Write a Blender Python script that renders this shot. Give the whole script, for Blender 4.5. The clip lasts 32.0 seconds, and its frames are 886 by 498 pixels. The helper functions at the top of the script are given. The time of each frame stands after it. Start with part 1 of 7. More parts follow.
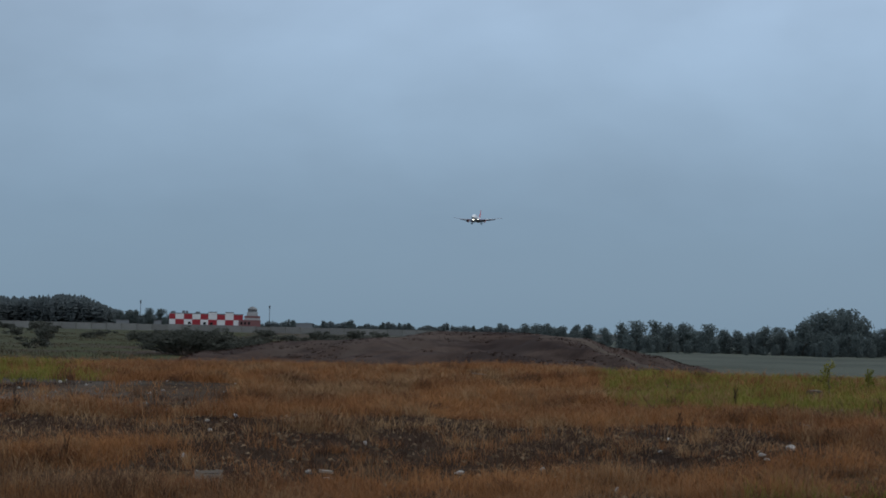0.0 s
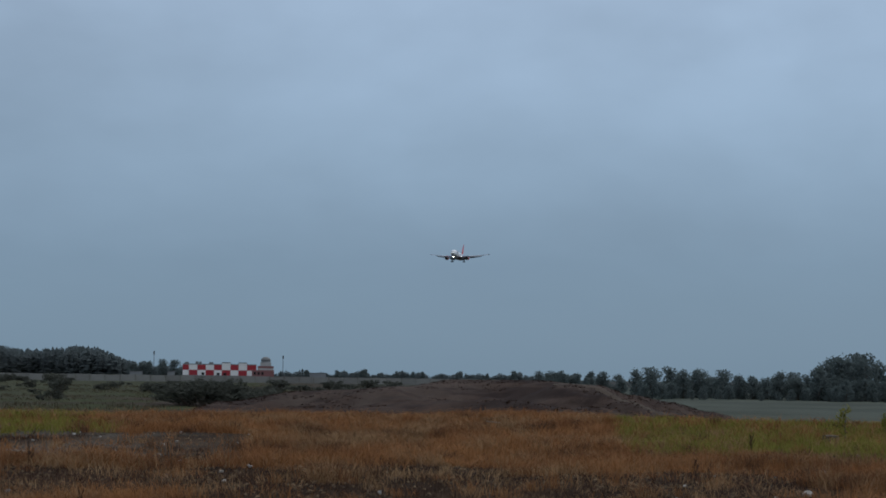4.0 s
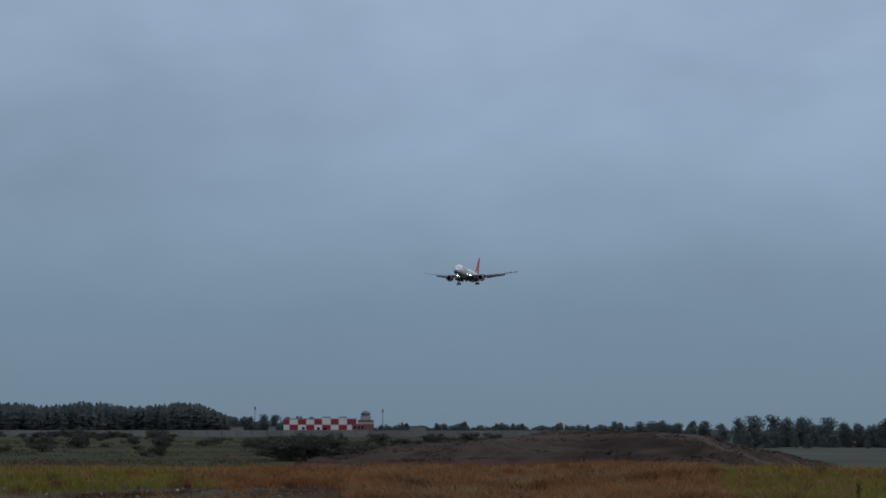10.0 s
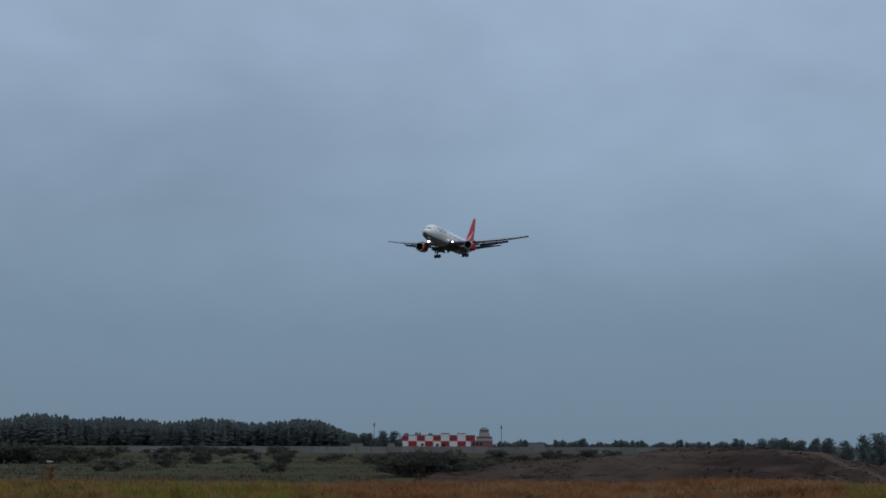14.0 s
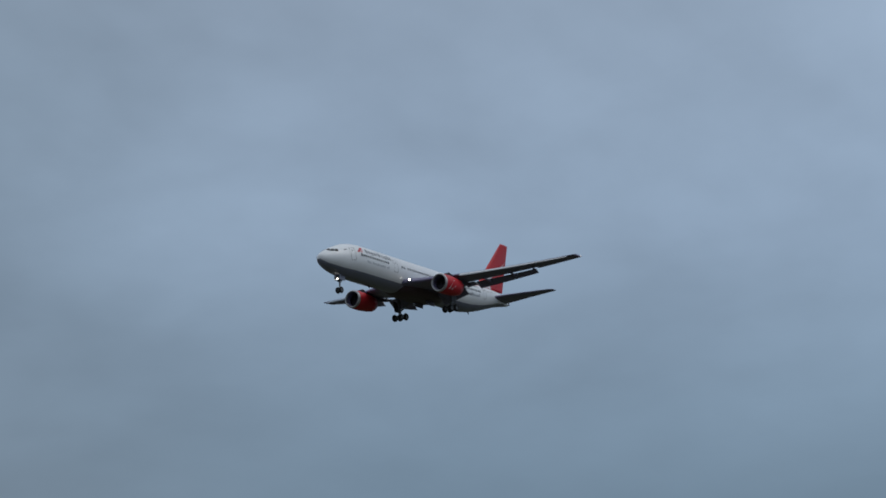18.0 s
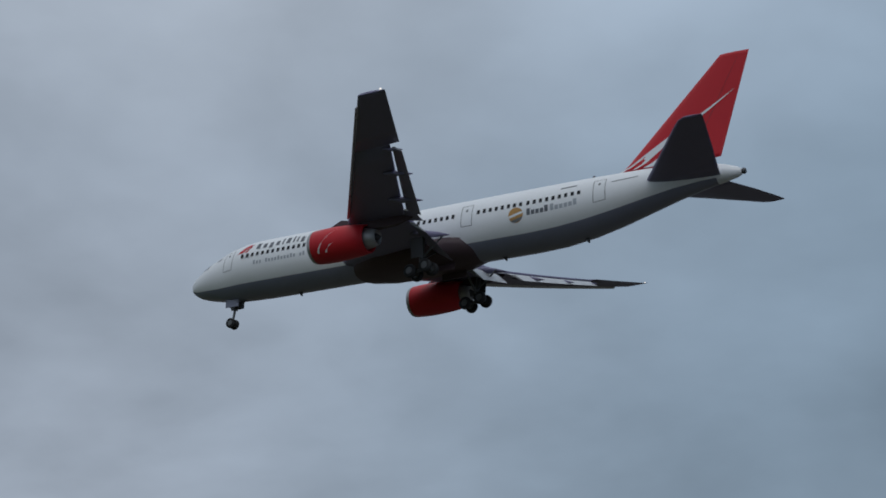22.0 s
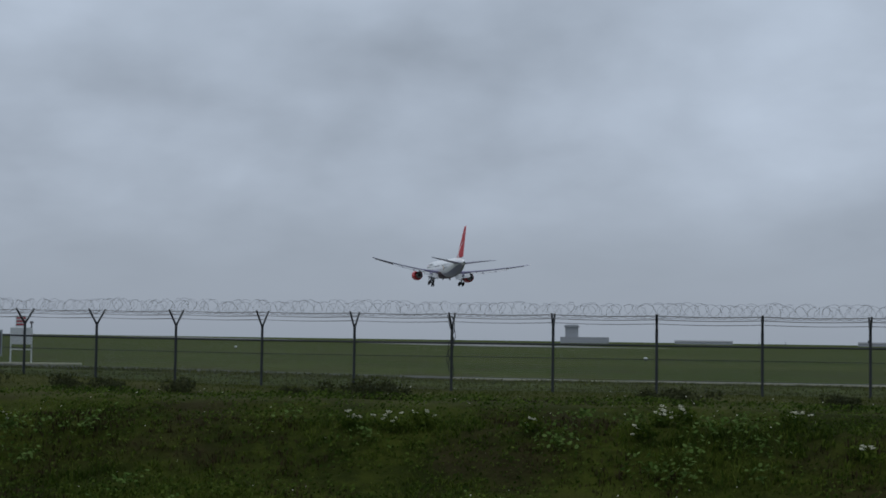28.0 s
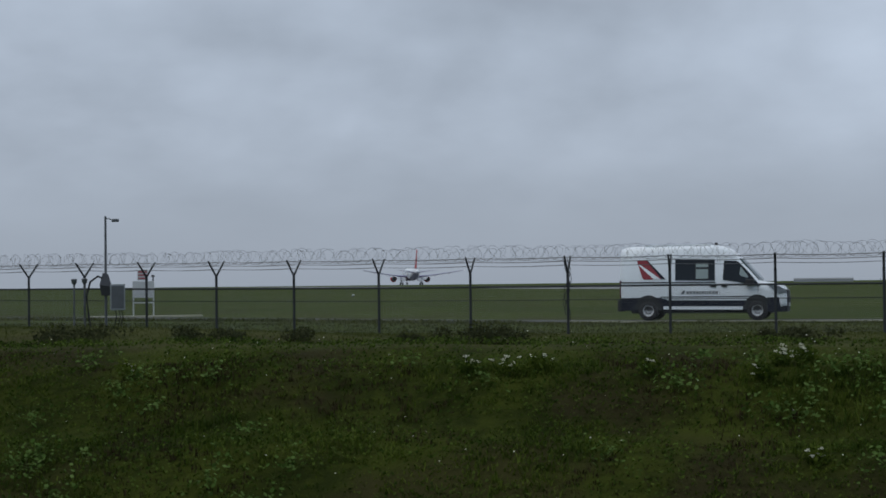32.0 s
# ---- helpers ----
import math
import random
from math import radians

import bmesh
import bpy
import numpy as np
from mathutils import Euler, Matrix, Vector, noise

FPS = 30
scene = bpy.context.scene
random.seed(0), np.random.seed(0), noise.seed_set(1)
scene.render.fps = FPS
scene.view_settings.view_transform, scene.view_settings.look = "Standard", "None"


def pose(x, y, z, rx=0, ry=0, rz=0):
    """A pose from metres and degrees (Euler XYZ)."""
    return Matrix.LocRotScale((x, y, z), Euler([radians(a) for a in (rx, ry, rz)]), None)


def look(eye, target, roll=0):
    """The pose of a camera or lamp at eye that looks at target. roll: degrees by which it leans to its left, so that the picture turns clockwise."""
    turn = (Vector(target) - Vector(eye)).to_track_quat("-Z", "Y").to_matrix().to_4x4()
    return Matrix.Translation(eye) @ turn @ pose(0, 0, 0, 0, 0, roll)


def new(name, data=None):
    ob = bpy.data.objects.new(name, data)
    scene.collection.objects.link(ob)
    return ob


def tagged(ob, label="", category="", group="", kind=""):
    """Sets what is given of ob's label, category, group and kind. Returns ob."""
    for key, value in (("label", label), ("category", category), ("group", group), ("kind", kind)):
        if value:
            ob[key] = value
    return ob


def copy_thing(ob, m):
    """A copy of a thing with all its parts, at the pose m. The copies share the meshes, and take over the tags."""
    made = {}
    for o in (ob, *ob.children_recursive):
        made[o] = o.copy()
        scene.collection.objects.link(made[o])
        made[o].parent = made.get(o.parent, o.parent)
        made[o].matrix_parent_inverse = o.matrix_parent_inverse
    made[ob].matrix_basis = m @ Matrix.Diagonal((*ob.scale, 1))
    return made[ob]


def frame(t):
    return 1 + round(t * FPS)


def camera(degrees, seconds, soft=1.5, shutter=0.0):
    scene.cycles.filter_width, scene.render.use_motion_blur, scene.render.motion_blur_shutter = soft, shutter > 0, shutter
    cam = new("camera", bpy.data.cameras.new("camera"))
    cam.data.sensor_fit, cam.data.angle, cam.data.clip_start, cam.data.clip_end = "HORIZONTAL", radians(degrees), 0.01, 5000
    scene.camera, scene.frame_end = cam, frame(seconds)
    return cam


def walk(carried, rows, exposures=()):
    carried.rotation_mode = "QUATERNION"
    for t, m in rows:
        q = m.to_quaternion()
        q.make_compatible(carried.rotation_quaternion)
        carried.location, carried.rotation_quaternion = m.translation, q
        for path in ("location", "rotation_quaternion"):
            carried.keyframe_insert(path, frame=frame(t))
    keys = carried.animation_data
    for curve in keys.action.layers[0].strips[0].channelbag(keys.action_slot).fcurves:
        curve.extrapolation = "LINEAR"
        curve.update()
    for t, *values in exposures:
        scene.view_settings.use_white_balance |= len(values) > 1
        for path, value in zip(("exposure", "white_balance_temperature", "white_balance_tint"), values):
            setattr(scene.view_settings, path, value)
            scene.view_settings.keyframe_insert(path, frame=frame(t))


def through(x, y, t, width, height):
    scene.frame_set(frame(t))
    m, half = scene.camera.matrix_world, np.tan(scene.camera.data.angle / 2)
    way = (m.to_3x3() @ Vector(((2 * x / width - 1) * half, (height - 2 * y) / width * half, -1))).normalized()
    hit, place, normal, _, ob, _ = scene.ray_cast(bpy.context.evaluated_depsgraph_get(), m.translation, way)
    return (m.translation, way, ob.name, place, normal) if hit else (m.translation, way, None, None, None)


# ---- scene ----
cam = camera(30.6, 32.0, soft=1.7)
EYE = 1.5
# seconds, heading (0 looks along +y, growing to the left), tilt, lean
CAM = (
    (0.0, -81.19, 2.88, -1.35),
    (0.5, -81.60, 2.62, -0.95),
    (1.0, -81.60, 2.70, -0.86),
    (1.5, -82.09, 3.07, -0.98),
    (2.0, -81.61, 3.39, -0.58),
    (2.5, -81.63, 3.85, -0.70),
    (4.5, -79.78, 5.21, -1.09),
    (5.0, -77.81, 4.90, -1.59),
    (5.5, -75.93, 3.70, -1.08),
    (6.0, -70.39, 3.37, -0.59),
    (6.5, -71.68, 3.39, -0.53),
    (7.0, -75.35, 5.88, -0.37),
    (7.5, -76.60, 6.19, -0.51),
    (8.0, -76.31, 6.62, -0.43),
    (8.5, -75.70, 6.50, -0.57),
    (9.0, -75.94, 7.12, -0.34),
    (9.5, -76.73, 6.99, 0.03),
    (10.0, -77.19, 6.38, -0.04),
    (10.5, -77.23, 6.20, 0.20),
    (11.0, -77.31, 6.33, -0.28),
    (11.5, -77.02, 6.04, -0.13),
    (12.0, -76.52, 6.02, 0.25),
    (12.5, -76.55, 5.70, 0.39),
    (13.0, -75.88, 5.77, 0.36),
    (13.5, -74.60, 6.28, 0.15),
    (14.0, -73.02, 6.95, -0.18),
    (14.5, -72.36, 7.16, -0.12),
    (15.0, -71.64, 7.52, 0.06),
    (15.5, -70.24, 7.85, 0.65),
    (17.5, -61.01, 12.36, 1.43),
    (18.0, -58.22, 13.46, 2.27),
    (18.5, -55.09, 15.08, 2.28),
    (19.0, -49.32, 16.13, 2.67),
    (19.5, -41.48, 18.00, 2.56),
    (20.0, -31.04, 20.99, 3.67),
    (20.5, -15.98, 21.16, 2.86),
    (21.0, -1.58, 21.58, 1.68),
    (21.5, 16.32, 19.28, 0.46),
    (22.0, 29.21, 17.16, -0.43),
    (22.5, 40.06, 15.36, 0.42),
    (23.0, 50.14, 12.95, 0.34),
    (23.5, 56.00, 10.96, 0.26),
    (24.0, 61.04, 8.98, 0.19),
    (24.5, 64.74, 7.20, 0.03),
    (25.0, 67.99, 6.89, -0.40),
    (25.5, 71.18, 6.30, -0.59),
    (26.0, 72.54, 5.57, -0.89),
    (26.5, 74.50, 4.96, -1.23),
    (28.5, 80.49, 2.84, -0.49),
    (29.0, 80.70, 2.42, -0.22),
    (29.5, 80.77, 1.31, -0.20),
    (30.0, 80.69, 0.69, -0.08),
    (30.5, 81.68, 0.74, -0.27),
    (31.0, 82.11, 0.24, -0.59),
    (31.5, 83.39, 0.94, 0.30),
    (32.0, 83.82, 1.24, 0.60),
)
# ---- light ----
STOPS = ((0.0, 0.36), (1.0, 0.31), (3.0, 0.26), (6.0, 0.13), (9.0, 0.04), (13.0, 0.0), (15.0, 0.08), (18.0, -0.06), (20.0, -0.08), (21.0, -0.28), (22.0, -0.05), (23.0, -0.27), (24.5, -0.12), (26.0, 0.02), (29.0, 0.2), (32.0, 0.24))
walk(cam, [(t, pose(0, 0, EYE, 90 + p, r, y)) for t, y, p, r in CAM], STOPS)

SUN_EL, SUN_AZ = 48.0, 150.0
sun = new("sun", bpy.data.lights.new("sun", "SUN"))
sun.data.energy, sun.data.angle, sun.data.color = 0.5, radians(40), (1.0, 0.97, 0.92)
sun.matrix_world = look((0, 0, 60), Vector((0, 0, 60)) - Vector((math.sin(radians(SUN_AZ)) * math.cos(radians(SUN_EL)), math.cos(radians(SUN_AZ)) * math.cos(radians(SUN_EL)), math.sin(radians(SUN_EL)))))


class Nodes:
    """A small writer of node trees."""

    def __init__(self, tree):
        self.tree = tree
        tree.nodes.clear()

    def add(self, kind, **props):
        n = self.tree.nodes.new(kind)
        for key, value in props.items():
            setattr(n, key, value)
        return n

    def link(self, a, b):
        self.tree.links.new(a, b)

    def put(self, socket, value):
        if isinstance(value, bpy.types.NodeSocket):
            self.link(value, socket)
        else:
            socket.default_value = value

    def math(self, op, a, b=0.0, clamp=False):
        n = self.add("ShaderNodeMath", operation=op, use_clamp=clamp)
        self.put(n.inputs[0], a)
        self.put(n.inputs[1], b)
        return n.outputs[0]

    def noise(self, vector, scale, detail=4.0, rough=0.55, dist=0.0):
        n = self.add("ShaderNodeTexNoise")
        self.put(n.inputs["Vector"], vector)
        n.inputs["Scale"].default_value, n.inputs["Detail"].default_value = scale, detail
        n.inputs["Roughness"].default_value, n.inputs["Distortion"].default_value = rough, dist
        return n.outputs["Fac"]

    def ramp(self, fac, stops, mode="LINEAR"):
        n = self.add("ShaderNodeValToRGB")
        n.color_ramp.interpolation = mode
        while len(n.color_ramp.elements) < len(stops):
            n.color_ramp.elements.new(0.5)
        for e, (p, c) in zip(n.color_ramp.elements, stops):
            e.position, e.color = p, (c if len(c) == 4 else (*c, 1.0))
        self.put(n.inputs[0], fac)
        return n.outputs["Color"]

    def step(self, value, a, b):
        n = self.add("ShaderNodeMapRange", interpolation_type="SMOOTHSTEP")
        self.put(n.inputs["Value"], value)
        n.inputs["From Min"].default_value, n.inputs["From Max"].default_value = a, b
        return n.outputs["Result"]

    def mix(self, fac, a, b, mode="MIX"):
        n = self.add("ShaderNodeMix", data_type="RGBA", blend_type=mode)
        self.put(n.inputs[0], fac)
        for socket, c in ((n.inputs[6], a), (n.inputs[7], b)):
            self.put(socket, c if isinstance(c, bpy.types.NodeSocket) or len(c) == 4 else (*c, 1.0))
        return n.outputs[2]

    def dot(self, vector, axis):
        n = self.add("ShaderNodeVectorMath", operation="DOT_PRODUCT")
        self.put(n.inputs[0], vector)
        n.inputs[1].default_value = axis
        return n.outputs["Value"]


def make_world():
    world = bpy.data.worlds.new("overcast_sky")
    scene.world = world
    world.use_nodes = True
    n = Nodes(world.node_tree)
    way = n.add("ShaderNodeTexCoord").outputs["Generated"]
    up = n.dot(way, (0, 0, 1))
    east = n.step(n.dot(way, (1, 0, 0)), -0.75, 0.85)
    # cloud deck seen in perspective: the way divided by its height
    lift = n.math("ADD", n.math("MAXIMUM", up, 0.0), 0.42)
    flat = n.add("ShaderNodeVectorMath", operation="DIVIDE")
    n.put(flat.inputs[0], way)
    both = n.add("ShaderNodeCombineXYZ")
    for i in range(3):
        n.put(both.inputs[i], lift)
    n.put(flat.inputs[1], both.outputs[0])
    big = n.noise(flat.outputs[0], 1.9, 4.0, 0.5, 0.3)
    fine = n.noise(flat.outputs[0], 6.5, 6.0, 0.5, 0.1)
    blue = n.ramp(up, ((0.0, (0.150, 0.225, 0.300)), (0.07, (0.170, 0.250, 0.340)), (0.14, (0.226, 0.318, 0.428)), (0.24, (0.305, 0.408, 0.546)), (0.42, (0.290, 0.370, 0.480)), (0.62, (0.44, 0.52, 0.62)), (1.0, (0.88, 0.95, 1.03))))
    grey = n.ramp(up, ((0.0, (0.268, 0.308, 0.368)), (0.05, (0.300, 0.346, 0.416)), (0.13, (0.345, 0.400, 0.482)), (0.34, (0.362, 0.425, 0.512)), (0.62, (0.48, 0.54, 0.62)), (1.0, (0.88, 0.95, 1.03))))
    mid = n.ramp(up, ((0.0, (0.190, 0.250, 0.320)), (0.20, (0.190, 0.256, 0.331)), (0.34, (0.226, 0.304, 0.392)), (0.50, (0.318, 0.410, 0.520)), (0.68, (0.48, 0.55, 0.64)), (1.0, (0.88, 0.95, 1.03))))
    north = n.step(n.dot(way, (0.139, 0.990, 0)), 0.62, 0.92)
    base = n.mix(north, n.mix(east, grey, blue), mid)
    amount = n.math("ADD", n.math("MULTIPLY", n.math("SUBTRACT", big, 0.5), 1.15), n.math("MULTIPLY", n.math("SUBTRACT", fine, 0.5), 0.42))
    low = n.step(up, 0.0, 0.12)
    # the deck is smoother in the rain haze low in the east
    east = n.math("MULTIPLY", east, n.math("SUBTRACT", 1.0, n.math("MULTIPLY", n.step(up, 0.10, 0.30), 0.7)))
    amount = n.math("MULTIPLY", amount, n.math("MULTIPLY", low, n.math("SUBTRACT", 1.0, n.math("MULTIPLY", east, 0.6))))
    gain = n.math("ADD", 1.0, amount)
    shade = n.add("ShaderNodeVectorMath", operation="SCALE")
    n.put(shade.inputs[0], base)
    n.put(shade.inputs["Scale"], gain)
    sky = n.add("ShaderNodeTexSky", sky_type="NISHITA", sun_disc=False)
    sky.sun_elevation, sky.sun_rotation = radians(SUN_EL), radians(SUN_AZ)
    clear = n.add("ShaderNodeBackground")
    n.link(sky.outputs[0], clear.inputs["Color"])
    clear.inputs["Strength"].default_value = 0.05
    cover = n.add("ShaderNodeBackground")
    n.link(shade.outputs[0], cover.inputs["Color"])
    cover.inputs["Strength"].default_value = 1.0
    both = n.add("ShaderNodeMixShader")
    both.inputs[0].default_value = 0.95
    n.link(clear.outputs[0], both.inputs[1])
    n.link(cover.outputs[0], both.inputs[2])
    n.link(both.outputs[0], n.add("ShaderNodeOutputWorld").inputs["Surface"])


make_world()

# ---- materials ----


def surface(name, colour, rough=0.7, metal=0.0, var=0.12, scale=3.0, bump=0.0, bump_scale=40.0, coat=0.0, random_tint=0.0, shine=0.5):
    """A painted or raw surface: base colour with grain and stains at two scales, and fine relief."""
    m = bpy.data.materials.new(name)
    m.use_nodes = True
    n = Nodes(m.node_tree)
    at = n.add("ShaderNodeTexCoord").outputs["Object"]
    a, b = n.noise(at, scale, 5.0), n.noise(at, scale * 9.0, 3.0)
    k = n.math("ADD", n.math("MULTIPLY", n.math("SUBTRACT", a, 0.5), var * 2.4), n.math("MULTIPLY", n.math("SUBTRACT", b, 0.5), var * 1.2))
    if random_tint:
        info = n.add("ShaderNodeObjectInfo").outputs["Random"]
        k = n.math("ADD", k, n.math("MULTIPLY", n.math("SUBTRACT", info, 0.5), random_tint))
    gain = n.math("ADD", 1.0, k)
    tone = n.add("ShaderNodeVectorMath", operation="SCALE")
    n.put(tone.inputs[0], colour if isinstance(colour, bpy.types.NodeSocket) else colour)
    n.put(tone.inputs["Scale"], gain)
    bsdf = n.add("ShaderNodeBsdfPrincipled")
    n.link(tone.outputs[0], bsdf.inputs["Base Color"])
    n.put(bsdf.inputs["Roughness"], n.math("ADD", rough, n.math("MULTIPLY", n.math("SUBTRACT", a, 0.5), 0.2), clamp=True))
    bsdf.inputs["Metallic"].default_value = metal
    bsdf.inputs["Coat Weight"].default_value = coat
    bsdf.inputs["Specular IOR Level"].default_value = shine
    if bump:
        relief = n.add("ShaderNodeBump")
        relief.inputs["Strength"].default_value = bump
        relief.inputs["Distance"].default_value = 0.02
        n.link(n.noise(at, bump_scale, 4.0), relief.inputs["Height"])
        n.link(relief.outputs[0], bsdf.inputs["Normal"])
    n.link(bsdf.outputs[0], n.add("ShaderNodeOutputMaterial").inputs["Surface"])
    return m


def plant(name, a, b, scale=0.4, rough=0.8, through=0.25, spread=0.7):
    """Leaves or blades: two colours mixed from plant to plant and along the patch, with some light coming through."""
    m = bpy.data.materials.new(name)
    m.use_nodes = True
    n = Nodes(m.node_tree)
    geo = n.add("ShaderNodeNewGeometry")
    patch = n.noise(geo.outputs["Position"], scale, 4.0)
    isle = geo.outputs["Random Per Island"]
    fac = n.math("ADD", n.math("MULTIPLY", n.math("SUBTRACT", patch, 0.3), 1.6), n.math("MULTIPLY", n.math("SUBTRACT", isle, 0.5), spread), clamp=True)
    col = n.mix(fac, a, b)
    bsdf = n.add("ShaderNodeBsdfPrincipled")
    n.link(col, bsdf.inputs["Base Color"])
    bsdf.inputs["Roughness"].default_value = rough
    bsdf.inputs["Specular IOR Level"].default_value = 0.06
    leaf = n.add("ShaderNodeBsdfTranslucent")
    n.link(col, leaf.inputs["Color"])
    both = n.add("ShaderNodeMixShader")
    both.inputs[0].default_value = through
    n.link(bsdf.outputs[0], both.inputs[1])
    n.link(leaf.outputs[0], both.inputs[2])
    n.link(both.outputs[0], n.add("ShaderNodeOutputMaterial").inputs["Surface"])
    return m


def glow(name, colour, strength):
    m = bpy.data.materials.new(name)
    m.use_nodes = True
    n = Nodes(m.node_tree)
    e = n.add("ShaderNodeEmission")
    e.inputs["Color"].default_value, e.inputs["Strength"].default_value = (*colour, 1.0), strength
    n.link(e.outputs[0], n.add("ShaderNodeOutputMaterial").inputs["Surface"])
    return m


def glass(name, colour, rough=0.05):
    m = bpy.data.materials.new(name)
    m.use_nodes = True
    n = Nodes(m.node_tree)
    bsdf = n.add("ShaderNodeBsdfPrincipled")
    bsdf.inputs["Base Color"].default_value = (*colour, 1.0)
    bsdf.inputs["Roughness"].default_value = rough
    bsdf.inputs["Specular IOR Level"].default_value = 0.4
    n.link(bsdf.outputs[0], n.add("ShaderNodeOutputMaterial").inputs["Surface"])
    return m


WHITE = surface("white_aircraft_paint", (0.74, 0.76, 0.78), 0.32, var=0.04, scale=0.35, coat=0.3)
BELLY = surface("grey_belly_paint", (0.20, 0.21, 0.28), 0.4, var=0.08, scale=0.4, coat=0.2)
RED = surface("red_aircraft_paint", (0.50, 0.019, 0.028), 0.42, var=0.06, scale=0.4, coat=0.0, shine=0.25)
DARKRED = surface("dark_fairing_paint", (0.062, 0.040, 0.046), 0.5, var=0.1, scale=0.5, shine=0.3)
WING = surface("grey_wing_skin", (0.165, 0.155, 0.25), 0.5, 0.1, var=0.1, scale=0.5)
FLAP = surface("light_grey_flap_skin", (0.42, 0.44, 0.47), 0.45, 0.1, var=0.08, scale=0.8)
METAL = surface("bare_metal", (0.55, 0.56, 0.58), 0.3, 0.9, var=0.08, scale=2.0)
NOZZLE = surface("heat_greyed_nozzle_metal", (0.36, 0.36, 0.37), 0.45, 0.5, var=0.12, scale=2.0)
DARKMETAL = surface("dark_metal", (0.07, 0.07, 0.075), 0.5, 0.6, var=0.15, scale=2.0)
RUBBER = surface("tyre_rubber", (0.018, 0.018, 0.02), 0.85, var=0.15, scale=5.0, bump=0.2)
BLACKGLASS = glass("dark_glass", (0.006, 0.007, 0.010))
TITLE = surface("dark_grey_lettering", (0.10, 0.11, 0.13), 0.5, var=0.05)
PALETITLE = surface("pale_grey_lettering", (0.36, 0.39, 0.43), 0.5, var=0.05)
GOLD = surface("golden_emblem_paint", (0.45, 0.24, 0.06), 0.5, var=0.25, scale=1.5)
LAMP = glow("landing_light", (1.0, 0.93, 0.82), 14.0)
TIPLAMP = glow("wing_tip_light", (1.0, 0.95, 0.9), 1.2)
SEAM = surface("panel_gap", (0.16, 0.17, 0.18), 0.7, var=0.05)
GALV = surface("galvanised_steel", (0.12, 0.125, 0.13), 0.55, 0.5, var=0.2, scale=6.0)
POSTMAT = surface("dark_painted_steel", (0.036, 0.039, 0.042), 0.7, 0.0, var=0.25, scale=4.0, shine=0.2)
CONCRETE = surface("weathered_concrete", (0.19, 0.19, 0.18), 0.9, var=0.25, scale=0.6, bump=0.3, random_tint=0.3)
ASPHALT = surface("old_asphalt", (0.045, 0.044, 0.042), 0.97, var=0.25, scale=0.5, bump=0.4)
EDGE = surface("pale_concrete_edge", (0.33, 0.32, 0.25), 0.85, var=0.2, scale=1.0)
SQUARERED = surface("red_marking_paint", (0.33, 0.018, 0.03), 0.6, var=0.12, scale=0.5)
SQUAREWHITE = surface("white_marking_paint", (0.72, 0.72, 0.72), 0.6, var=0.08, scale=0.5)
ROOFING = surface("grey_roof_sheet", (0.14, 0.145, 0.15), 0.7, var=0.15, scale=0.3)
RENDERED = surface("grey_rendered_wall", (0.20, 0.21, 0.22), 0.85, var=0.12, scale=0.2)
BARK = surface("grey_brown_bark", (0.07, 0.055, 0.042), 0.9, var=0.3, scale=2.0, bump=0.5)
STONE = surface("pale_rubble", (0.315, 0.3, 0.277), 0.85, var=0.25, scale=4.0, bump=0.4, random_tint=0.5)
EARTH = surface("brown_bare_earth", (0.0434, 0.035, 0.0294), 0.95, var=0.45, scale=0.25, bump=0.6, bump_scale=6.0)
# the next three foliage colours are lightened towards grey in place of haze
PINE = plant("hazed_pine_needles", (0.122, 0.146, 0.152), (0.148, 0.172, 0.174), 0.05, through=0.5, spread=0.3)
LEAF = plant("hazed_leaves", (0.112, 0.140, 0.140), (0.140, 0.166, 0.160), 0.08, through=0.55, spread=0.35)
SHRUB = plant("hazed_shrub_leaves", (0.056, 0.060, 0.050), (0.094, 0.098, 0.082), 0.1, through=0.4, spread=0.4)
STRAW = plant("dry_russet_grass", (0.155, 0.0657, 0.0299), (0.431, 0.211, 0.0851), 0.3, through=0.35, spread=0.28)
TAN = plant("bleached_tan_grass", (0.213, 0.122, 0.0626), (0.394, 0.256, 0.139), 0.4, through=0.35, spread=0.28)
DEADWEED = plant("dead_brown_weed", (0.036, 0.021, 0.016), (0.088, 0.052, 0.036), 0.3, spread=0.4)
OLIVE = plant("olive_green_grass", (0.129, 0.134, 0.0268), (0.268, 0.241, 0.0561), 0.15, through=0.35)
GREEN = plant("rank_green_grass", (0.025, 0.045, 0.006), (0.104, 0.138, 0.020), 0.6, through=0.35)
VERGE = plant("short_olive_verge_grass", (0.052, 0.064, 0.016), (0.096, 0.104, 0.032), 0.25, through=0.35, spread=0.4)
CLOVER = plant("pale_green_weed_leaves", (0.056, 0.104, 0.020), (0.140, 0.205, 0.060), 1.2, through=0.3)
UMBEL = plant("white_flower_heads", (0.58, 0.57, 0.46), (0.78, 0.77, 0.64), 3.0)

# ---- building blocks ----


def way(az):
    return Vector((-math.sin(radians(az)), math.cos(radians(az)), 0.0))


def place(az, r, z=0.0, turn=0.0):
    """A pose on the plan: heading az and distance r from the viewer, local y pointing away."""
    p = way(az) * r
    return pose(p.x, p.y, z, 0, 0, az + turn)


def smooth(a, b, x):
    t = min(1.0, max(0.0, (x - a) / (b - a)))
    return t * t * (3 - 2 * t)


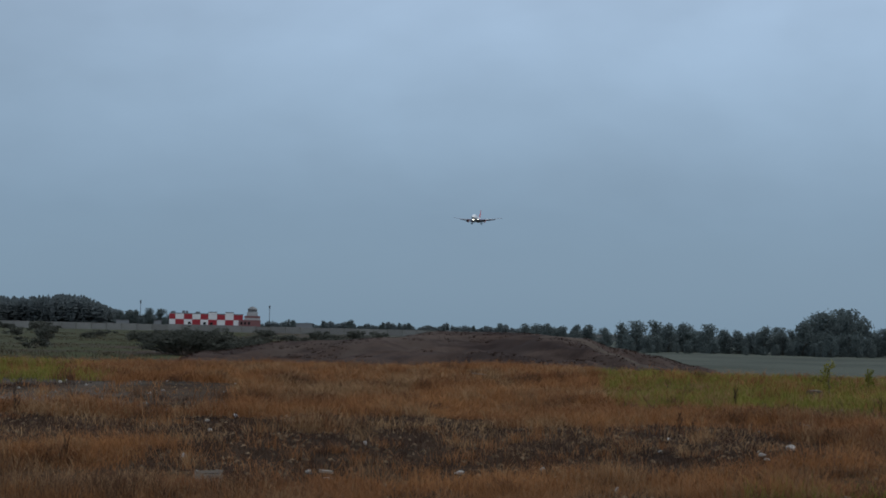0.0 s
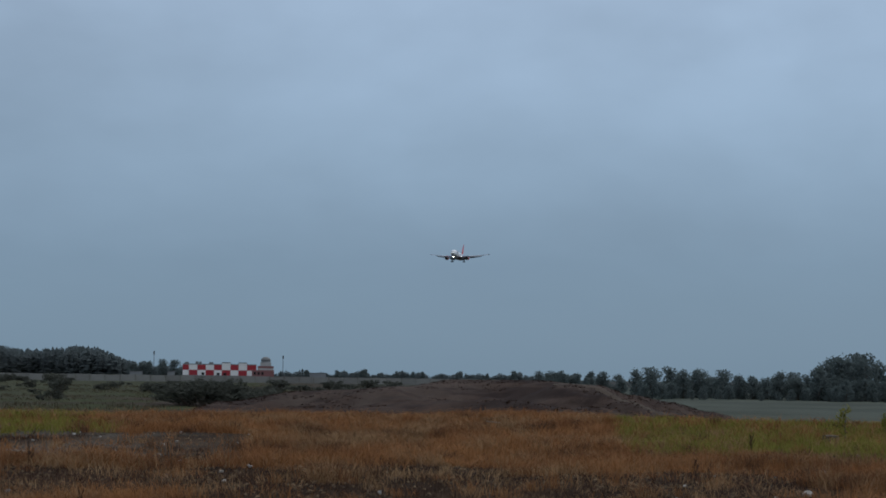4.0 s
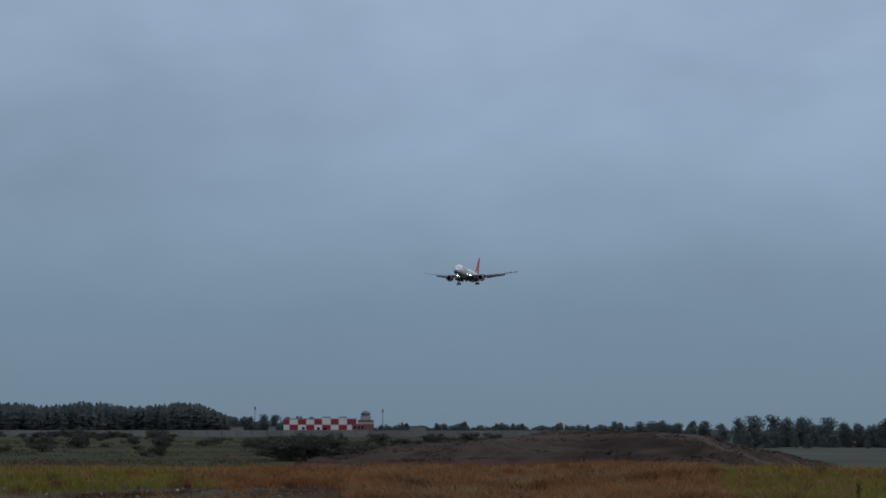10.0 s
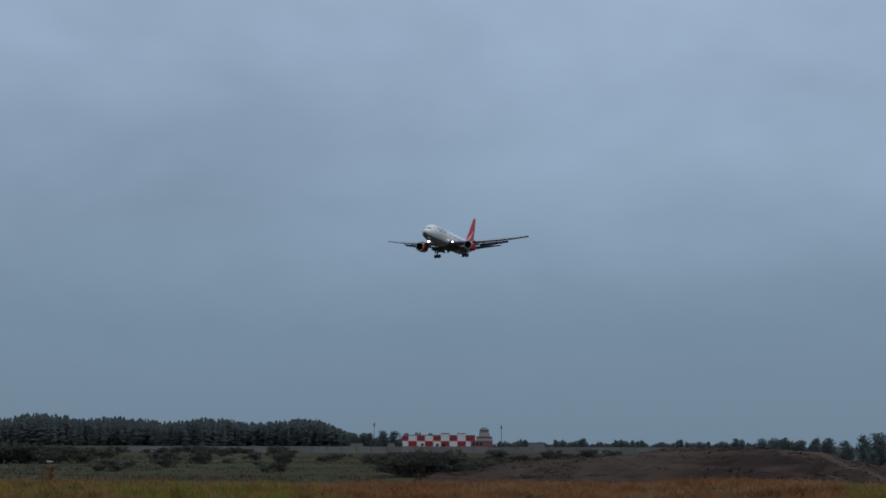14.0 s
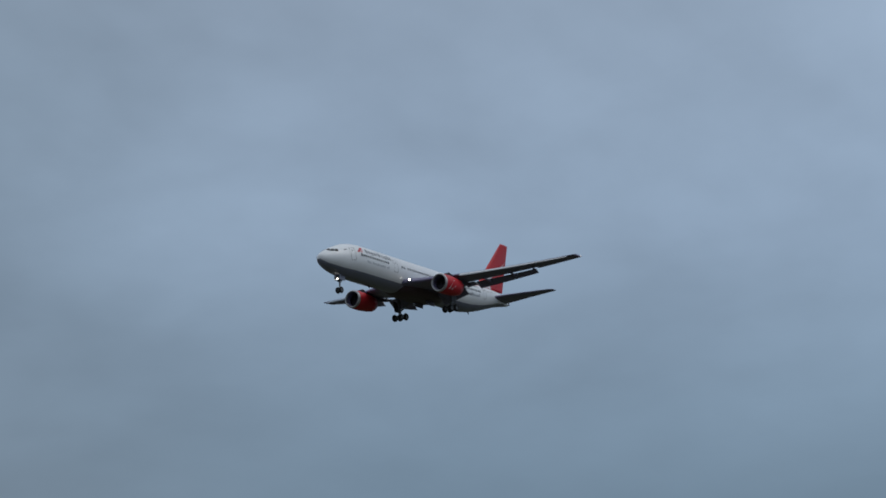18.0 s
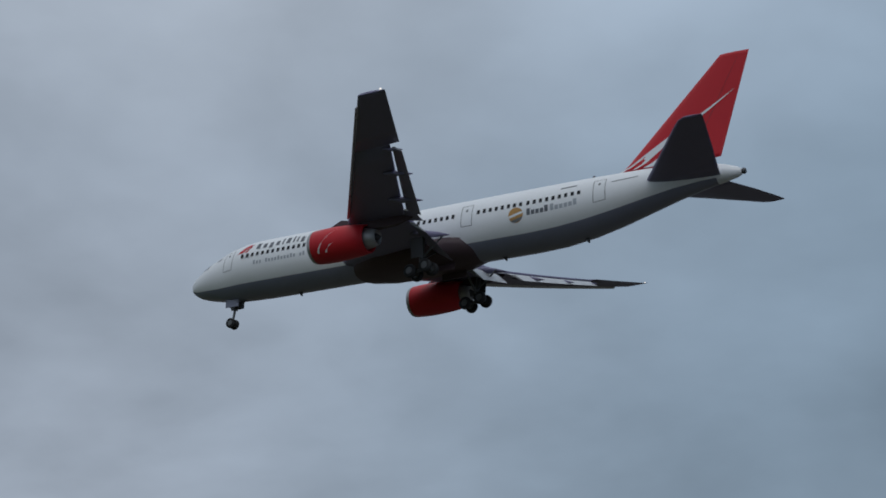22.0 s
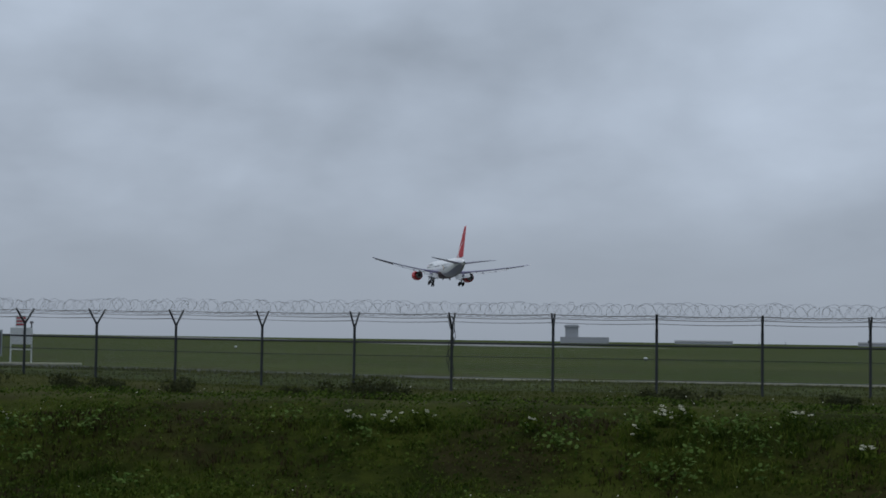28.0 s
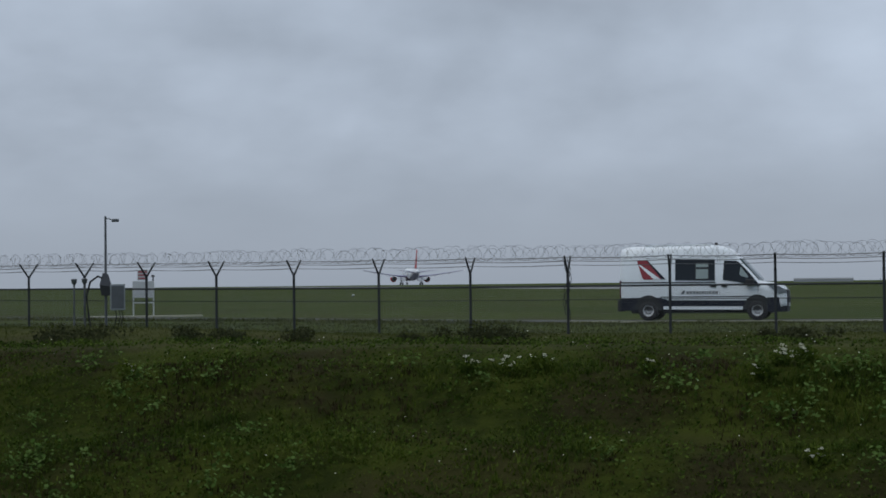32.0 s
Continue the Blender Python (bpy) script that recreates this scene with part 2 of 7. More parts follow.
def mesh_of(name, bm, material, shade=False):
    me = bpy.data.meshes.new(name)
    bm.normal_update()
    bm.to_mesh(me)
    bm.free()
    for mat in material if isinstance(material, (list, tuple)) else (material,):
        me.materials.append(mat)
    if shade:
        me.polygons.foreach_set("use_smooth", [True] * len(me.polygons))
    return me


def part(name, bm, material, parent, label="", shade=False):
    ob = new(name, mesh_of(name, bm, material, shade))
    ob.parent = parent
    if label:
        tagged(ob, label)
    return ob


def thing(name, label, category, m=None, group="", kind=""):
    ob = new(name)
    ob.empty_display_size = 0.3
    if m is not None:
        ob.matrix_world = m
    return tagged(ob, label, category, group, kind)


def solid(name, bm, material, label, category="", m=None, group="", kind="", shade=False):
    ob = new(name, mesh_of(name, bm, material, shade))
    if m is not None:
        ob.matrix_world = m
    return tagged(ob, label, category, group, kind)


def box(bm, x0, x1, y0, y1, z0, z1, m=None, bevel=0.0):
    vs = [bm.verts.new((x, y, z)) for z in (z0, z1) for y in (y0, y1) for x in (x0, x1)]
    fs = [bm.faces.new([vs[i] for i in f]) for f in ((0, 2, 3, 1), (4, 5, 7, 6), (0, 1, 5, 4), (2, 6, 7, 3), (0, 4, 6, 2), (1, 3, 7, 5))]
    if m is not None:
        bmesh.ops.transform(bm, matrix=m, verts=vs)
    if bevel:
        es = {e for f in fs for e in f.edges}
        bmesh.ops.bevel(bm, geom=list(es), offset=bevel, segments=2, affect="EDGES", profile=0.6)
    return bm


def rod(bm, a, b, r0, r1=None, sides=8):
    a, b = Vector(a), Vector(b)
    r1 = r0 if r1 is None else r1
    q = (b - a).to_track_quat("Z", "Y")
    rings = []
    for c, r in ((a, r0), (b, r1)):
        rings.append([bm.verts.new(c + q @ Vector((math.cos(k * math.tau / sides) * r, math.sin(k * math.tau / sides) * r, 0))) for k in range(sides)])
    for k in range(sides):
        bm.faces.new((rings[0][k], rings[0][(k + 1) % sides], rings[1][(k + 1) % sides], rings[1][k]))
    bm.faces.new(rings[0][::-1])
    bm.faces.new(rings[1])
    return bm


def loft(bm, rings, cap=True, closed=True):
    """Skin through rings of points."""
    vs = [[bm.verts.new(p) for p in ring] for ring in rings]
    n = len(vs[0])
    for a, b in zip(vs, vs[1:]):
        for k in range(n if closed else n - 1):
            bm.faces.new((a[k], a[(k + 1) % n], b[(k + 1) % n], b[k]))
    if cap:
        bm.faces.new(vs[0][::-1])
        bm.faces.new(vs[-1])
    bmesh.ops.recalc_face_normals(bm, faces=bm.faces)
    return bm


def lathe(bm, profile, axis="X", sides=24, centre=(0, 0, 0)):
    """Profile (along, radius) turned about an axis through centre."""
    c = Vector(centre)
    rings = []
    for s, r in profile:
        ring = []
        for k in range(sides):
            u, w = math.cos(k * math.tau / sides) * r, math.sin(k * math.tau / sides) * r
            ring.append(c + (Vector((s, u, w)) if axis == "X" else Vector((u, s, w)) if axis == "Y" else Vector((u, w, s))))
        rings.append(ring)
    return loft(bm, rings)


def tube(bm, points, r, sides=5):
    """A bent rod through points."""
    pts = [Vector(p) for p in points]
    rings = []
    for i, p in enumerate(pts):
        d = (pts[min(i + 1, len(pts) - 1)] - pts[max(i - 1, 0)]).normalized()
        q = d.to_track_quat("Z", "Y")
        rings.append([p + q @ Vector((math.cos(k * math.tau / sides) * r, math.sin(k * math.tau / sides) * r, 0)) for k in range(sides)])
    return loft(bm, rings)


def soup(name, verts, faces, material):
    me = bpy.data.meshes.new(name)
    me.from_pydata(verts, [], faces)
    for mat in material if isinstance(material, (list, tuple)) else (material,):
        me.materials.append(mat)
    return me

# ---- the ground ----
NEAR = way(70.5)
ALONG = way(160.5)
FENCE = 47.25


def lane(u, v, z=0.0):
    """A point on the airfield side: u along the fence, v away from the viewer."""
    p = ALONG * u + NEAR * v
    return Vector((p.x, p.y, z))


BANK = ((-1e9, -0.15), (9.5, -0.15), (15.0, -3.0), (25.5, -2.95), (30.0, -1.5), (33.6, -0.28), (35.4, 0.0), (37.0, 0.05), (38.0, -0.1), (38.7, 0.06), (42.0, 0.03), (47.2, 0.0), (52.0, 0.07), (57.0, 0.09), (62.0, 0.10), (70.0, 0.12), (1e9, 0.12))


def bank_z(v, u):
    for (a, za), (b, zb) in zip(BANK, BANK[1:]):
        if v <= b:
            return za + (zb - za) * smooth(a, b, v) + 0.07 * smooth(8, 26, u) * smooth(48, 54, v) * (1 - smooth(110, 200, v)) + 0.32 * smooth(9, 22, u) * smooth(39, 42.5, v) * (1 - smooth(44, 47, v))
    return 0.05


FIELD = way(-77)


def field_z(x, y):
    w = x * FIELD.x + y * FIELD.y
    return -0.1 - 1.7 * smooth(60, 96, w) + 0.8 * smooth(420, 580, w) + 2.3 * smooth(590, 690, w)


def ground_z(x, y):
    v = x * NEAR.x + y * NEAR.y
    s = smooth(-4, 6, v)
    z = 0.0
    if s < 1:
        z += (1 - s) * field_z(x, y)
    if s > 0:
        z += s * bank_z(v, x * ALONG.x + y * ALONG.y)
    r = math.hypot(x, y)
    if 8 < r < 400:
        rough = 1.0 if v < 38 else 0.25
        z += rough * (0.16 * noise.noise((x * 0.09, y * 0.09, 0.3)) + 0.06 * noise.noise((x * 0.4, y * 0.4, 4.1))) * smooth(8, 14, r)
    return z


def ground_material():
    m = bpy.data.materials.new("turf_and_soil")
    m.use_nodes = True
    n = Nodes(m.node_tree)
    at = n.add("ShaderNodeTexCoord").outputs["Object"]
    v = n.dot(at, tuple(NEAR))
    wide, mid, fine = n.noise(at, 0.035, 4.0), n.noise(at, 0.3, 5.0, 0.6), n.noise(at, 3.0, 5.0, 0.65)
    tiny = n.noise(at, 14.0, 4.0, 0.7)
    # the airfield and its bank
    turf = n.mix(n.step(n.math("ADD", n.math("MULTIPLY", mid, 0.6), n.math("MULTIPLY", fine, 0.4)), 0.38, 0.62), (0.016, 0.022, 0.004), (0.040, 0.050, 0.008))
    mown = n.mix(n.step(wide, 0.4, 0.6), (0.042, 0.059, 0.015), (0.056, 0.072, 0.020))
    lush = n.mix(n.step(v, 44, 52), n.mix(n.step(v, 34.5, 36.5), turf, n.mix(n.step(mid, 0.4, 0.6), (0.036, 0.042, 0.012), (0.058, 0.062, 0.020))), mown)
    lush = n.mix(n.math("MULTIPLY", n.step(n.noise(at, 0.22, 3.0), 0.50, 0.62), 0.6), lush, n.mix(n.step(v, 34.5, 36.5), (0.030, 0.022, 0.012), (0.044, 0.042, 0.018)))
    # the dry field
    dry = n.mix(n.step(mid, 0.35, 0.65), (0.0252, 0.0182, 0.0133), (0.0665, 0.0406, 0.0245))
    dry = n.mix(n.math("MULTIPLY", n.step(fine, 0.52, 0.68), 0.6), dry, (0.021, 0.0147, 0.0112))
    far = n.dot(at, tuple(FIELD))
    side = n.dot(at, tuple(way(13)))
    gravel = n.math("MULTIPLY", n.math("MULTIPLY", n.step(n.noise(at, 0.2, 4.0), 0.34, 0.5), n.math("MULTIPLY", n.step(side, 1.5, 6), n.step(far, 28, 33))), n.math("SUBTRACT", 1.0, n.step(far, 42, 48)))
    dry = n.mix(n.math("MULTIPLY", gravel, 0.8), dry, n.mix(n.step(tiny, 0.4, 0.6), (0.050, 0.042, 0.036), (0.135, 0.116, 0.098)))
    # the hollow beyond: weedy brown soil with grey-green swards
    sward = n.noise(at, 0.022, 5.0, 0.6)
    hollow = n.mix(n.step(mid, 0.4, 0.6), (0.036, 0.028, 0.023), (0.066, 0.050, 0.040))
    hollow = n.mix(n.math("MULTIPLY", n.step(sward, 0.46, 0.56), 0.85), hollow, n.mix(n.step(fine, 0.4, 0.6), (0.034, 0.043, 0.020), (0.062, 0.070, 0.034)))
    dry = n.mix(n.step(far, 66, 84), dry, hollow)
    dry = n.mix(n.math("MULTIPLY", n.step(far, 84, 120), n.step(side, 20, 60)), dry, n.mix(n.step(mid, 0.35, 0.65), (0.040, 0.043, 0.027), (0.066, 0.069, 0.043)))
    # far ground to the right, paled to grey in place of haze
    dry = n.mix(n.math("MULTIPLY", n.step(far, 88, 130), n.math("SUBTRACT", 1.0, n.step(side, -60, 30))), dry, n.mix(n.step(wide, 0.4, 0.6), (0.062, 0.070, 0.060), (0.082, 0.090, 0.076)))
    col = n.mix(n.step(v, -3, 3), dry, lush)
    # paler ground to the north, never in view, added to bounce light onto the jet
    reach = n.math("ADD", n.math("SUBTRACT", n.dot(at, (0, 1, 0)), n.math("MULTIPLY", n.math("ABSOLUTE", n.dot(at, (1, 0, 0))), 0.9)), n.math("MULTIPLY", n.math("SUBTRACT", n.noise(at, 0.09, 4.0), 0.5), 24.0))
    col = n.mix(n.step(reach, 12, 26), col, n.mix(n.step(mid, 0.38, 0.62), (0.056, 0.0518, 0.042), (0.105, 0.098, 0.0826)))
    bsdf = n.add("ShaderNodeBsdfPrincipled")
    n.link(col, bsdf.inputs["Base Color"])
    bsdf.inputs["Roughness"].default_value = 0.95
    bsdf.inputs["Specular IOR Level"].default_value = 0.03
    relief = n.add("ShaderNodeBump")
    relief.inputs["Strength"].default_value, relief.inputs["Distance"].default_value = 0.9, 0.12
    n.link(n.math("ADD", fine, n.math("MULTIPLY", tiny, 0.4)), relief.inputs["Height"])
    n.link(relief.outputs[0], bsdf.inputs["Normal"])
    n.link(bsdf.outputs[0], n.add("ShaderNodeOutputMaterial").inputs["Surface"])
    return m


def make_ground():
    rings, spokes = 250, 540
    verts, faces = [(0.0, 0.0, -0.12)], []
    for i in range(rings):
        r = 1.5 * (4600 / 1.5) ** (i / (rings - 1))
        for k in range(spokes):
            a = k * math.tau / spokes
            x, y = r * math.cos(a), r * math.sin(a)
            verts.append((x, y, ground_z(x, y)))
    for k in range(spokes):
        faces.append((0, 1 + k, 1 + (k + 1) % spokes))
    for i in range(rings - 1):
        for k in range(spokes):
            a, b = 1 + i * spokes + k, 1 + i * spokes + (k + 1) % spokes
            faces.append((a, a + spokes, b + spokes, b))
    me = soup("ground", verts, faces, ground_material())
    me.polygons.foreach_set("use_smooth", [True] * len(me.polygons))
    tagged(new("ground", me), "rough ground of dry russet grass and green turf", "ground", kind="structure")


make_ground()


def road_v(u):
    return 57.7 + 0.21 * max(0.0, u - 6.0) + 0.12 * max(0.0, u - 18.0)


def strip(name, u0, u1, v0, v1, lift, material, label, n=120):
    """A band along the perimeter road, v0 to v1 from its middle."""
    bm = bmesh.new()
    rows = []
    for i in range(n + 1):
        u = u0 + (u1 - u0) * i / n
        c = road_v(u)
        z = bank_z(c, u) + lift
        rows.append([bm.verts.new(lane(u, c + v, zz)) for v, zz in ((v0, z - 0.1), (v0, z), (v1, z), (v1, z - 0.1))])
    for a, b in zip(rows, rows[1:]):
        for k in range(3):
            bm.faces.new((a[k], b[k], b[k + 1], a[k + 1]))
    bmesh.ops.recalc_face_normals(bm, faces=bm.faces)
    return solid(name, bm, material, label, "road", kind="structure")


strip("perimeter_road", -160, 200, -1.6, 1.6, 0.02, ASPHALT, "narrow asphalt perimeter road inside the fence")
strip("road_edge", -160, 8.9, -1.80, -1.66, 0.065, EDGE, "pale concrete edging along the perimeter road")


def make_runway():
    bm = bmesh.new()
    d = Vector((-1.0, -0.0592, 0)).normalized()
    s = Vector((-d.y, d.x, 0))
    c = Vector((-757, 66.9, 0))
    for a, b, w0, w1 in ((-420, 2400, -22.5, 22.5),):
        vs = [bm.verts.new((c + d * p + s * q) + Vector((0, 0, z))) for p, q, z in ((a, w0, 0.13), (b, w0, 0.13), (b, w1, 0.13), (a, w1, 0.13))]
        bm.faces.new(vs)
    bmesh.ops.recalc_face_normals(bm, faces=bm.faces)
    solid("runway", bm, surface("wet_runway_concrete", (0.17, 0.17, 0.17), 0.85, var=0.2, scale=0.05), "long wet concrete runway", "runway", kind="structure")


make_runway()
# ---- the airliner: local x runs aft, y to starboard, z up; the origin lies 25 m behind the nose ----


def A(aft, port, up):
    return Vector((aft - 25.0, -port, up))


HULL = ((0.45, -0.98, 0.03, 0.03), (0.5, -0.98, 0.3, 0.3), (0.68, -0.98, 0.57, 0.57), (1.0, -0.97, 0.82, 0.83), (1.6, -0.94, 1.15, 1.17), (2.4, -0.84, 1.48, 1.5), (3.2, -0.74, 1.74, 1.78), (4.3, -0.617, 1.96, 2.12), (5.6, -0.454, 2.2, 2.42), (7.2, -0.33, 2.4, 2.61), (9.0, -0.3, 2.5, 2.69), (10.5, -0.3, 2.515, 2.7), (20.0, -0.3, 2.515, 2.7), (30.0, -0.3, 2.515, 2.7), (36.0, -0.3, 2.515, 2.7), (38.5, -0.25, 2.49, 2.64), (41.0, -0.08, 2.37, 2.46), (43.5, 0.183, 2.14, 2.16), (46.0, 0.515, 1.83, 1.8), (48.5, 0.81, 1.45, 1.42), (50.7, 0.919, 1.05, 1.06), (52.4, 0.86, 0.66, 0.72), (53.4, 0.78, 0.38, 0.44), (53.75, 0.74, 0.2, 0.24))


def hull_at(aft):
    for a, b in zip(HULL, HULL[1:]):
        if aft <= b[0]:
            k = (aft - a[0]) / (b[0] - a[0])
            return [p + (q - p) * k for p, q in zip(a[1:], b[1:])]
    return list(HULL[-1][1:])


def skin(aft, phi, side=1, out=0.0):
    """A point of the hull's skin: phi degrees above the level, side 1 is port."""
    zc, w, h = hull_at(aft)
    c, s = math.cos(radians(phi)), math.sin(radians(phi))
    return A(aft, side * (w + out) * c, zc + (h + out) * s)


def skin_patch(bm, a0, a1, p0, p1, side=1, out=0.012, n=4, m=4):
    g = [[bm.verts.new(skin(a0 + (a1 - a0) * i / n, p0 + (p1 - p0) * j / m, side, out)) for j in range(m + 1)] for i in range(n + 1)]
    for i in range(n):
        for j in range(m):
            f = (g[i][j], g[i + 1][j], g[i + 1][j + 1], g[i][j + 1])
            bm.faces.new(f if side < 0 else f[::-1])
    return bm


def open_ends(bm):
    """Takes the caps off a turned shape."""
    bmesh.ops.delete(bm, geom=[f for f in bm.faces if len(f.verts) > 4], context="FACES_ONLY")
    return bm


def wing_section(y):
    """Leading edge, chord, height and thickness of the wing at y metres out."""
    le = 18.85 + 0.695 * (y - 2.5) - 0.25 * (1 - smooth(2.0, 4.5, y))
    te = 29.5 if y < 8.0 else 29.5 + (y - 8.0) * 0.404
    z = -1.70 + 0.11 * (y - 2.5) + 0.0022 * (y - 2.5) ** 2
    return le, te - le, z, 0.135 - 0.045 * smooth(2, 12, y)


def foil(x):
    """Upper and lower outline over the chord."""
    t = 5 * (0.2969 * math.sqrt(max(x, 0.0)) - 0.126 * x - 0.3516 * x * x + 0.2843 * x ** 3 - 0.1036 * x ** 4)
    return t, 0.06 * x * (1 - x)


def wing_ring(y, side, f0=0.0, f1=1.0, n=9):
    le, c, z, th = wing_section(y)
    top, low = [], []
    for i in range(n):
        f = f0 + (f1 - f0) * (1 - math.cos(math.pi * i / (n - 1))) / 2
        t, camber = foil(f)
        top.append(A(le + f * c, side * y, z + c * (camber + th * t * 0.95)))
        low.append(A(le + f * c, side * y, z + c * (camber - th * t * 0.85)))
    return top + low[::-1]


def flap_ring(y, side, size, drop, turn, shift):
    """A flap's section behind the wing box, turned down."""
    le, c, z, th = wing_section(y)
    s = c * size
    px, pz = le + c * shift, z - drop
    pts = []
    for f, k in ((0.0, 0.0), (0.06, 0.05), (0.2, 0.085), (0.45, 0.08), (0.75, 0.04), (1.0, 0.004), (0.75, -0.015), (0.45, -0.03), (0.2, -0.04), (0.06, -0.03)):
        x, h = f * s, k * s
        a = radians(turn)
        pts.append(A(px + x * math.cos(a) + h * math.sin(a), side * y, pz - x * math.sin(a) + h * math.cos(a)))
    return pts


def make_wheel(bm, c, r, w):
    prof = ((-w / 2, r * 0.55), (-w / 2, r * 0.86), (-w * 0.3, r * 0.98), (0, r), (w * 0.3, r * 0.98), (w / 2, r * 0.86), (w / 2, r * 0.55))
    return open_ends(lathe(bm, prof, "Y", 20, c))


def add_wheel(gear, c, r, w):
    tyre = part("wheel", make_wheel(bmesh.new(), c, r, w), RUBBER, gear, shade=True)
    part("hub", lathe(bmesh.new(), ((-w * 0.46, r * 0.5), (-w * 0.3, r * 0.56), (w * 0.3, r * 0.56), (w * 0.46, r * 0.5)), "Y", 14, c), GALV, tyre)


def make_airliner():
    jet = thing("airliner", "white twin-engined jet airliner with red tail fin and engines, wheels down", "airplane")
    # hull
    bm = bmesh.new()
    n = 36
    rings = []
    stations = []
    for a, b in zip(HULL, HULL[1:]):
        steps = 3 if b[0] - a[0] < 4 else 8
        stations += [a[0] + (b[0] - a[0]) * i / steps for i in range(steps)]
    stations.append(HULL[-1][0])
    for s in stations:
        rings.append([skin(s, 360 * k / n) for k in range(n)])
    loft(bm, rings)
    bm.faces.ensure_lookup_table()
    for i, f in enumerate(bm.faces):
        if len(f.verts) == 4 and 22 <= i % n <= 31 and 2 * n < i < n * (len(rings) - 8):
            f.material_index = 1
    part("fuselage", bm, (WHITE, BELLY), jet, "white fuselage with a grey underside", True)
    # wing to body fairing
    bm = bmesh.new()
    rings = []
    for s, w, d in ((17.6, 0.5, 2.3), (18.6, 1.4, 2.7), (19.8, 2.3, 2.95), (21.6, 2.85, 3.1), (26.0, 3.0, 3.12), (29.0, 2.75, 3.02), (30.8, 1.8, 2.8), (32.0, 0.6, 2.4)):
        rings.append([A(s, w * math.cos(a), -1.5 - (d - 1.3) * max(0.0, math.sin(a)) ** 0.7) for a in [math.pi * k / 14 for k in range(15)]])
    loft(bm, rings)
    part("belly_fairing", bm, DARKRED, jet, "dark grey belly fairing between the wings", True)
    # cockpit panes
    for side in (1, -1):
        def rim(s, rows):
            for (q, a, p), (q2, a2, p2) in zip(rows, rows[1:]):
                if s <= q2:
                    k = (s - q) / (q2 - q)
                    return a + (a2 - a) * k, p + (p2 - p) * k

        for s0, s1 in ((0.02, 0.38), (0.42, 0.69), (0.73, 1.0)):
            bm = bmesh.new()
            grid = []
            for i in range(7):
                s = s0 + (s1 - s0) * i / 6
                lo, hi = rim(s, ((0, 1.78, 84), (0.4, 1.9, 50), (1, 3.1, 29))), rim(s, ((0, 2.4, 86), (0.4, 2.5, 64), (1, 3.3, 46)))
                grid.append([bm.verts.new(skin(lo[0] + (hi[0] - lo[0]) * j / 5, lo[1] + (hi[1] - lo[1]) * j / 5, side, 0.018)) for j in range(6)])
            for a, b in zip(grid, grid[1:]):
                for j in range(5):
                    bm.faces.new((a[j], b[j], b[j + 1], a[j + 1]))
            part("cockpit_window", bm, BLACKGLASS, jet, "dark cockpit window pane")
        bm = skin_patch(bmesh.new(), 4.3, 4.85, 33, 38, side, 0.014)
        part("flag_marking", bm, TITLE, jet)
    # cabin windows, one mesh a side
    for side in (1, -1):
        bm = skin_patch(bmesh.new(), 24.86, 25.14, 10.0, 18.5, side, 0.014, 2, 2)
        pane = mesh_of("cabin_window", bm, BLACKGLASS)
        runs = ((7.65, 14.7), (18.1, 18.7), (19.7, 20.3), (21.0, 29.6), (31.8, 35.9))
        for s0, s1 in runs:
            s = s0
            while s <= s1:
                w = new("cabin_window", pane)
                w.parent = jet
                w.location = (s - 25.0, 0, 0)
                s += 0.56
        for k in range(9):
            s = 36.4 + 0.56 * k
            bm = skin_patch(bmesh.new(), s - 0.14, s + 0.14, 9.7, 18.2, side, 0.014, 2, 2)
            part("cabin_window", bm, BLACKGLASS, jet)
        for s in (5.9, 16.4, 30.7, 42.6):
            bm = bmesh.new()
            w = 0.53
            zc, _, h = hull_at(s)
            lo, hi = [math.degrees(math.asin((z - zc) / h)) for z in ((-0.74, 1.2) if s < 40 else (-0.5, 1.4))]
            for a0, a1, p0, p1 in ((s - w, s + w, hi - 1.1, hi), (s - w, s + w, lo, lo + 1.1), (s - w, s - w + 0.055, lo, hi), (s + w - 0.055, s + w, lo, hi), (s - 0.1, s + 0.1, hi - 15, hi - 9)):
                skin_patch(bm, a0, a1, p0, p1, side, 0.013, 2, 6)
            part("cabin_door", bm, SEAM, jet, "outlined cabin door")
    # markings on the port side
    bm = bmesh.new()
    for k, (w, lo, hi) in enumerate(((0.55, 33, 49), (0.5, 33, 45), (0.5, 30, 45), (0.5, 33, 45), (0.22, 33, 50), (0.55, 33, 49), (0.22, 33, 50), (0.22, 33, 47), (0.5, 30, 45), (0.5, 33, 50), (0.35, 33, 48))):
        s = 8.95 + sum((0.55, 0.5, 0.5, 0.5, 0.22, 0.55, 0.22, 0.22, 0.5, 0.5, 0.35)[:k]) + 0.2 * k
        lo, hi = lo - 9, 25.5 + (hi - 33) * 1.05
        skin_patch(bm, s + w * 0.12, s + w * 0.88, lo + 2, hi, 1, 0.012, 1, 5)
    part("name_lettering", bm, TITLE, jet, "row of dark grey bars above the windows")["kind"] = "stuff"
    bm = bmesh.new()
    for a0, a1, b0, b1, p0, p1 in ((6.9, 7.5, 7.95, 8.55, 24, 45), (7.75, 8.0, 8.3, 8.45, 24, 38)):
        rows = [[bm.verts.new(skin(x + (y - x) * k / 6, p0 + (p1 - p0) * k / 6, 1, 0.016)) for x, y in ((a0, b0), ((a0 + a1) / 2, (b0 + b1) / 2), (a1, b1))] for k in range(7)]
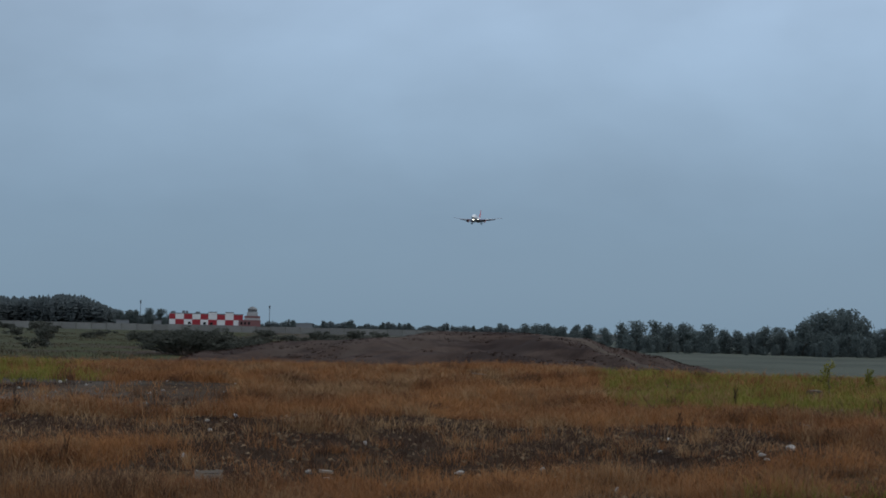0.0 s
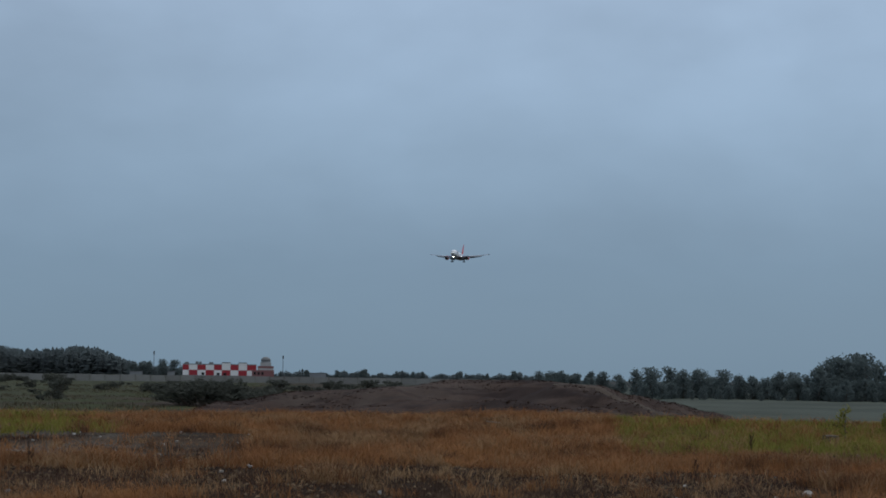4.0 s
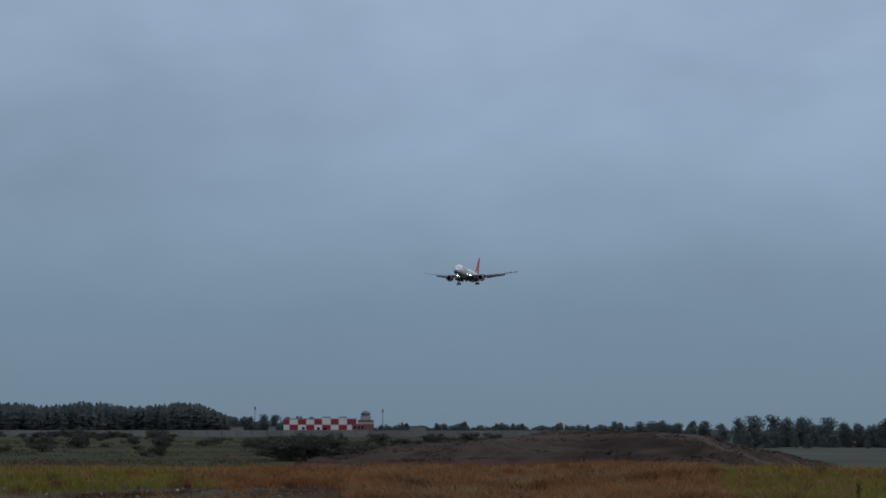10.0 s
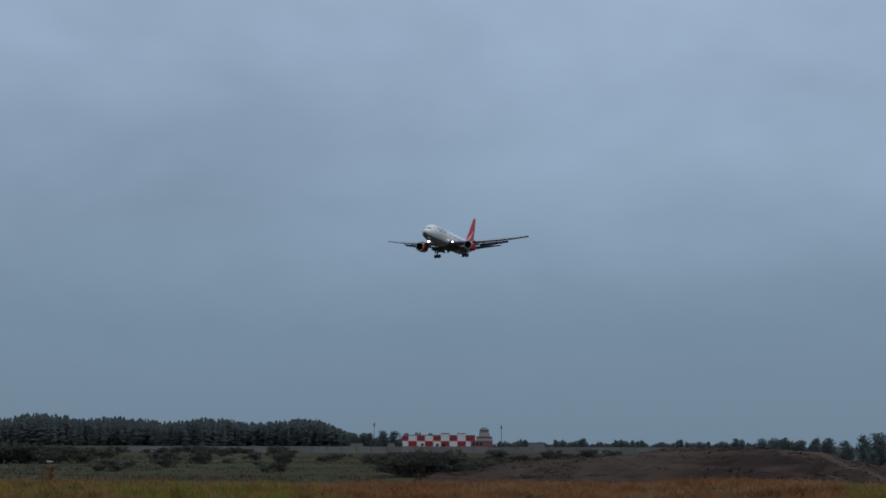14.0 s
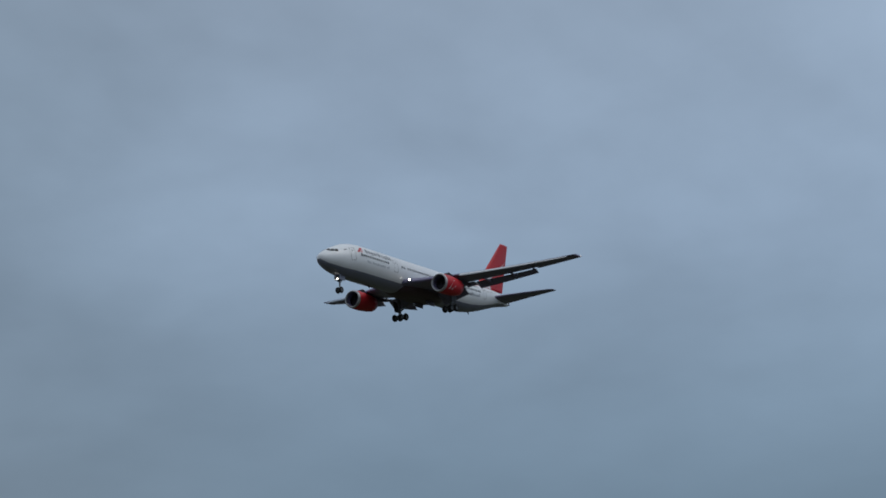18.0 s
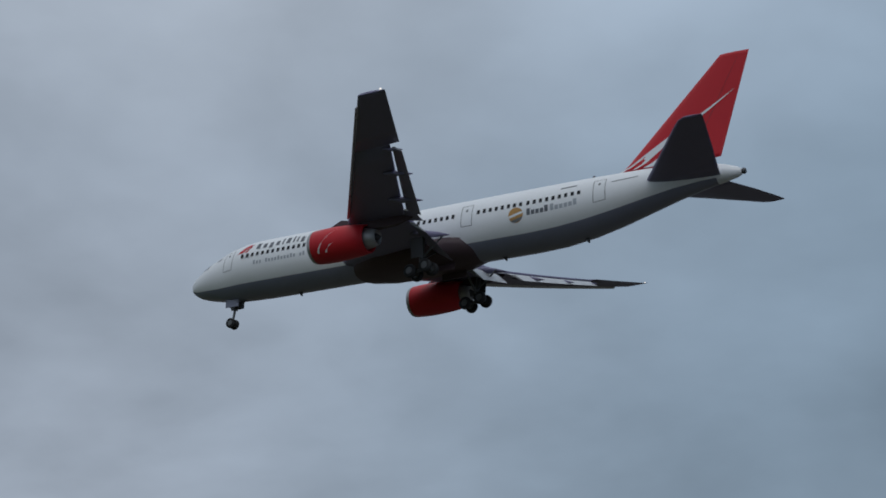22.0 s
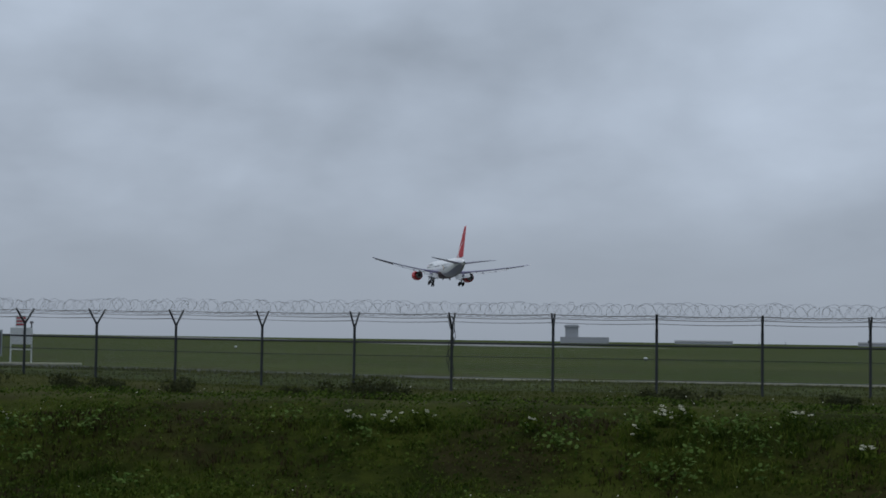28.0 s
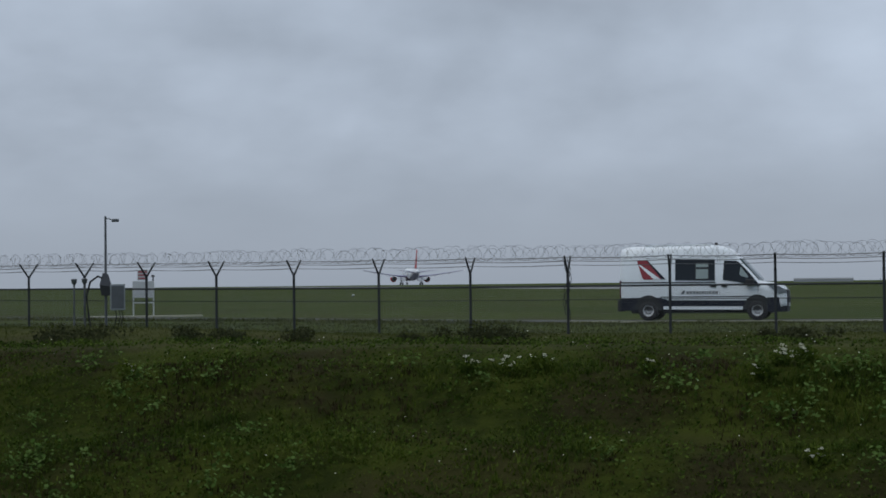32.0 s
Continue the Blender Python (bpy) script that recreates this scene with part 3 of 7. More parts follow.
        for lo, hi in zip(rows, rows[1:]):
            for k in range(2):
                bm.faces.new((lo[k], lo[k + 1], hi[k + 1], hi[k]))
    part("emblem", bm, RED, jet, "slanted red emblem")
    bm = bmesh.new()
    for k in range(17):
        if k not in (3, 14):
            skin_patch(bm, 8.95 + 0.335 * k, 9.15 + 0.335 * k, -6.5, -0.5 if k % 4 else 1.5, 1, 0.012, 1, 2)
    part("small_lettering", bm, PALETITLE, jet, "row of small pale grey bars")["kind"] = "stuff"
    bm = bmesh.new()
    rr = [[bm.verts.new(skin(35.3 + 0.66 * k / 4 * math.cos(a), -5 + 14.0 * k / 4 * math.sin(a), 1, 0.016)) for a in [math.tau * j / 20 for j in range(20)]] for k in (0.2, 1, 2, 3, 4)]
    for lo, hi in zip(rr, rr[1:]):
        for j in range(20):
            bm.faces.new((lo[j], lo[(j + 1) % 20], hi[(j + 1) % 20], hi[j]))
    bm.faces.new(rr[0])
    disc = part("round_emblem", bm, GOLD, jet, "round golden emblem with a white band")
    for lo, hi, mat in ((-0.12, 0.2, WHITE), (-0.92, -0.5, SEAM)):
        bm = bmesh.new()
        rows = []
        for i in range(9):
            f = -0.95 + 1.9 * i / 8
            e = math.sqrt(1 - f * f)
            rows.append([bm.verts.new(skin(35.3 + 0.66 * f, -5 + 14.0 * max(-e, min(e, g + 0.25 * f)), 1, 0.022)) for g in (lo, hi)])
        for a, b in zip(rows, rows[1:]):
            bm.faces.new((a[0], b[0], b[1], a[1]))
        part("emblem_band", bm, mat, disc)
    bm = bmesh.new()
    for k in range(5):
        skin_patch(bm, 36.3 + 0.4 * k, 36.6 + 0.4 * k, -9, 3 if k in (0, 4) else -1, 1, 0.012, 1, 2)
    part("dark_lettering", bm, TITLE, jet, "short row of dark bars")["kind"] = "stuff"
    bm = bmesh.new()
    for k in range(6):
        skin_patch(bm, 38.4 + 0.4 * k, 38.7 + 0.4 * k, -9, 3 if k in (0, 5) else -1, 1, 0.012, 1, 2)
    part("pale_lettering", bm, PALETITLE, jet, "short row of pale grey bars")["kind"] = "stuff"
    bm = skin_patch(bmesh.new(), 39.2, 40.6, 31, 34, 1, 0.012)
    part("registration_bar", bm, TITLE, jet)
    bm = skin_patch(bmesh.new(), 43.6, 45.8, 22, 24, 1, 0.012)
    part("tail_bar", bm, TITLE, jet)

    # wings
    for side in (1, -1):
        bm = bmesh.new()
        ys = (1.6, 2.6, 4.0, 5.5, 7.0, 8.0, 9.5, 11.5, 13.5, 15.5, 17.5)
        loft(bm, [wing_ring(y, side, 0.0, 0.79) for y in ys])
        ys = (17.5, 19.0, 20.5, 22.0, 23.2, 23.6)
        loft(bm, [wing_ring(y, side) for y in ys])
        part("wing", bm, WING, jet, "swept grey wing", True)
        bm = bmesh.new()
        for y0, y1 in ((9.2, 22.6),):
            rr = []
            for i in range(7):
                y = y0 + (y1 - y0) * i / 6
                le, c, z, th = wing_section(y)
                s = 0.13 * c if y > 8 else 0.085 * c
                rr.append([A(le + fx * s - 0.16, side * y, z + fz * s - 0.16) for fx, fz in ((0.0, -0.18), (-0.02, 0.0), (0.1, 0.2), (0.45, 0.36), (0.95, 0.42), (0.5, 0.18), (0.25, -0.12))])
            loft(bm, rr)
        part("slat", bm, METAL, jet, "extended leading edge slats")
        for y0, y1, size, drop, turn, name in ((2.6, 7.0, 0.26, 0.30, 36, "flap"), (8.9, 17.3, 0.25, 0.16, 30, "flap"), (7.15, 8.75, 0.20, 0.12, 14, "aileron")):
            bm = loft(bmesh.new(), [flap_ring(y0 + (y1 - y0) * i / 4, side, size, drop, turn, (0.80 if y1 < 8 else 0.835) if name == "flap" else 0.79) for i in range(5)])
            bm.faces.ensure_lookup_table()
            # the lower faces take the darker skin: underside shade put into the colour
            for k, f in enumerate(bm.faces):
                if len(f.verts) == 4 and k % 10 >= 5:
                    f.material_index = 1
            part(name, bm, (FLAP, WING), jet, "wing flap turned down, underside coloured dark as in shade" if name == "flap" else "inner aileron")
        for y, s in ((5.0, 1.0), (10.6, 0.85), (14.2, 0.7), (17.2, 0.5)):
            le, c, z, th = wing_section(y)
            te = le + c
            bm = lathe(bmesh.new(), ((-2.3 * s, 0.02), (-1.7 * s, 0.2 * s), (-0.6 * s, 0.3 * s), (0.5 * s, 0.24 * s), (1.7 * s, 0.03)), "X", 10, (0, 0, 0))
            bmesh.ops.transform(bm, matrix=Matrix.Translation(A(te - 0.6, side * y, z - 0.45 * s - 0.1)) @ pose(0, 0, 0, 0, 11, 0), verts=bm.verts)
            part("flap_track_fairing", bm, WING, jet, shade=True)
        le, c, z, th = wing_section(23.6)
        bm = lathe(bmesh.new(), ((-0.09, 0.02), (-0.05, 0.05), (0.05, 0.05), (0.09, 0.02)), "X", 8, A(le + 0.85 * c, side * 23.66, z + 0.1))
        part("tip_light", bm, TIPLAMP, jet, "white wing tip light")
        # root landing light
        bm = lathe(bmesh.new(), ((0.0, 0.02), (0.0, 0.19), (0.02, 0.19)), "X", 12, A(19.0, side * 3.1, -1.52))
        disc = part("landing_light", bm, LAMP, jet, "lit landing light in the wing root")
        bm = lathe(bmesh.new(), ((0.1, 0.005), (0.1, 0.2), (-0.22, 0.2), (-0.22, 0.225), (0.12, 0.225), (0.12, 0.005)), "X", 14, A(19.0, side * 3.1, -1.52))
        open_ends(bm)
        part("lamp_bowl", bm, WING, disc)

        # engine
        ex, ey, ez = 19.47, 7.9, -2.62
        bm = lathe(bmesh.new(), ((0.15, 1.12), (0.02, 1.2), (0.0, 1.27), (0.08, 1.34), (0.35, 1.40), (1.0, 1.45), (2.0, 1.47), (3.2, 1.42), (4.3, 1.33), (5.25, 1.16), (5.25, 1.06), (3.6, 1.12)), "X", 36, A(ex, side * ey, ez))
        open_ends(bm)
        eng = part("engine", bm, RED, jet, "red engine nacelle", True)
        bm = lathe(bmesh.new(), ((0.32, 1.10), (0.1, 1.13), (0.0, 1.19), (-0.02, 1.25), (0.0, 1.31), (0.1, 1.37), (0.34, 1.412)), "X", 36, A(ex - 0.02, side * ey, ez))
        open_ends(bm)
        part("intake_lip", bm, NOZZLE, eng, "grey metal intake lip", True)
        bm = lathe(bmesh.new(), ((0.0, 1.12), (0.75, 1.08), (1.3, 1.09), (1.3, 1.13), (0.2, 1.16)), "X", 28, A(ex + 0.1, side * ey, ez))
        open_ends(bm)
        part("intake_duct", bm, WING, eng, "grey intake duct", True)
        bm = bmesh.new()
        for k in range(28):
            a = math.tau * k / 28
            q = [bm.verts.new(A(ex + x, side * ey + r * math.cos(a + d), ez + r * math.sin(a + d))) for x, r, d in ((0.95, 0.24, -0.06), (1.12, 0.24, 0.16), (1.22, 1.06, 0.13), (0.95, 1.06, -0.09))]
            bm.faces.new(q)
        part("fan", bm, DARKMETAL, eng, "dark fan of many blades")
        bm = lathe(bmesh.new(), ((0.0, 0.03), (0.0, 1.09), (0.06, 1.09)), "X", 24, A(ex + 1.3, side * ey, ez))
        part("fan_back", bm, DARKMETAL, eng)
        bm = lathe(bmesh.new(), ((-0.5, 0.02), (-0.3, 0.14), (0.05, 0.26)), "X", 14, A(ex + 0.98, side * ey, ez))
        part("spinner", bm, DARKMETAL, eng)
        bm = lathe(bmesh.new(), ((3.6, 1.0), (5.0, 0.9), (5.6, 0.76), (6.1, 0.62), (6.1, 0.55), (5.8, 0.5)), "X", 24, A(ex, side * ey, ez))
        part("core_cowl", bm, NOZZLE, eng, "pale grey metal core cowl", True)
        bm = lathe(bmesh.new(), ((5.5, 0.42), (6.0, 0.34), (6.4, 0.06)), "X", 16, A(ex, side * ey, ez))
        part("exhaust_cone", bm, DARKMETAL, eng, shade=True)
        le, c, z, th = wing_section(ey)
        bm = bmesh.new()
        rr = []
        for s, z0, z1, w in ((ex + 1.6, ez + 1.35, ez + 1.6, 0.12), (ex + 2.6, ez + 1.3, ez + 1.95, 0.24), (le + 0.8, ez + 1.0, z + 0.1, 0.28), (le + 2.4, ez + 0.7, z, 0.28), (le + 4.6, z - 0.85, z - 0.1, 0.2), (le + 6.2, z - 0.45, z - 0.2, 0.05)):
            rr.append([A(s, side * ey + dy, zz) for dy, zz in ((-w, z0), (w, z0), (w, z1), (-w, z1))])
        loft(bm, rr)
        part("pylon", bm, DARKRED, eng, "dark engine pylon")
        for tail in (0, 1):
            bm = bmesh.new()
            row = []
            for j in range(9):
                f = j / 8
                for e in (0, 1):
                    a = radians(-42 + (78 - 50 * tail) * f + e * 5 * math.sin(math.pi * f))
                    x = 1.0 + 0.75 * tail + (1.9 - 1.0 * tail) * f ** 1.5 + e * 0.2 * (1 - f * 0.8)
                    row.append(bm.verts.new(A(ex + x, side * (ey + 1.478 * math.cos(a)), ez + 1.478 * math.sin(a))))
            for j in range(8):
                bm.faces.new((row[2 * j], row[2 * j + 1], row[2 * j + 3], row[2 * j + 2]))
            part("swoosh", bm, WHITE, eng, "thin white curved stroke")

        # tailplane
        bm = bmesh.new()
        rr = []
        for y, le, te, z in ((0.6, 45.7, 52.2, 0.52), (2.0, 46.7, 52.5, 0.74), (5.0, 49.0, 53.2, 1.20), (8.0, 51.3, 53.85, 1.60), (9.0, 52.1, 54.05, 1.72), (9.31, 52.6, 54.08, 1.74)):
            c = te - le
            up, lo = [], []
            for i in range(8):
                f = (1 - math.cos(math.pi * i / 7)) / 2
                t, _ = foil(f)
                up.append(A(le + f * c, side * y, z + 0.085 * t * c))
                lo.append(A(le + f * c, side * y, z - 0.085 * t * c))
            rr.append(up + lo[::-1])
        loft(bm, rr)
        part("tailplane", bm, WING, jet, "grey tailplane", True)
        bm = bmesh.new()
        rod(bm, A(50.65, side * 1.6, 1.04), A(52.75, side * 8.0, 1.69), 0.02)
        part("elevator_gap", bm, SEAM, jet)

    # fin
    def fin_ring(h):
        z = 2.35 + (11.08 - 2.35) * h
        le = 43.6 + (52.3 - 43.6) * h - 0.5 * (1 - smooth(0.0, 0.06, h))
        te = 52.1 + (54.76 - 52.1) * h
        return z, le, te

    def fin_skin(h, f, side, out=0.0):
        z, le, te = fin_ring(h)
        t, _ = foil(f)
        return A(le + (te - le) * f, side * (0.095 * t * (te - le) + out), z)

    bm = bmesh.new()
    rr = []
    for h in (0.0, 0.04, 0.08, 0.2, 0.4, 0.6, 0.8, 0.97, 1.0):
        fs = [(1 - math.cos(math.pi * i / 8)) / 2 for i in range(9)]
        rr.append([fin_skin(h, f, 1) for f in fs] + [fin_skin(h, f, -1) for f in fs[::-1]])
    loft(bm, rr)
    part("fin", bm, RED, jet, "tall red tail fin", True)
    for side in (1, -1):
        bm = bmesh.new()
        k = 14
        lo, hi = [], []
        for i in range(k + 1):
            s = i / k
            h = 0.01 + 0.635 * s
            f0 = 0.03 + 0.42 * s + 0.48 * s * s
            w = 0.185 * (1 - s) ** 0.85
            lo.append(bm.verts.new(fin_skin(h, min(f0, 0.93), side, 0.016)))
            hi.append(bm.verts.new(fin_skin(h, min(f0 + w, 0.935), side, 0.016)))
        for i in range(k):
            bm.faces.new((lo[i], hi[i], hi[i + 1], lo[i + 1]))
        part("swoosh", bm, WHITE, jet, "long tapered white stroke on the fin")
        bm = bmesh.new()
        lo, hi = [], []
        for i in range(9):
            s = i / 8
            h = 0.004 + 0.125 * s
            lo.append(bm.verts.new(fin_skin(h, 0.285 + 0.08 * s, side, 0.016)))
            hi.append(bm.verts.new(fin_skin(h, 0.37 + 0.17 * (1 - s) ** 2.2, side, 0.016)))
        for i in range(8):
            bm.faces.new((lo[i], hi[i], hi[i + 1], lo[i + 1]))
        part("small_swoosh", bm, WHITE, jet, "white curved wedge at the fin's foot")
        bm = bmesh.new()
        lo = [bm.verts.new(fin_skin(0.05 + 0.9 * i / 10, 0.70, side, 0.012)) for i in range(11)]
        hi = [bm.verts.new(fin_skin(0.05 + 0.9 * i / 10, 0.706, side, 0.012)) for i in range(11)]
        for i in range(10):
            bm.faces.new((lo[i], hi[i], hi[i + 1], lo[i + 1]))
        part("rudder_gap", bm, DARKRED, jet)
    bm = lathe(bmesh.new(), ((53.65, 0.14), (53.9, 0.26), (54.05, 0.2)), "X", 12, A(25.0, 0, 0.76))
    bmesh.ops.translate(bm, verts=bm.verts, vec=(-25, 0, 0))
    part("tail_exhaust", bm, DARKMETAL, jet, "dark auxiliary exhaust at the tail")

    # nose gear
    bm = bmesh.new()
    rod(bm, A(5.55, 0, -2.3), A(5.2, 0, -4.85), 0.14, 0.10, 10)
    rod(bm, A(7.2, 0, -2.5), A(5.35, 0, -3.7), 0.06, 0.06, 6)
    rod(bm, A(5.2, -0.35, -4.95), A(5.2, 0.35, -4.95), 0.07, 0.07, 8)
    box(bm, -0.18, 0.18, -0.3, 0.3, -0.12, 0.12, Matrix.Translation(A(5.3, 0, -3.55)))
    gear = part("nose_gear", bm, GALV, jet, "nose wheel leg, lowered")
    for y in (0.3, -0.3):
        add_wheel(gear, A(5.2, y, -4.95), 0.47, 0.3)
    for y in (0.42, -0.42):
        bm = box(bmesh.new(), -0.9, 0.55, -0.02, 0.02, -0.75, 0.2, Matrix.Translation(A(5.5, y, -2.75)), 0.01)
        part("gear_door", bm, BELLY, gear)
    for y in (0.22, -0.22):
        bm = lathe(bmesh.new(), ((-0.02, 0.02), (-0.02, 0.15), (0.0, 0.15)), "X", 12, A(5.15, y, -3.3))
        part("landing_light", bm, LAMP, gear, "lit landing light")
        bm = lathe(bmesh.new(), ((0.1, 0.005), (0.1, 0.16), (-0.2, 0.16), (-0.2, 0.18), (0.12, 0.18), (0.12, 0.005)), "X", 14, A(5.15, y, -3.3))
        open_ends(bm)
        part("lamp_bowl", bm, GALV, gear)
    # main gear
    for side in (1, -1):
        x, y = 27.75, side * 4.63
        bm = bmesh.new()
        rod(bm, A(x + 0.2, y + side * 0.25, -1.9), A(x, y, -4.75), 0.24, 0.17, 12)
        rod(bm, A(x + 0.1, side * 2.3, -2.4), A(x, y, -3.9), 0.09, 0.09, 8)
        rod(bm, A(x + 2.0, y, -2.1), A(x, y, -3.8), 0.08, 0.08, 8)
        tilt = 0.22
        rod(bm, A(x - 0.72, y, -4.86 - tilt * 0.2), A(x + 0.72, y, -4.66 + tilt * 0.2), 0.14, 0.14, 10)
        for s in (-1, 1):
            rod(bm, A(x + s * 0.71, y - 0.62, -4.78 + s * 0.14), A(x + s * 0.71, y + 0.62, -4.78 + s * 0.14), 0.08, 0.08, 8)
        gear = part("main_gear", bm, GALV, jet, "four-wheeled main gear, lowered")
        for s in (-1, 1):
            for dy in (-0.57, 0.57):
                add_wheel(gear, A(x + s * 0.71, y + dy, -4.78 + s * 0.14), 0.57, 0.42)
        bm = box(bmesh.new(), -0.6, 0.6, -0.03, 0.03, -0.95, 0.75, Matrix.Translation(A(x, y + side * 0.75, -2.95)) @ pose(0, 0, 0, side * 8), 0.015)
        part("gear_door", bm, DARKMETAL, gear)
        bm = box(bmesh.new(), -1.3, 1.1, -0.03, 0.03, -0.8, 0.0, Matrix.Translation(A(x, side * 1.0, -2.95)) @ pose(0, 0, 0, side * -6), 0.015)
        part("gear_door", bm, DARKRED, gear)
    # aerials
    for s, phi, hgt in ((12.5, -90, 0.4), (33.0, -90, 0.35), (40.5, -90, 0.4), (41.0, 90, 0.35)):
        zc, w, h = hull_at(s)
        z = zc + (h if phi > 0 else -h)
        k = 1 if phi > 0 else -1
        bm = loft(bmesh.new(), [[A(s - 0.2, -0.025, z - k * 0.05), A(s - 0.2, 0.025, z - k * 0.05), A(s + 0.25, 0.025, z - k * 0.05), A(s + 0.25, -0.025, z - k * 0.05)], [A(s + 0.15, -0.01, z + k * hgt), A(s + 0.15, 0.01, z + k * hgt), A(s + 0.3, 0.01, z + k * hgt), A(s + 0.3, -0.01, z + k * hgt)]])
        part("aerial", bm, DARKMETAL, jet)
    return jet


JET = make_airliner()

# ---- plants ----
RNG = np.random.default_rng(7)


def fast_mesh(name, verts, tris, material):
    """A mesh of triangles from arrays."""
    me = bpy.data.meshes.new(name)
    me.vertices.add(len(verts))
    me.vertices.foreach_set("co", np.ascontiguousarray(verts, np.float32).ravel())
    me.loops.add(tris.size)
    me.loops.foreach_set("vertex_index", np.ascontiguousarray(tris, np.int32).ravel())
    me.polygons.add(len(tris))
    me.polygons.foreach_set("loop_start", np.arange(0, tris.size, 3, dtype=np.int32))
    me.update(calc_edges=True)
    me.materials.append(material)
    return me


def blades(name, pts, height, width, lean, per, material, label, category="grass", spread=0.12):
    """Many tufts of narrow blades, one piece of stuff. pts: places; height and width: metres for each place."""
    n = len(pts)
    width = np.broadcast_to(np.asarray(width, float), (n,))
    pts, height, width = np.repeat(np.asarray(pts, float), per, 0), np.repeat(np.asarray(height, float), per), np.repeat(width, per)
    m = n * per
    a = RNG.uniform(0, math.tau, m)
    foot = pts + np.stack([np.cos(a), np.sin(a), np.zeros(m)], 1) * RNG.uniform(0, spread, m)[:, None]
    foot[:, 2] -= 0.03
    b = RNG.uniform(0, math.tau, m)
    out = np.stack([np.cos(b), np.sin(b), np.zeros(m)], 1)
    across = np.stack([-np.sin(b), np.cos(b), np.zeros(m)], 1)
    h = height * RNG.uniform(0.5, 1.15, m)
    l = h * RNG.uniform(0.1, 1.0, m) * lean
    w = width * RNG.uniform(0.7, 1.4, m)
    up = np.array([0, 0, 1.0])
    v = np.empty((m, 5, 3))
    v[:, 0] = foot - across * (w / 2)[:, None]
    v[:, 1] = foot + across * (w / 2)[:, None]
    mid = foot + out * (l * 0.35)[:, None] + up * (h * 0.68)[:, None]
    v[:, 2] = mid + across * (w * 0.4)[:, None]
    v[:, 3] = mid - across * (w * 0.4)[:, None]
    v[:, 4] = foot + out * l[:, None] + up * h[:, None]
    base = (np.arange(m) * 5)[:, None, None]
    tris = (base + np.array([[[0, 1, 2], [0, 2, 3], [3, 2, 4]]])).reshape(-1, 3)
    me = fast_mesh(name, v.reshape(-1, 3), tris, material)
    return tagged(new(name, me), label, category, kind="stuff")


def leaf_cloud(centres, radii, per, size, flat=0.7, rng=None):
    """Vertices and faces of small leaf quads spread through blobs."""
    rng = rng or RNG
    verts, faces = [], []
    for (c, r) in zip(centres, radii):
        d = rng.normal(size=(per, 3))
        d /= np.linalg.norm(d, axis=1)[:, None]
        p = np.asarray(c) + d * (r * rng.uniform(0.35, 1.0, per) ** 0.5)[:, None] * np.array([1, 1, flat])
        a = rng.normal(size=(per, 3))
        a /= np.linalg.norm(a, axis=1)[:, None]
        b = np.cross(a, d)
        b /= np.linalg.norm(b, axis=1)[:, None] + 1e-9
        s = size * rng.uniform(0.6, 1.4, per)[:, None]
        k = len(verts)
        for i in range(per):
            for q in (p[i] - a[i] * s[i], p[i] + b[i] * s[i] * 0.6, p[i] + a[i] * s[i], p[i] - b[i] * s[i] * 0.6):
                verts.append(q.tolist())
            faces.append((k, k + 1, k + 2, k + 3))
            k += 4
    return verts, faces


# ---- the airfield side: fence, road, van ----


def post_places():
    """Posts 3 m apart: straight along the near stretch, then bending away from the viewer."""
    out, u, v = [], -37.58, FENCE
    for k in range(42):
        turn = min(24.0, max(0.0, 1.0 + 3.5 * (k - 14))) if k >= 14 else 0.0
        out.append((u, v, turn))
        u += 3.0 * math.cos(radians(turn))
        v += 3.0 * math.sin(radians(turn))
    return out


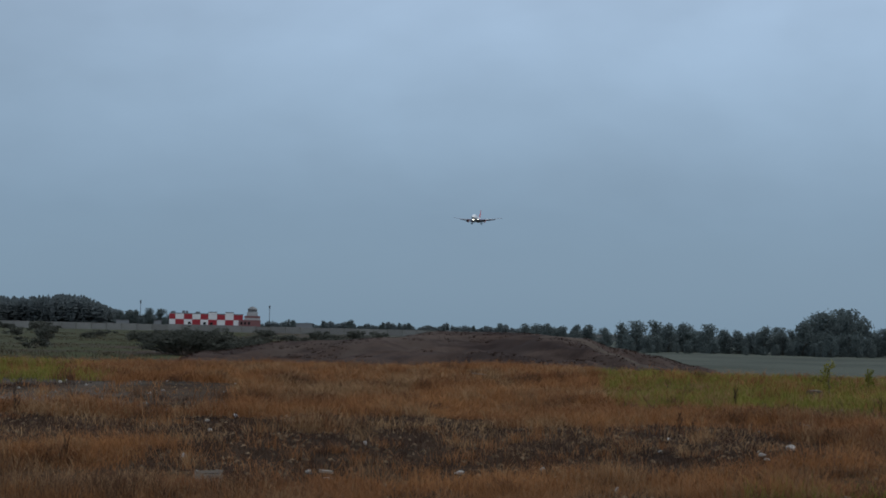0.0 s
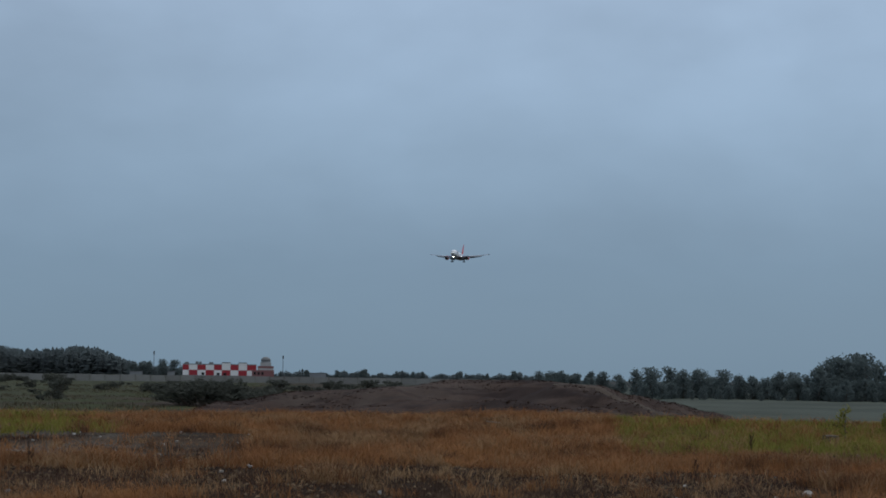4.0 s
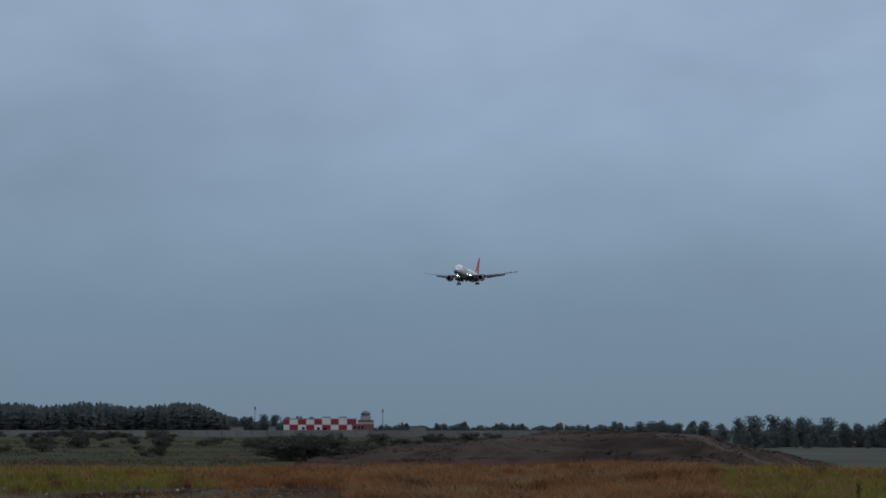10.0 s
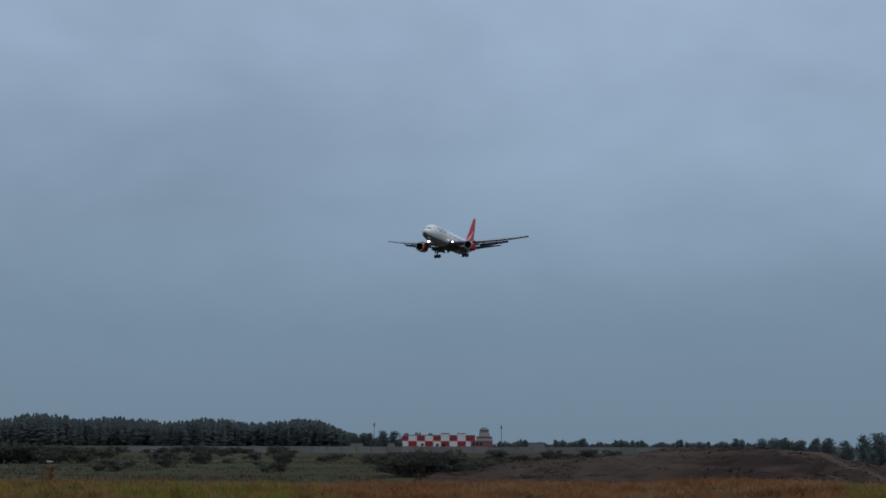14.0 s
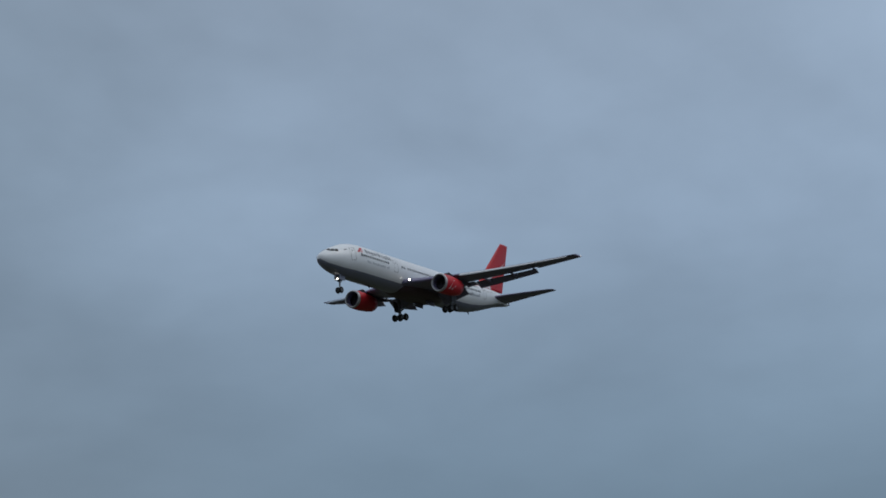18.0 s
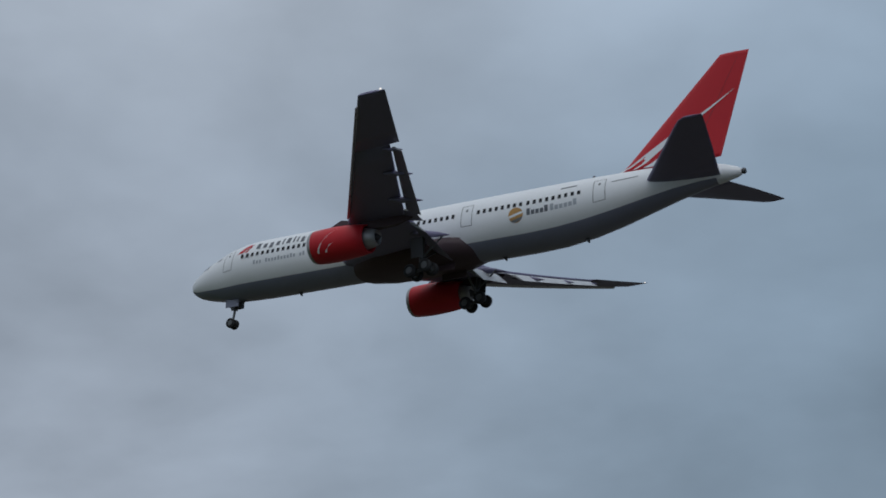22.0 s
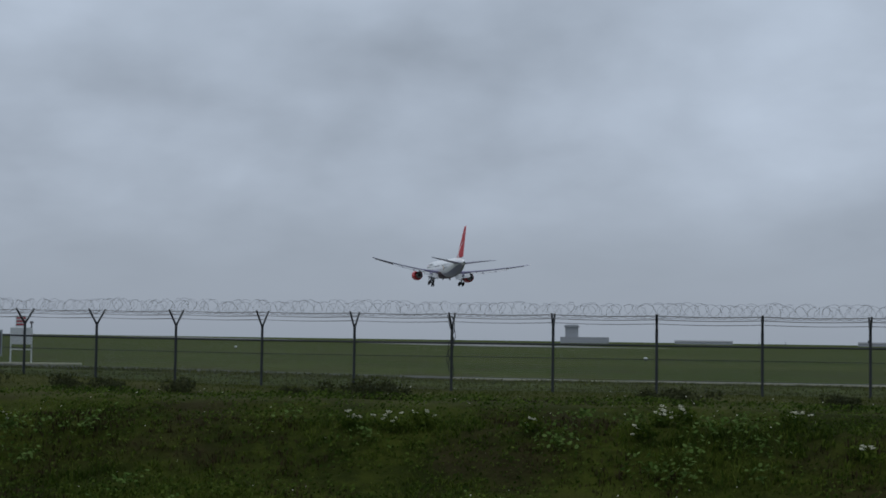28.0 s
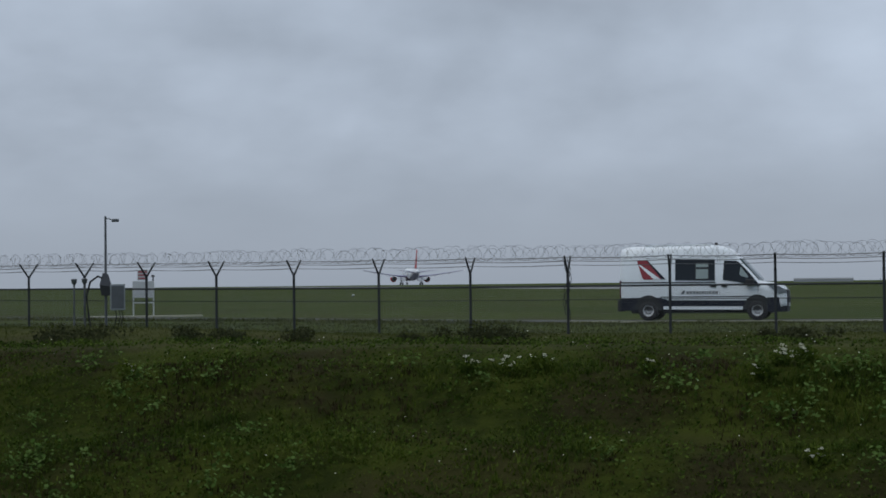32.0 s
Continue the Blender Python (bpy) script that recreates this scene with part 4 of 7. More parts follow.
def make_fence():
    fence = thing("perimeter_fence", "dark steel perimeter fence with razor wire coils on forked posts", "fence")
    # a post stands at its foot, local x along the fence, y away from the viewer
    bm = rod(bmesh.new(), (0, 0, -0.25), (0, 0, 1.86), 0.042, 0.042, 8)
    post = mesh_of("post", bm, POSTMAT)
    bm = bmesh.new()
    for s in (-1, 1):
        rod(bm, (0, 0, 1.8), (0, s * 0.40, 2.29), 0.034, 0.028, 6)
    arm = mesh_of("forked_arm", bm, POSTMAT)
    bm = bmesh.new()
    rod(bm, (0, 0, 1.40), (3.0, 0, 1.40), 0.034, 0.034, 6)
    rail = mesh_of("rail", bm, POSTMAT)
    bm = bmesh.new()
    rod(bm, (0, 0, 1.0), (3.0, 0, 1.0), 0.011, 0.011, 5)
    low = mesh_of("rail", bm, POSTMAT)
    wire = []
    for y, z in ((-0.38, 2.26), (-0.3, 2.15), (-0.2, 2.03), (0.38, 2.26), (0.3, 2.15), (0.2, 2.03)):
        bm = tube(bmesh.new(), [(3.0 * i / 6, y, z - 0.03 * math.sin(math.pi * i / 6)) for i in range(7)], 0.0065, 4)
        wire.append(mesh_of("wire", bm, GALV))
    coils = []
    for j in range(6):
        bm = bmesh.new()
        rnd = random.Random(j)
        for side in (-1, 1):
            pts = []
            loops, steps = 10, 14
            phase = rnd.random()
            radii = [rnd.uniform(0.18, 0.25) for _ in range(loops + 1)]
            slips = [0.0] + [rnd.uniform(-0.14, 0.14) for _ in range(loops - 1)] + [0.0]
            for i in range(loops * steps + 1):
                a = math.tau * (i / steps + phase)
                f = i / (loops * steps)
                q = min(int(f * loops), loops - 1)
                e = f * loops - q
                r = radii[q] * (1 - e) + radii[q + 1] * e
                slip = slips[q] * (1 - e) + slips[q + 1] * e
                pts.append((3.0 * f + slip + r * 1.2 * math.cos(a) + side * 0.5 * r * math.sin(a), side * 0.2 + 0.10 * math.sin(a * 0.5 + j), 2.17 + r + r * math.sin(a)))
            tube(bm, pts, 0.0042, 3)
        coils.append(mesh_of("razor_coil", bm, GALV))
    bm = bmesh.new()
    for i in range(60):
        x = 0.05 * i + 0.025
        box(bm, x - 0.0012, x + 0.0012, -0.0566, -0.0534, 0.03, 1.42)
    for i in range(26):
        z = 0.06 + 0.053 * i
        box(bm, 0, 3.0, -0.0596, -0.0564, z - 0.0012, z + 0.0012)
    mesh = mesh_of("wire_mesh", bm, surface("pale_galvanised_wire", (0.20, 0.21, 0.21), 0.6, 0.3, var=0.2, scale=6.0))
    places = post_places()
    for i, (u, v, turn) in enumerate(places):
        z = ground_z(*lane(u, v)[:2]) * 0.5
        m = Matrix.Translation(lane(u, v, z)) @ Matrix.Rotation(radians(160.5 - turn + 90), 4, "Z")
        p = new("post", post)
        p.parent, p.matrix_local = fence, m
        a = new("forked_arm", arm)
        a.parent = p
        if i + 1 < len(places):
            u2, v2, _ = places[i + 1]
            a3, b3 = lane(u, v, z), lane(u2, v2, ground_z(*lane(u2, v2)[:2]) * 0.5)
            d = b3 - a3
            ang = math.atan2(d.y, d.x)
            mm = Matrix.Translation(a3) @ Matrix.Rotation(ang, 4, "Z") @ Matrix.Rotation(-math.atan2(d.z, d.xy.length), 4, "Y") @ Matrix.Diagonal((d.length / 3.0, 1, 1, 1))
            for name, me in [("rail", rail), ("rail", low), ("razor_coil", coils[i % 6]), ("wire_mesh", mesh)] + [("wire", w) for w in wire]:
                o = new(name, me)
                o.parent, o.matrix_local = fence, mm
                if name in ("wire_mesh", "razor_coil"):
                    o["kind"] = "stuff"
    # a post with loose wire hanging from it
    u, v, _ = places[15]
    c = lane(u, v, 0)
    for k, (dx, y) in enumerate(((-0.1, -0.12), (0.08, -0.1), (0.13, -0.14))):
        bm = tube(bmesh.new(), [c + ALONG * (dx * math.sin(i * 0.7 + k)) + NEAR * y + Vector((0, 0, 2.2 - 0.15 * i)) for i in range(13 - k)], 0.012, 4)
        part("loose_wire", bm, POSTMAT, fence, "loose wire hanging from a post")


make_fence()


def make_van():
    """Local x forward, y to the left, z up from the road; the axles are 3.75 m apart about the origin."""
    PAINT = surface("white_van_paint", (0.76, 0.79, 0.82), 0.3, var=0.05, scale=1.2, coat=0.5)
    CLAD = surface("navy_lower_panels", (0.012, 0.014, 0.024), 0.5, var=0.15, scale=2.0, shine=0.2)
    BLACK = surface("black_plastic", (0.015, 0.015, 0.016), 0.6, var=0.2, scale=4.0)
    GLASS = glass("tinted_van_glass", (0.004, 0.005, 0.006))
    SCREEN = glass("windscreen_glass", (0.05, 0.075, 0.075))
    CLEAR = glass("headlamp_glass", (0.30, 0.33, 0.35), 0.12)
    # opaque pale colour in place of daylight seen through the van
    PANE = glass("painted_daylight_pane", (0.27, 0.32, 0.31), 0.15)
    RIM = surface("steel_wheel_rim", (0.46, 0.47, 0.48), 0.5, 0.1, var=0.1, scale=5.0)
    MAROON = surface("red_van_emblem", (0.24, 0.022, 0.032), 0.4, var=0.06)
    GREYINK = surface("grey_van_lettering", (0.20, 0.21, 0.22), 0.5, var=0.05)
    van = thing("van", "white high-roofed van with navy lower panels and a red tail emblem", "van")

    def half(z, roof):
        """Half width of the side at a height."""
        k = smooth(1.25, 2.75, z)
        return 1.0 - 0.16 * k - 0.02 * smooth(0.9, 0.4, z)

    def ring(x, roof, w=1.0, floor=0.42):
        pts = []
        zs = [floor, 0.62, 0.9, 1.2, 1.5, 1.8, 2.1]
        zs = [z for z in zs if z < roof - 0.34]
        while len(zs) < 7:
            zs.append(zs[-1] + (roof - 0.28 - zs[-1]) * 0.5)
        for z in zs:
            pts.append((x, -half(z, roof) * w, z))
        e = half(roof, roof) * w
        for f, d in ((0.99, 0.16), (0.93, 0.07), (0.80, 0.02), (0.4, 0.0)):
            pts.append((x, -e * f, roof - d))
        return pts + [(x, -y, z) for x, y, z in pts[::-1]]

    st = ((-2.86, 2.40, 0.95), (-2.83, 2.54, 0.985), (-2.62, 2.61, 1.0), (-1.0, 2.64, 1.0), (0.4, 2.64, 1.0), (0.75, 2.58, 1.0), (0.98, 2.47, 1.0), (1.18, 2.31, 1.0), (1.34, 2.10, 1.0), (1.65, 1.76, 1.0), (1.95, 1.41, 1.0), (2.08, 1.34, 1.0), (2.38, 1.30, 0.99), (2.57, 1.26, 0.97), (2.75, 1.17, 0.93), (2.83, 1.0, 0.89), (2.86, 0.86, 0.86))
    bm = loft(bmesh.new(), [ring(x, r, w, 0.42 if r > 1.2 else 0.5) for x, r, w in st])
    part("body", bm, PAINT, van, "white painted van body", True)

    def panel(name, corners, material, label="", out=0.012, side=-1):
        bm = bmesh.new()
        a = [bm.verts.new((x, side * (half(z, 2.68) + out), z)) for x, z in corners]
        b = [bm.verts.new((x, side * (half(z, 2.68) - 0.02), z)) for x, z in corners]
        bm.faces.new(a)
        n = len(a)
        for i in range(n):
            bm.faces.new((a[i], b[i], b[(i + 1) % n], a[(i + 1) % n]))
        bmesh.ops.recalc_face_normals(bm, faces=bm.faces)
        return part(name, bm, material, van, label)

    for side in (-1, 1):
        panel("lower_panel", ((-2.85, 0.36), (2.40, 0.36), (2.40, 0.72), (1.2, 0.70), (-1.2, 0.72), (-1.45, 0.81), (-2.85, 0.81)), CLAD, "navy lower side panel", 0.014, side)
        panel("trim_line", ((-1.45, 0.815), (2.1, 0.825), (2.1, 0.855), (-1.45, 0.85)), BLACK, "thin black trim line", 0.015, side)
        panel("sill_strip", ((-1.35, 0.40), (1.38, 0.38), (1.38, 0.49), (-1.35, 0.51)), PAINT, "white sill strip", 0.024, side)
        w = panel("side_window", ((-0.93, 1.41), (0.44, 1.39), (0.44, 2.13), (-0.93, 2.16)), GLASS, "dark tinted side window", 0.016, side)
        panel("cab_window", ((0.71, 1.42), (1.25, 1.33), (1.98, 1.17), (1.90, 1.30), (1.52, 1.76), (1.26, 2.02), (1.14, 2.07), (0.76, 2.08)), GLASS, "dark cab door window", 0.018, side)
        # no pane of its own: a pale patch imitating the view through the cab
        panel("see_through_patch", ((1.28, 1.60), (1.36, 1.53), (1.58, 1.47), (1.56, 1.56), (1.32, 1.86)), PANE, "pale patch for daylight seen through the cab window", 0.022, side)
        for x in (0.52, 0.6, -1.1, 1.9):
            panel("panel_gap", ((x, 0.9), (x + 0.012, 0.9), (x + 0.012, 2.2 if x < 1 else 1.25), (x, 2.2 if x < 1 else 1.25)), BLACK, "", 0.012, side)
        for x in (0.27, 0.66):
            panel("door_handle", ((x, 1.17), (x + 0.2, 1.17), (x + 0.2, 1.22), (x, 1.22)), BLACK, "black door handle", 0.035, side)
        panel("rub_rail", ((-2.82, 1.325), (0.46, 1.31), (0.46, 1.35), (-2.82, 1.365)), BLACK, "dark slide rail", 0.016, side)
        for x in (-1.875, 1.875):
            pts = [(x + 0.48 * math.cos(a), 0.40 + 0.50 * math.sin(a)) for a in [math.pi * k / 12 for k in range(13)]]
            panel("wheel_arch", pts, BLACK, "black wheel arch", 0.02, side)
            wheel = part("wheel", open_ends(lathe(bmesh.new(), ((-0.12, 0.19), (-0.12, 0.32), (-0.08, 0.352), (0.08, 0.352), (0.12, 0.32), (0.12, 0.19)), "Y", 24)), RUBBER, van, shade=True)
            wheel.location = (x, side * 0.90, 0.355)
            k = side
            part("rim", lathe(bmesh.new(), ((k * 0.02, 0.03), (k * 0.10, 0.07), (k * 0.07, 0.13), (k * 0.105, 0.17), (k * 0.122, 0.2), (k * 0.05, 0.2)), "Y", 20), RIM, wheel, "grey steel rim")
            for q in range(5):
                a = math.tau * q / 5
                part("rim_hole", lathe(bmesh.new(), ((k * 0.10, 0.024), (k * 0.116, 0.02)), "Y", 8, (0.115 * math.cos(a), 0, 0.115 * math.sin(a))), BLACK, wheel)
        bm = box(bmesh.new(), -0.16, 0.12, -0.13, 0.13, -0.11, 0.11, Matrix.Translation((1.66, side * 1.13, 1.32)), 0.04)
        part("mirror", bm, BLACK, van, "black door mirror")
        # lamps
        bm = bmesh.new()
        q = [(2.18, side * 0.99, 1.20), (2.28, side * 0.99, 1.25), (2.57, side * 0.965, 1.18), (2.79, side * 0.86, 1.04), (2.83, side * 0.84, 0.93), (2.52, side * 0.975, 0.93)]
        vs = [bm.verts.new((x + 0.06, y * 1.035, z)) for x, y, z in q]
        bm.faces.new(vs)
        bmesh.ops.solidify(bm, geom=bm.faces[:], thickness=0.03)
        part("headlight", bm, CLEAR, van, "clear headlight")
        bm = box(bmesh.new(), -0.05, 0.04, -0.05, 0.05, -0.3, 0.3, Matrix.Translation((-2.84, side * 0.93, 1.12)), 0.015)
        part("tail_light", bm, surface("red_lamp_glass", (0.06, 0.01, 0.01), 0.3, var=0.05), van, "upright red tail light")
    # opening part of the side window
    for x0, x1, z0, z1 in ((-0.24, 0.24, 1.79, 1.83), (-0.24, -0.21, 1.43, 2.02), (0.21, 0.24, 1.43, 2.02), (-0.24, 0.24, 1.99, 2.02), (-0.24, 0.24, 1.43, 1.46)):
        panel("window_frame", ((x0, z0), (x1, z0), (x1, z1), (x0, z1)), BLACK, "black sliding window frame", 0.024)
    for z0, z1 in ((1.46, 1.79), (1.86, 1.99)):
        panel("sliding_pane", ((-0.21, z0), (0.21, z0), (0.21, z1), (-0.21, z1)), PANE, "sliding pane, coloured pale for daylight seen through it", 0.022)
    # emblem shaped like a tail fin and a row of bars
    panel("tail_emblem", ((-2.28, 2.13), (-1.95, 2.13), (-1.36, 1.45), (-2.03, 1.45), (-2.09, 1.54)), MAROON, "red tail fin emblem", 0.015)
    panel("emblem_stroke", ((-1.68, 1.452), (-1.44, 1.452), (-1.66, 1.62), (-2.17, 1.98), (-2.19, 1.94)), PAINT, "white stroke across the emblem", 0.020)
    panel("emblem_edge", ((-1.95, 2.13), (-1.90, 2.12), (-1.26, 1.45), (-1.40, 1.45)), CLAD, "navy edge of the emblem", 0.018)
    x = -0.55
    for w in (0.09, 0.09, 0.09, 0.09, 0.05, 0.09, 0.05, 0.05, 0.09, 0.09, 0.07):
        panel("lettering_bar", ((x, 0.93), (x + w, 0.93), (x + w, 1.03), (x, 1.03)), GREYINK, "", 0.014)
        x += w + 0.022
    panel("small_emblem", ((-0.74, 0.93), (-0.64, 0.93), (-0.58, 1.05), (-0.66, 1.05)), TITLE, "small dark emblem", 0.014)
    # front
    bm = bmesh.new()
    rr = []
    for y in (-1, -0.6, 0.0, 0.6, 1):
        k = 1 - 0.06 * y * y
        e = 0.80 - 0.06 * (1 - y * y)
        rr.append([(1.36 * k + 0.04, y * 0.80, 2.15), (1.97 * k + 0.09, y * 0.87, 1.43), (1.96 * k + 0.05, y * 0.87, 1.39), (1.32 * k, y * 0.80, 2.13)])
    loft(bm, rr)
    part("windscreen", bm, SCREEN, van, "sloping windscreen")
    bm = box(bmesh.new(), 2.62, 2.89, -0.56, 0.56, 0.72, 1.06, None, 0.05)
    grille = part("grille", bm, BLACK, van, "black honeycomb grille")
    for z in (0.79, 0.87, 0.95):
        bm = box(bmesh.new(), 2.89, 2.905, -0.48, 0.48, z - 0.012, z + 0.012)
        part("grille_bar", bm, GALV, grille)
    bm = loft(bmesh.new(), [[(2.22 + 0.66 * k, -0.98 * w, 0.30), (2.22 + 0.66 * k, 0.98 * w, 0.30), (2.22 + 0.69 * k, 0.98 * w, 0.80), (2.22 + 0.69 * k, -0.98 * w, 0.80)] for k, w in ((0.0, 1.03), (0.4, 1.02), (0.7, 0.94), (0.9, 0.82), (1.0, 0.66))])
    part("front_bumper", bm, CLAD, van, "dark front bumper")
    bm = box(bmesh.new(), 2.885, 2.915, -0.26, 0.26, 0.48, 0.60)
    part("number_plate", bm, PAINT, van, "white plate with no writing")
    bm = box(bmesh.new(), -2.97, -2.75, -0.98, 0.98, 0.34, 0.74, None, 0.04)
    part("rear_bumper", bm, BLACK, van, "black rear bumper")
    bm = box(bmesh.new(), -2.5, 2.4, -0.8, 0.8, 0.26, 0.45)
    part("underbody", bm, BLACK, van, "dark underbody")
    bm = lathe(bmesh.new(), ((2.60, 0.06), (2.70, 0.06), (2.73, 0.03)), "Z", 12, (0.4, 0.0, 0))
    part("roof_beacon", bm, BLACK, van, "small dark roof beacon")
    bm = box(bmesh.new(), -2.0, 0.3, -0.72, -0.66, 2.59, 2.655, None, 0.01)
    part("roof_rib", bm, PAINT, van)
    return van


VAN = make_van()


def van_pose(u):
    """The van on the road, its near front wheel at u."""
    d = 3.0
    a, b = lane(u + 1.875 - d, road_v(u + 1.875 - d)), lane(u + 1.875 + d, road_v(u + 1.875 + d))
    back = (b - a).normalized()
    turn = math.degrees(math.atan2(-back.y, -back.x))
    c = lane(u + 1.875, road_v(u + 1.875))
    return pose(c.x, c.y, bank_z(road_v(u), u) + 0.042, 0, 0, turn)


def make_roadside():
    # camera pole with its cabinet, inside the fence
    c = way(95.58) * 54.5
    z = ground_z(c.x, c.y)
    pole = thing("camera_pole", "grey steel pole with a small camera arm and a cabinet", "pole", Matrix.Translation((c.x, c.y, z)) @ Matrix.Rotation(radians(95.65), 4, "Z"))
    part("mast", rod(bmesh.new(), (0, 0, -0.2), (0, 0, 3.82), 0.05, 0.034, 10), GALV, pole, "grey steel mast")
    bm = tube(bmesh.new(), [(0, 0, 3.73), (0.1, 0, 3.74), (0.2, -0.02, 3.70), (0.3, -0.02, 3.69)], 0.02, 6)
    part("arm", bm, GALV, pole)
    part("camera_housing", box(bmesh.new(), 0.2, 0.44, -0.06, 0.05, 3.63, 3.73, None, 0.025), GALV, pole, "small camera housing")
    cab = part("cabinet", box(bmesh.new(), 0.14, 0.62, -0.22, 0.16, 0.72, 1.58, None, 0.02), surface("grey_cabinet_paint", (0.28, 0.30, 0.31), 0.5, var=0.12), pole, "grey metal cabinet")
    part("cabinet_door", box(bmesh.new(), 0.18, 0.58, -0.235, -0.215, 0.78, 1.52), GALV, cab)
    part("cover", loft(bmesh.new(), [[(-0.14, -0.15, 1.2), (0.14, -0.15, 1.2), (0.14, 0.13, 1.2), (-0.14, 0.13, 1.2)], [(-0.2, -0.2, 1.55), (0.2, -0.2, 1.5), (0.2, 0.16, 1.5), (-0.2, 0.16, 1.55)], [(-0.1, -0.12, 1.95), (0.08, -0.12, 1.9), (0.08, 0.1, 1.9), (-0.1, 0.1, 1.95)]]), DARKMETAL, pole, "dark wrapped cover")
    bm = tube(bmesh.new(), [(0.0, -0.12, 1.72), (-0.25, -0.12, 1.84), (-0.5, -0.12, 1.66), (-0.62, -0.12, 1.2), (-0.55, -0.1, 0.5), (-0.45, -0.1, -0.1)], 0.035, 7)
    part("cable_loop", bm, RUBBER, pole, "thick black cable loop")
    for x in (0.3, 0.42, 0.5):
        part("cable", tube(bmesh.new(), [(x, -0.1, 0.74), (x + 0.05, -0.12, 0.5), (x - 0.1, -0.1, -0.1)], 0.02, 5), RUBBER, pole)
    # two low marker lights
    for az, r in ((96.65, 54.0), (96.3, 54.6)):
        c = way(az) * r
        z = ground_z(c.x, c.y)
        post = thing("marker_post", "thin steel marker post with a cup-shaped lamp", "post", Matrix.Translation((c.x, c.y, z)), "marker posts")
        part("stem", rod(bmesh.new(), (0, 0, -0.2), (0, 0, 1.62), 0.03, 0.03, 8), GALV, post)
        part("lamp_cup", lathe(bmesh.new(), ((1.58, 0.04), (1.64, 0.08), (1.76, 0.10), (1.78, 0.06)), "Z", 12), GALV, post)
        part("bracket", tube(bmesh.new(), [(0, 0, 0.7), (0.15, 0, 0.62), (0.2, 0, 0.9)], 0.02, 5), GALV, post)
    # notice boards on legs
    c = way(94.3) * 73.0
    z = ground_z(c.x, c.y)
    board = thing("notice_board", "white notice board on two legs with a small sign on top", "sign", Matrix.Translation((c.x, c.y, z)) @ Matrix.Rotation(radians(93.9), 4, "Z"))
    PALE = surface("white_board_paint", (0.48, 0.49, 0.49), 0.7, var=0.15, scale=3.0)
    for x in (-0.44, 0.44):
        part("leg", box(bmesh.new(), x - 0.035, x + 0.035, -0.035, 0.035, -0.1, 1.5), PALE, board)
    part("panel", box(bmesh.new(), -0.47, 0.47, -0.06, -0.03, 0.86, 1.60, None, 0.01), PALE, board, "white board panel")
    top = part("small_sign", box(bmesh.new(), -0.26, 0.2, -0.06, -0.03, 1.64, 2.12, None, 0.01), PALE, board, "small white and red sign")
    for k in range(3):
        part("sign_bar", box(bmesh.new(), -0.22, 0.16, -0.068, -0.061, 1.70 + 0.14 * k, 1.76 + 0.14 * k), SQUARERED, top)
    part("bar", box(bmesh.new(), -0.44, 0.44, -0.03, 0.03, 0.62, 0.68), PALE, board)
    part("lamp_knob", lathe(bmesh.new(), ((1.6, 0.03), (1.78, 0.03), (1.8, 0.09), (1.88, 0.06)), "Z", 10, (0.42, 0, 0)), DARKMETAL, board)
    bm = box(bmesh.new(), -2.4, 2.6, -0.2, 0.2, -0.2, 0.08, None, 0.02)
    solid("concrete_slab", bm, EDGE, "pale concrete slab in the turf", "slab", Matrix.Translation((c.x, c.y, z)) @ Matrix.Rotation(radians(93.9), 4, "Z"))
    # white ball lamps in the turf
    for az, el, r in ((61.5, -0.62, 82.0), (72.6, -0.65, 120.0), (87.0, -0.30, 190.0), (51.1, -0.5, 110.0)):
        c = way(az) * r
        lamp = thing("edge_lamp", "white dome lamp set in the turf", "lamp", Matrix.Translation((c.x, c.y, ground_z(c.x, c.y))), "edge lamps")
        part("foot", lathe(bmesh.new(), ((-0.1, 0.1), (0.12, 0.1), (0.14, 0.05)), "Z", 10), DARKMETAL, lamp)
        part("dome", lathe(bmesh.new(), ((0.1, 0.13), (0.16, 0.16), (0.24, 0.13), (0.29, 0.03)), "Z", 14), PALE, lamp, "white dome", True)


make_roadside()

# ---- the dry field and what stands beyond it ----


CREST = ((-71, -2.2), (-73, -0.9), (-75.9, 0.15), (-79.5, 0.75), (-81.1, 1.42), (-82.6, 1.5), (-84.0, 1.4), (-86.1, 1.1), (-87.3, 0.2), (-88.6, -0.5), (-90.1, -1.3), (-91.5, -2.2))


def mound_z(az, r):
    """Height of the dug earth bank: a nearer, lower shoulder and the main crest behind it."""
    top = -2.2
    for (a, za), (b, zb) in zip(CREST, CREST[1:]):
        if b <= az <= a:
            top = za + (zb - za) * smooth(0, 1, (a - az) / (a - b))
    main = math.exp(-((r - 150 - 5 * math.sin(az * 0.9)) / 15) ** 2)
    near = 0.5 * math.exp(-((r - 122 - 5 * math.sin(az * 0.7 + 1)) / 8) ** 2)
    ramp = 0.75 * math.exp(-((r - 132 - (az + 86) * 5) / 5) ** 2) * smooth(-83, -85, az)
    k = max(main, near, ramp)
    p = way(az) * r
    rough = 0.45 * noise.noise((p.x * 0.10, p.y * 0.10, 1.7)) + 0.34 * noise.noise((p.x * 0.33, p.y * 0.33, 6.2)) + 0.16 * noise.noise((p.x * 1.1, p.y * 1.1, 2.2))
    z = -2.05 + (top + 2.05) * k + rough * smooth(0.05, 0.5, k) * (1 - 0.75 * smooth(0.8, 1.0, main))
    return z


